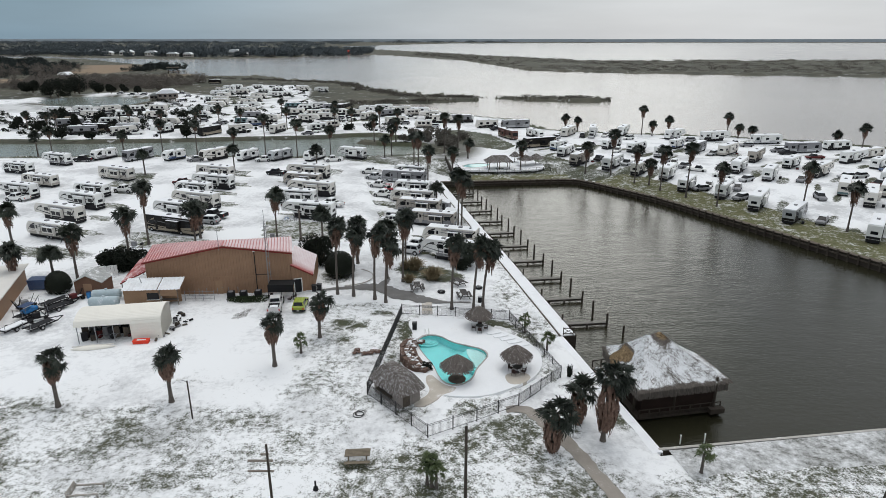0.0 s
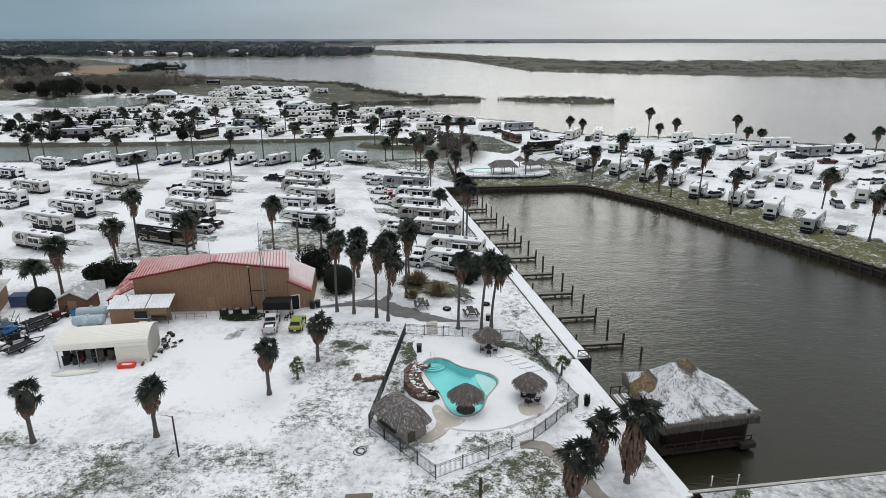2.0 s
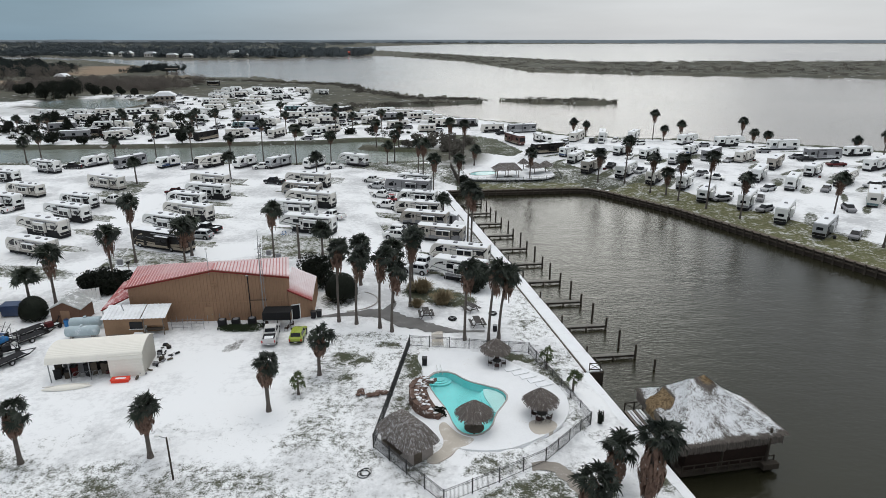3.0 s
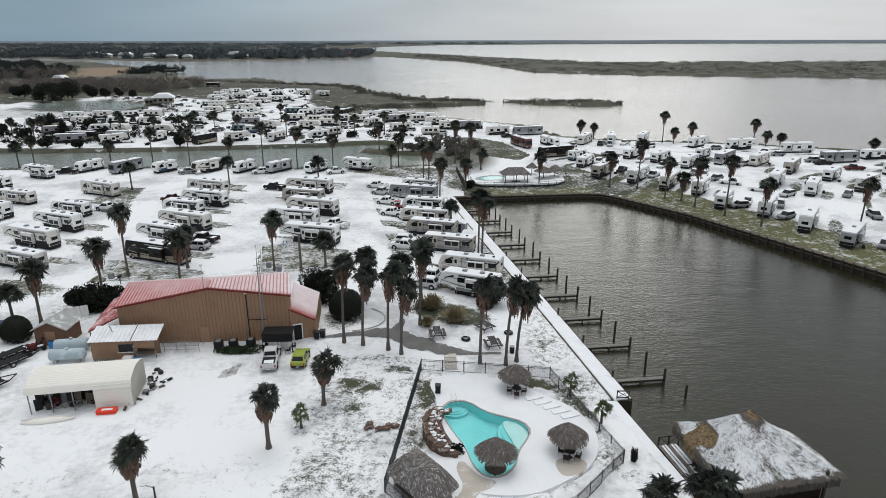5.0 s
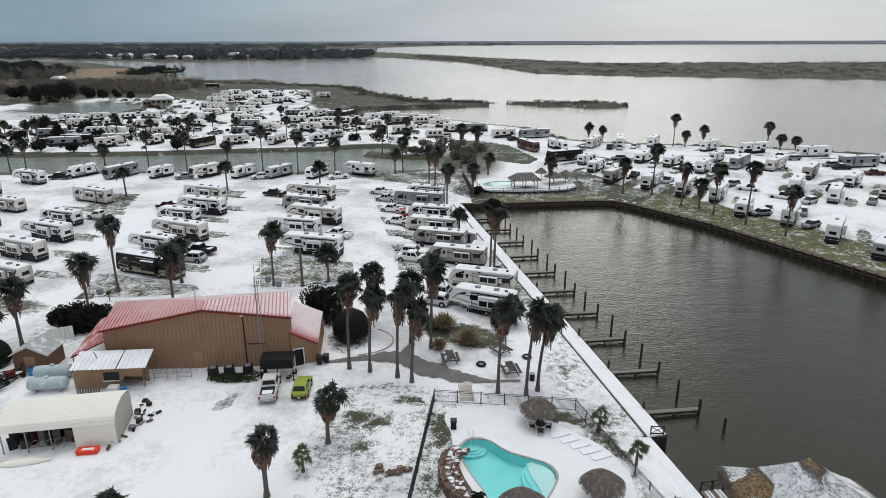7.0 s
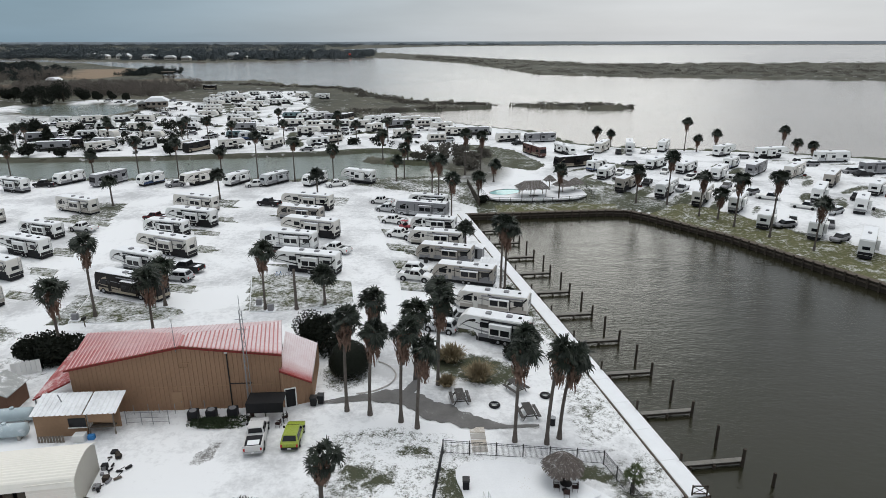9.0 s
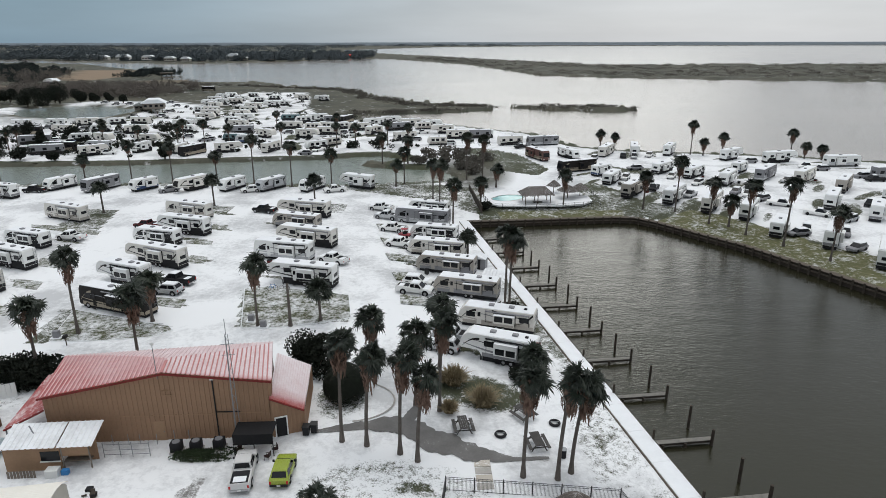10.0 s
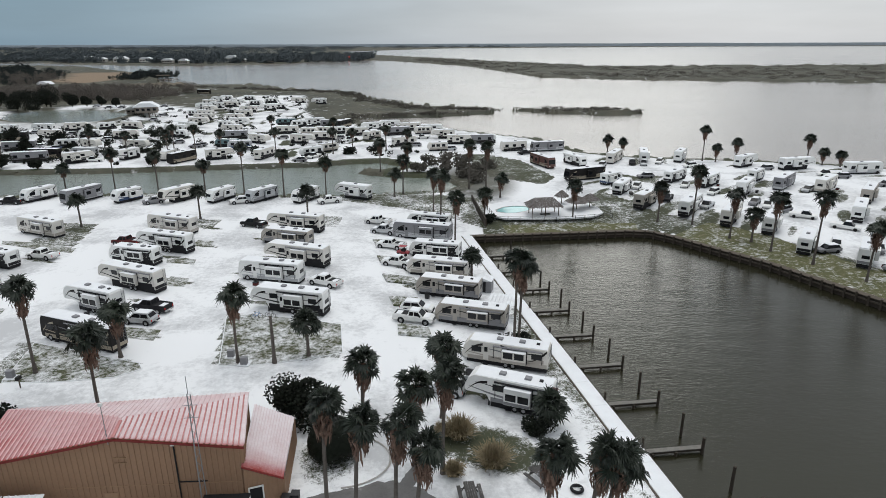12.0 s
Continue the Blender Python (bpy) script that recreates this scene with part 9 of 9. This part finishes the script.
FAR_ROWS = [
    [("f", -190.7, 318.8, 0), ("f", -177.1, 321.9, 8), ("f", -164.3, 325.4, 12), ("t", -153.8, 328.9, 40), ("c", -142.1, 330.4, 0), ("f", -162.4, 301.6, 0), ("t", -149.2, 304.4, 20), ("f", -130.3, 299.4, 0), ("f", -131.1, 275.6, -40), ("f", -114.1, 272.9, -20), ("k", -174.3, 295.8, 0), ("g", -154.9, 271.1, 10), ("b", -124.7, 259.1, 10), ("t", -142.1, 278.4, 20)],
    [("g", -138.5, 248.8, 0), ("f", -121.5, 247.4, 25), ("f", -107.0, 252.2, 60), ("k", -86.3, 247.8, 70), ("f", -77.1, 252.8, 20), ("c", -61.7, 254.7, 60), ("t", -47.9, 258.8, 45), ("t", -42.4, 267.9, 35), ("t", -92.6, 252.1, 65), ("k", -135.8, 254.8, -10)],
    [("f", -118.4, 317.1, -10), ("t", -110.0, 303.6, -12), ("f", -114.8, 326.1, -15), ("f", -117.7, 343.9, -15), ("f", -122.4, 361.6, -15), ("c", -126.7, 378.9, -15), ("f", -131.6, 401.1, -15), ("f", -136.7, 422.9, -15), ("t", -133.4, 381.8, -15), ("f", -141.8, 416.6, -15), ("c", -147.0, 440.4, -15), ("f", -148.2, 459.2, -12), ("t", -148.2, 475.6, -10)],
    [("g", -85.8, 298.4, -4), ("f", -92.3, 316.6, -15), ("t", -100.3, 333.4, -15), ("f", -96.8, 341.2, -15), ("f", -103.7, 358.9, -15), ("c", -106.3, 378.4, -15), ("f", -109.7, 397.6, -15), ("f", -71.8, 286.6, -30), ("e", -82.6, 277.4, 0), ("b", -75.7, 273.4, 10)],
    [("f", -55.6, 286.2, -10), ("c", -67.5, 312.6, 10), ("e", -75.5, 342.8, 0), ("t", -66.7, 334.4, 20), ("f", -60.9, 340.4, 5), ("c", -49.3, 294.8, 10), ("t", -53.8, 312.2, -20), ("k", -47.5, 334.1, 75), ("c", -37.5, 306.9, 12), ("c", -31.2, 297.4, 70), ("t", -45.8, 312.1, 30), ("g", -51.9, 334.1, 10), ("t", -58.4, 309.1, 0)],
    [("f", -103.4, 409.2, 0), ("t", -97.8, 415.2, 10), ("f", -95.6, 453.6, 0), ("f", -78.9, 445.4, 0), ("t", -116.9, 439.4, 0), ("f", -130.4, 443.6, -5), ("c", -131.1, 429.4, -8), ("k", -182.1, 529.0, 0), ("t", -132.7, 475.1, 5), ("t", -112.0, 454.1, 5)],
    [("f", -33.5, 322.4, 15), ("f", -25.4, 329.6, 10), ("c", -16.6, 321.9, 10), ("c", -16.1, 280.1, 28), ("f", -6.3, 314.6, 10), ("f", -2.6, 298.2, 20), ("t", -3.3, 268.4, -5), ("f", 5.0, 283.6, 0), ("t", 15.3, 286.1, 0), ("c", 24.1, 267.9, 5), ("g", 11.5, 284.9, 10), ("t", -31.1, 298.9, 20), ("t", -11.0, 311.4, 15), ("g", -21.6, 308.2, 20)],
]
FAR_CARS = [("s", -152.6, 276.9, 0), ("b", -144.0, 273.0, 20), ("r", -132.6, 255.4, 0), ("w", -116.6, 248.9, 10), ("w", -121.6, 306.6, 10), ("d", -104.1, 286.7, 30), ("d", -92.7, 279.7, 0), ("d", -90.8, 261.3, 30), ("d", -48.5, 247.8, 0), ("d", -43.5, 297.1, 0), ("w", -9.9, 298.0, 20), ("d", -12.0, 278.2, 0), ("s", 1.0, 269.1, 10), ("d", 21.5, 280.2, 80), ("d", -146.3, 359.5, 0), ("d", -150.5, 379.1, 60), ("d", -159.2, 410.5, 30)]
FAR_CARS += [("d", -170.9, 430.3, 0), ("d", -193.7, 424.3, 0), ("d", -200.5, 421.3, 20), ("s", -212.7, 431.6, 0), ("w", -45.3, 255.0, 60), ("d", -66.3, 297.6, 10), ("d", -62.8, 330.0, 30), ("w", -38.3, 292.6, 40), ("d", -115.6, 261.8, 20), ("b", -148.7, 265.8, 20), ("d", -153.6, 294.9, 0), ("s", -136.5, 294.5, 20), ("d", -159.3, 310.7, 10), ("d", -179.1, 306.2, 0), ("d", -177.2, 314.5, 0), ("d", -71.5, 269.2, 20), ("d", -93.9, 277.1, 10)]
# rows beside the lanes: look, x, y, heading of the long side
for rows in FAR_ROWS:
    for look_, x, y, a in rows:
        far_rv(look_, x + rnd.uniform(-1, 1), y, a + rnd.uniform(-12, 16))
for colour, x, y, a in FAR_CARS:
    park_far(*{"d": ("suv", "dark"), "p": ("pickup", "dark"), "s": ("suv", "silver"), "w": ("pickup", "white"), "b": ("suv", "blue"), "r": ("pickup", "red")}[colour], x, y, a)
# brush, hedges and stacked goods between the caravans of the far park
spots = []
for _ in range(420):
    x, y = rnd.uniform(-210, -10), rnd.uniform(252, 500)
    if inside(np.array([[x, y]]), PARK_FAR)[0]:
        spots.append((x, y, rnd.uniform(0.8, 2.4), rnd.uniform(0.7, 2.2)))
for _ in range(300):
    x, y = rnd.uniform(-230, -105), rnd.uniform(242, 320)
    if inside(np.array([[x, y]]), PARK_FAR)[0]:
        spots.append((x, y, rnd.uniform(0.8, 2.2), rnd.uniform(0.8, 2.6)))
V, F = [], []
for x, y, r, h in spots:
    v, f = leaf_cloud(rnd, 110, r, r, h, 0.26, 4)
    b = len(V)
    V += [(x + a, y + c, d) for a, c, d in v]
    F += [tuple(i + b for i in q) for q in f]
tagged(new("brush", mesh_of("brush", V, F, M_leaf)), "dark low brush between far caravans", "brush", kind="stuff")
for x, y, h in ((-128, 268, 8), (-98, 268, 9.5), (-88, 262, 10), (-60, 262, 9), (-46, 300, 8), (-22, 268, 9), (-14, 262, 8.5), (-140, 290, 7), (-74, 310, 8), (-152, 256, 8.5), (-157, 258, 7.5), (-112, 262, 8), (-79, 262, 8.5), (-96, 258, 9), (-34, 268, 8), (-40, 262, 9), (-168, 262, 7.5)):
    palm(x, y, h, group="fan palms of the far park", long_skirt=0.6)
for x, y in ((-100, 256), (-66, 260), (-34, 262), (-26, 264), (-140, 256), (-118, 300), (-52, 330)):
    shrub(x, y, 2.6, 2.2, 3.4, "dark evergreen shrub between the caravans", 420, 0.4)


# ---- second pool by the bulkhead ----
M_poolfar = mat("far_pool_water", (0.24, 0.50, 0.50), 0.2, vary=0.1, relief=0.0)


def north_pool():
    dk = bmesh.new()
    pool = smooth_loop([(10.0, 184.0), (13.5, 188.6), (19.0, 188.4), (18.5, 184.5), (14, 181.8)], 1)
    slab(dk, smooth_loop([(8, 178), (8, 192), (24, 193), (35, 190), (35, 180), (24, 177.5)], 1), -0.25, 0.08, [pool])
    tagged(link("pool_deck", dk, M_deck), "snow-covered concrete deck round the north pool", "pool deck", kind="structure")
    po = thing("swimming_pool", "small turquoise swimming pool near the basin corner", "swimming pool")
    bm = bmesh.new()
    slab(bm, pool, -0.2, 0.03)
    part("water_surface", bm, M_poolfar, po, "still turquoise water")
    bm = bmesh.new()
    grow = [(14.5 + (x - 14.5) * 1.07, 185.3 + (y - 185.3) * 1.07) for x, y in pool]
    slab(bm, grow, 0.0, 0.12, [pool])
    part("coping", bm, M_coping, po)
    rnd = random.Random(44)
    ob = thing("thatched_pavilion", "open thatched pavilion on wooden posts", "pavilion", m=pose(21.2, 181.2, 0.08, 0, 0, 6))
    for x in (-3, 0, 3):
        for y in (-1.6, 1.6):
            part("post", tb((x, y, 0), (x, y, 2.4), 0.1), M_wood, ob)
    e = [Vector(p) for p in ((-3.9, -2.4, 2.2), (3.9, -2.4, 2.2), (3.9, 2.4, 2.2), (-3.9, 2.4, 2.2))]
    r = [Vector((-2.0, 0, 3.9)), Vector((2.0, 0, 3.9))]
    for a, b, c, d in ((r[0], r[1], e[1], e[0]), (r[1], r[1], e[2], e[1]), (r[1], r[0], e[3], e[2]), (r[0], r[0], e[0], e[3])):
        bm = bmesh.new()
        def path(u, v, a=a, b=b, c=c, d=d):
            return a.lerp(b, min(1, max(0, u))).lerp(d.lerp(c, min(1, max(0, u))), v)
        q = [bm.verts.new(path(u, v)) for u, v in ((0, 0), (0, 1), (1, 1), (1, 0))]
        bm.faces.new(q if a != b else q[:3])
        blades(bm, path, rnd, 420, 0.2, 0.09)
        part("roof_slope", bm, M_thatch, ob)
    for x, y, rr in ((29.5, 185.5, 2.6), (33.0, 187.5, 2.2), (27, 191, 1.7)):
        o2 = thing("palapa", "round thatched palm-leaf sunshade near the basin", "sunshade", "palapas by the north pool", pose(x, y, 0.08))
        part("roof", thatch_cone(rr, 1.9, 3.3, rnd, 500), M_thatch, o2)
        part("pole", tb((0, 0, 0), (0, 0, 3.2), 0.1), M_wood, o2)
    picnic_table(21.5, 181.0, 5)
    fe = thing("fence", "low dark fence round the north pool", "fence", m=pose(0, 0, 0))
    pts = [(8.2, 190), (10.0, 175.6), (23, 174.8), (36, 178.2), (36.5, 190)]
    for p, q in zip(pts, pts[1:]):
        p, q = Vector((*p, 0)), Vector((*q, 0))
        n = round((q - p).length / 2.4)
        for i in range(n + 1):
            c = p.lerp(q, i / n)
            part("post", tb(c, c + Vector((0, 0, 1.2)), 0.05, n=4), M_fence, fe)
        for z in (0.15, 0.65, 1.12):
            part("rail", tb(p + Vector((0, 0, z)), q + Vector((0, 0, z)), 0.03, n=4), M_fence, fe)


north_pool()


# ---- far houses and stands ----
def far_house(x, y, w, d, h, roof, wall, label, stilts=0.0, turn=0):
    z = WATER_Z + 1.3
    ob = thing("house", label, "house", "houses on the far shore", pose(x, y, z, 0, 0, turn))
    part("wall", bx(-w / 2, w / 2, -d / 2, d / 2, stilts, stilts + h), wall, ob)
    part("roof", pr([(-w / 2 - 1, stilts + h), (w / 2 + 1, stilts + h), (w / 4, stilts + h * 1.7), (-w / 4, stilts + h * 1.7)], -d / 2 - 1, d / 2 + 1), roof, ob)
    for k in range(4):
        cx = -w / 2 + (k + 0.5) * w / 4
        part("window", bx(cx - w * 0.07, cx + w * 0.07, -d / 2 - 0.06, -d / 2 + 0.01, stilts + h * 0.35, stilts + h * 0.75), M_glass, ob)
        if stilts:
            part("stilt", bx(cx - 0.2, cx + 0.2, -d / 2, -d / 2 + 0.4, -2, stilts), M_wood, ob)
    return ob


SHORE = "pale house with snowy roof among trees"
for x, y, w, h in ((-800, 1420, 22, 6), (-762, 1440, 26, 7), (-700, 1370, 24, 6), (-647, 1345, 30, 8), (-590, 1330, 26, 7), (-524, 1275, 22, 6), (-480, 1240, 18, 6), (-417, 1320, 28, 9), (-395, 1310, 16, 6), (-338, 1345, 20, 6), (-860, 1470, 20, 6)):
    far_house(x, y, w * 0.9, 11, h * 0.8, M_tin, M_beige if w < 24 else M_cream, SHORE, 1.5)
far_house(-212, 1500, 34, 18, 4, M_orange, M_maroon, "low house with a bright red roof", 1.0)
far_house(-352, 610, 9, 8, 3.5, M_snow, M_grey, "white-roofed house in the woods", 0.5)
far_house(-162, 388, 11, 10, 3.0, M_snow, M_tanwall, "tan two-storey pavilion house with a pale hip roof", 2.8, 20)
far_house(-169.5, 391.5, 9, 8, 2.2, M_slate, M_tanwall, "low tan wing beside the pavilion house", 2.0, 20)
st = thing("stilt_platform", "dark roofed platform on stilts in the lake", "platform", m=pose(-294, 716, WATER_Z, 0, 0, 25))
for sx in (-5, 0, 5):
    for sy in (-4, 4):
        part("stilt", tb((sx, sy, -2), (sx, sy, 7), 0.35), M_post, st)
part("deck", bx(-6, 6, -5, 5, 2.6, 3.0), M_wood, st)
part("roof", bx(-6.5, 6.5, -5.5, 5.5, 7, 7.5), M_wood, st)
for x, y in ((-430, 1190), (-330, 1290), (-240, 1480)):
    dk = thing("far_dock", "small dark dock on the far shore", "dock", "far docks", pose(x, y - 12, WATER_Z))
    part("deck", bx(-9, 9, -4, 4, 1.0, 1.5), M_wood, dk)
    part("roof", bx(-5, 5, -3, 3, 4, 4.6), M_wood, dk)
    for sx in (-4.5, 4.5):
        part("post", tb((sx, 0, -1), (sx, 0, 4), 0.3), M_post, dk)

# far edge things: flag by the sea wall, dish and meter boxes at the lawns
ob = thing("flag", "small faded flag on a thin pole by a caravan", "flag", m=pose(9.9, 101.5, land_z(9.9, 101.5)))
part("pole", tb((0, 0, 0), (0, 0, 4.2), 0.03), M_steel, ob)
part("cloth", bx(0.02, 0.6, -0.012, 0.012, 3.3, 4.0), M_flag, ob)
for x, y in ((-25.6, 112.6), (-52.0, 109.5), (-27.8, 114.5)):
    ob = thing("meter_box", "grey utility meter box on a slab", "meter box", "meter boxes", pose(x, y, 0))
    part("cabinet", bx(-0.4, 0.4, -0.3, 0.3, 0.1, 1.0, 0.03), M_grey, ob)
    part("slab", bx(-0.7, 0.7, -0.6, 0.6, 0, 0.1), M_snow, ob)
ob = thing("mail_box", "black mailbox on a post on the lawn", "mailbox", m=pose(-49.4, 107.2, 0))
part("post", bx(-0.05, 0.05, -0.05, 0.05, 0, 1.1), M_wood, ob)
part("box", bx(-0.2, 0.2, -0.35, 0.35, 1.1, 1.5, 0.08), M_black, ob)


# ---- small things about the caravans ----
M_cart = mat("faded_red_paint", (0.34, 0.07, 0.08), 0.5, vary=0.15)
ob = thing("utility_cart", "red open utility cart between parked pickups", "cart", m=pose(-8.8, 153.4, 0, 0, 0, -20))
part("body", bx(-1.1, 1.1, -0.6, 0.6, 0.35, 0.8, 0.12), M_cart, ob)
part("seat", bx(-0.2, 0.5, -0.5, 0.5, 0.8, 1.25, 0.1), M_chassis, ob)
part("canopy", bx(-0.7, 0.6, -0.55, 0.55, 1.7, 1.76, 0.02), M_cart, ob)
for sx in (-0.65, 0.55):
    for sy in (-0.5, 0.5):
        part("strut", tb((sx, sy, 0.75), (sx, sy, 1.72), 0.03, n=5), M_chassis, ob)
for sx in (-0.75, 0.75):
    for sy in (-0.6, 0.6):
        part("tyre", tb((sx, sy - 0.1, 0.28), (sx, sy + 0.1, 0.28), 0.28, 0.28, 12), M_tyre, ob)
ob = thing("storage_shed", "small grey metal storage shed behind a caravan", "shed", m=pose(5.2, 138.6, land_z(5.2, 138.6), 0, 0, -15))
part("wall", bx(-1.3, 1.3, -1.1, 1.1, 0, 2.0), M_grey, ob)
part("roof", pr([(-1.45, 1.98), (1.45, 1.98), (0, 2.45)], -1.25, 1.25), M_tin, ob)
part("door", bx(-0.45, 0.45, -1.14, -1.1, 0, 1.8), M_chassis, ob)
ob = thing("porch_awning", "white ribbed porch roof on thin posts", "awning", m=pose(7.4, 128.4, land_z(7.4, 128.4), 0, 0, -17))
part("roof", ribbed(bmesh.new(), -2.2, 2.2, lambda x, d: (x, -1.6, 2.45 + d), lambda x, d: (x, 1.4, 2.85 + d), 0.55, 0.1), M_tin, ob)
for x in (-2.1, 2.1):
    part("post", tb((x, -1.5, 0), (x, -1.5, 2.45), 0.05, n=6), M_steel, ob)


def bicycle(x, y, turn, paint, label):
    ob = thing("bicycle", label, "bicycle", m=pose(x, y, land_z(x, y), 0, 0, turn))
    for cx in (-0.52, 0.52):
        bm = bmesh.new()
        hoop(bm, (cx, 0, 0.34), 0.33, 0.03, True)
        part("wheel", bm, M_tyre, ob)
    bm = bmesh.new()
    for p, q in (((-0.52, 0, 0.34), (-0.2, 0, 0.85)), ((-0.2, 0, 0.85), (0.4, 0, 0.85)), ((0.52, 0, 0.34), (0.38, 0, 1.0)), ((0.0, 0, 0.32), (0.4, 0, 0.8)), ((0, 0, 0.32), (-0.22, 0, 0.95)), ((-0.52, 0, 0.34), (0, 0, 0.32))):
        tube(bm, p, q, 0.03, n=5)
    part("frame", bm, paint, ob)
    part("saddle", bx(-0.34, -0.1, -0.08, 0.08, 0.95, 1.02, 0.02), M_chassis, ob)
    part("handlebar", tb((0.36, -0.3, 1.0), (0.36, 0.3, 1.0), 0.025, n=5), M_chassis, ob)


bicycle(-27.9, 126.0, 10, M_cooler, "pale blue bicycle leaning by a caravan")
bicycle(-26.0, 126.2, -15, M_grey, "dark grey bicycle leaning by a caravan")
ob = thing("garden_wall", "low dark boundary wall beside the north pool", "wall")
for k in range(6):
    a, b = Vector((5.6, 195.5, 0)).lerp(Vector((7.7, 173, 0)), k / 6), Vector((5.6, 195.5, 0)).lerp(Vector((7.7, 173, 0)), (k + 0.96) / 6)
    bm = bmesh.new()
    slab(bm, [(a.x - 0.12, a.y), (a.x + 0.12, a.y), (b.x + 0.12, b.y), (b.x - 0.12, b.y)], -0.5, 1.25)
    part("panel", bm, M_post, ob)
shrub(9.2, 178.2, 1.8, 2.2, 2.2, "dark rounded bush beside the boundary wall", 700, 0.3)

# camping goods standing beside the vehicles: boxes, grills, folded chairs
BOXES = []
for i, (w, d, h, m, lab) in enumerate(((0.9, 0.5, 0.6, M_chassis, "dark storage chest beside a caravan"), (0.6, 0.55, 1.0, M_fence, "black covered grill beside a caravan"), (1.5, 0.75, 0.72, M_picnic, "dark camping table beside a caravan"), (0.7, 0.7, 0.55, M_maroon, "dark red cool box beside a caravan"))):
    ob = thing(("storage_chest", "covered_grill", "camping_table", "cool_box")[i], lab, ("chest", "grill", "table", "cool box")[i], "camping goods")
    if i == 2:
        part("top", bx(-w / 2, w / 2, -d / 2, d / 2, h - 0.05, h), m, ob)
        part("leg", bx(-w / 2 + 0.1, -w / 2 + 0.18, -d / 2, d / 2, 0, h - 0.05), m, ob)
        part("leg", bx(w / 2 - 0.18, w / 2 - 0.1, -d / 2, d / 2, 0, h - 0.05), m, ob)
    else:
        part("body", bx(-w / 2, w / 2, -d / 2, d / 2, 0, h * 0.8, 0.05), m, ob)
        part("lid", bx(-w / 2 - 0.03, w / 2 + 0.03, -d / 2 - 0.03, d / 2 + 0.03, h * 0.8, h, 0.05), M_chassis, ob)
    BOXES.append(ob)
gone = random.Random(77)
first = [True] * len(BOXES)
places = [(x, y, a) for _, x, y, a in EAST_FRONT + EAST_MIDDLE] + [(x, y, a) for r in (ROW_A, ROW_B, ROW_C, ROW_D) for x, y, a, _ in r]
for x, y, a in places:
    for _ in range(gone.choice((0, 0, 1, 1))):
        i = gone.randrange(4)
        t, off = radians(a), gone.uniform(-3.5, 3.5)
        dy = -2.6 + gone.uniform(-0.5, 0.4)
        if (x, y) in {(p[0], p[1]) for r in (ROW_A, ROW_B, ROW_C, ROW_D) for p in r}:
            dy += 1.25
        px, py = x + off * math.cos(t) - dy * math.sin(t), y + off * math.sin(t) + dy * math.cos(t)
        m = pose(px, py, land_z(px, py), 0, 0, a + gone.uniform(-30, 30))
        if first[i]:
            BOXES[i].matrix_basis, first[i] = m, False
        else:
            copy_thing(BOXES[i], m)
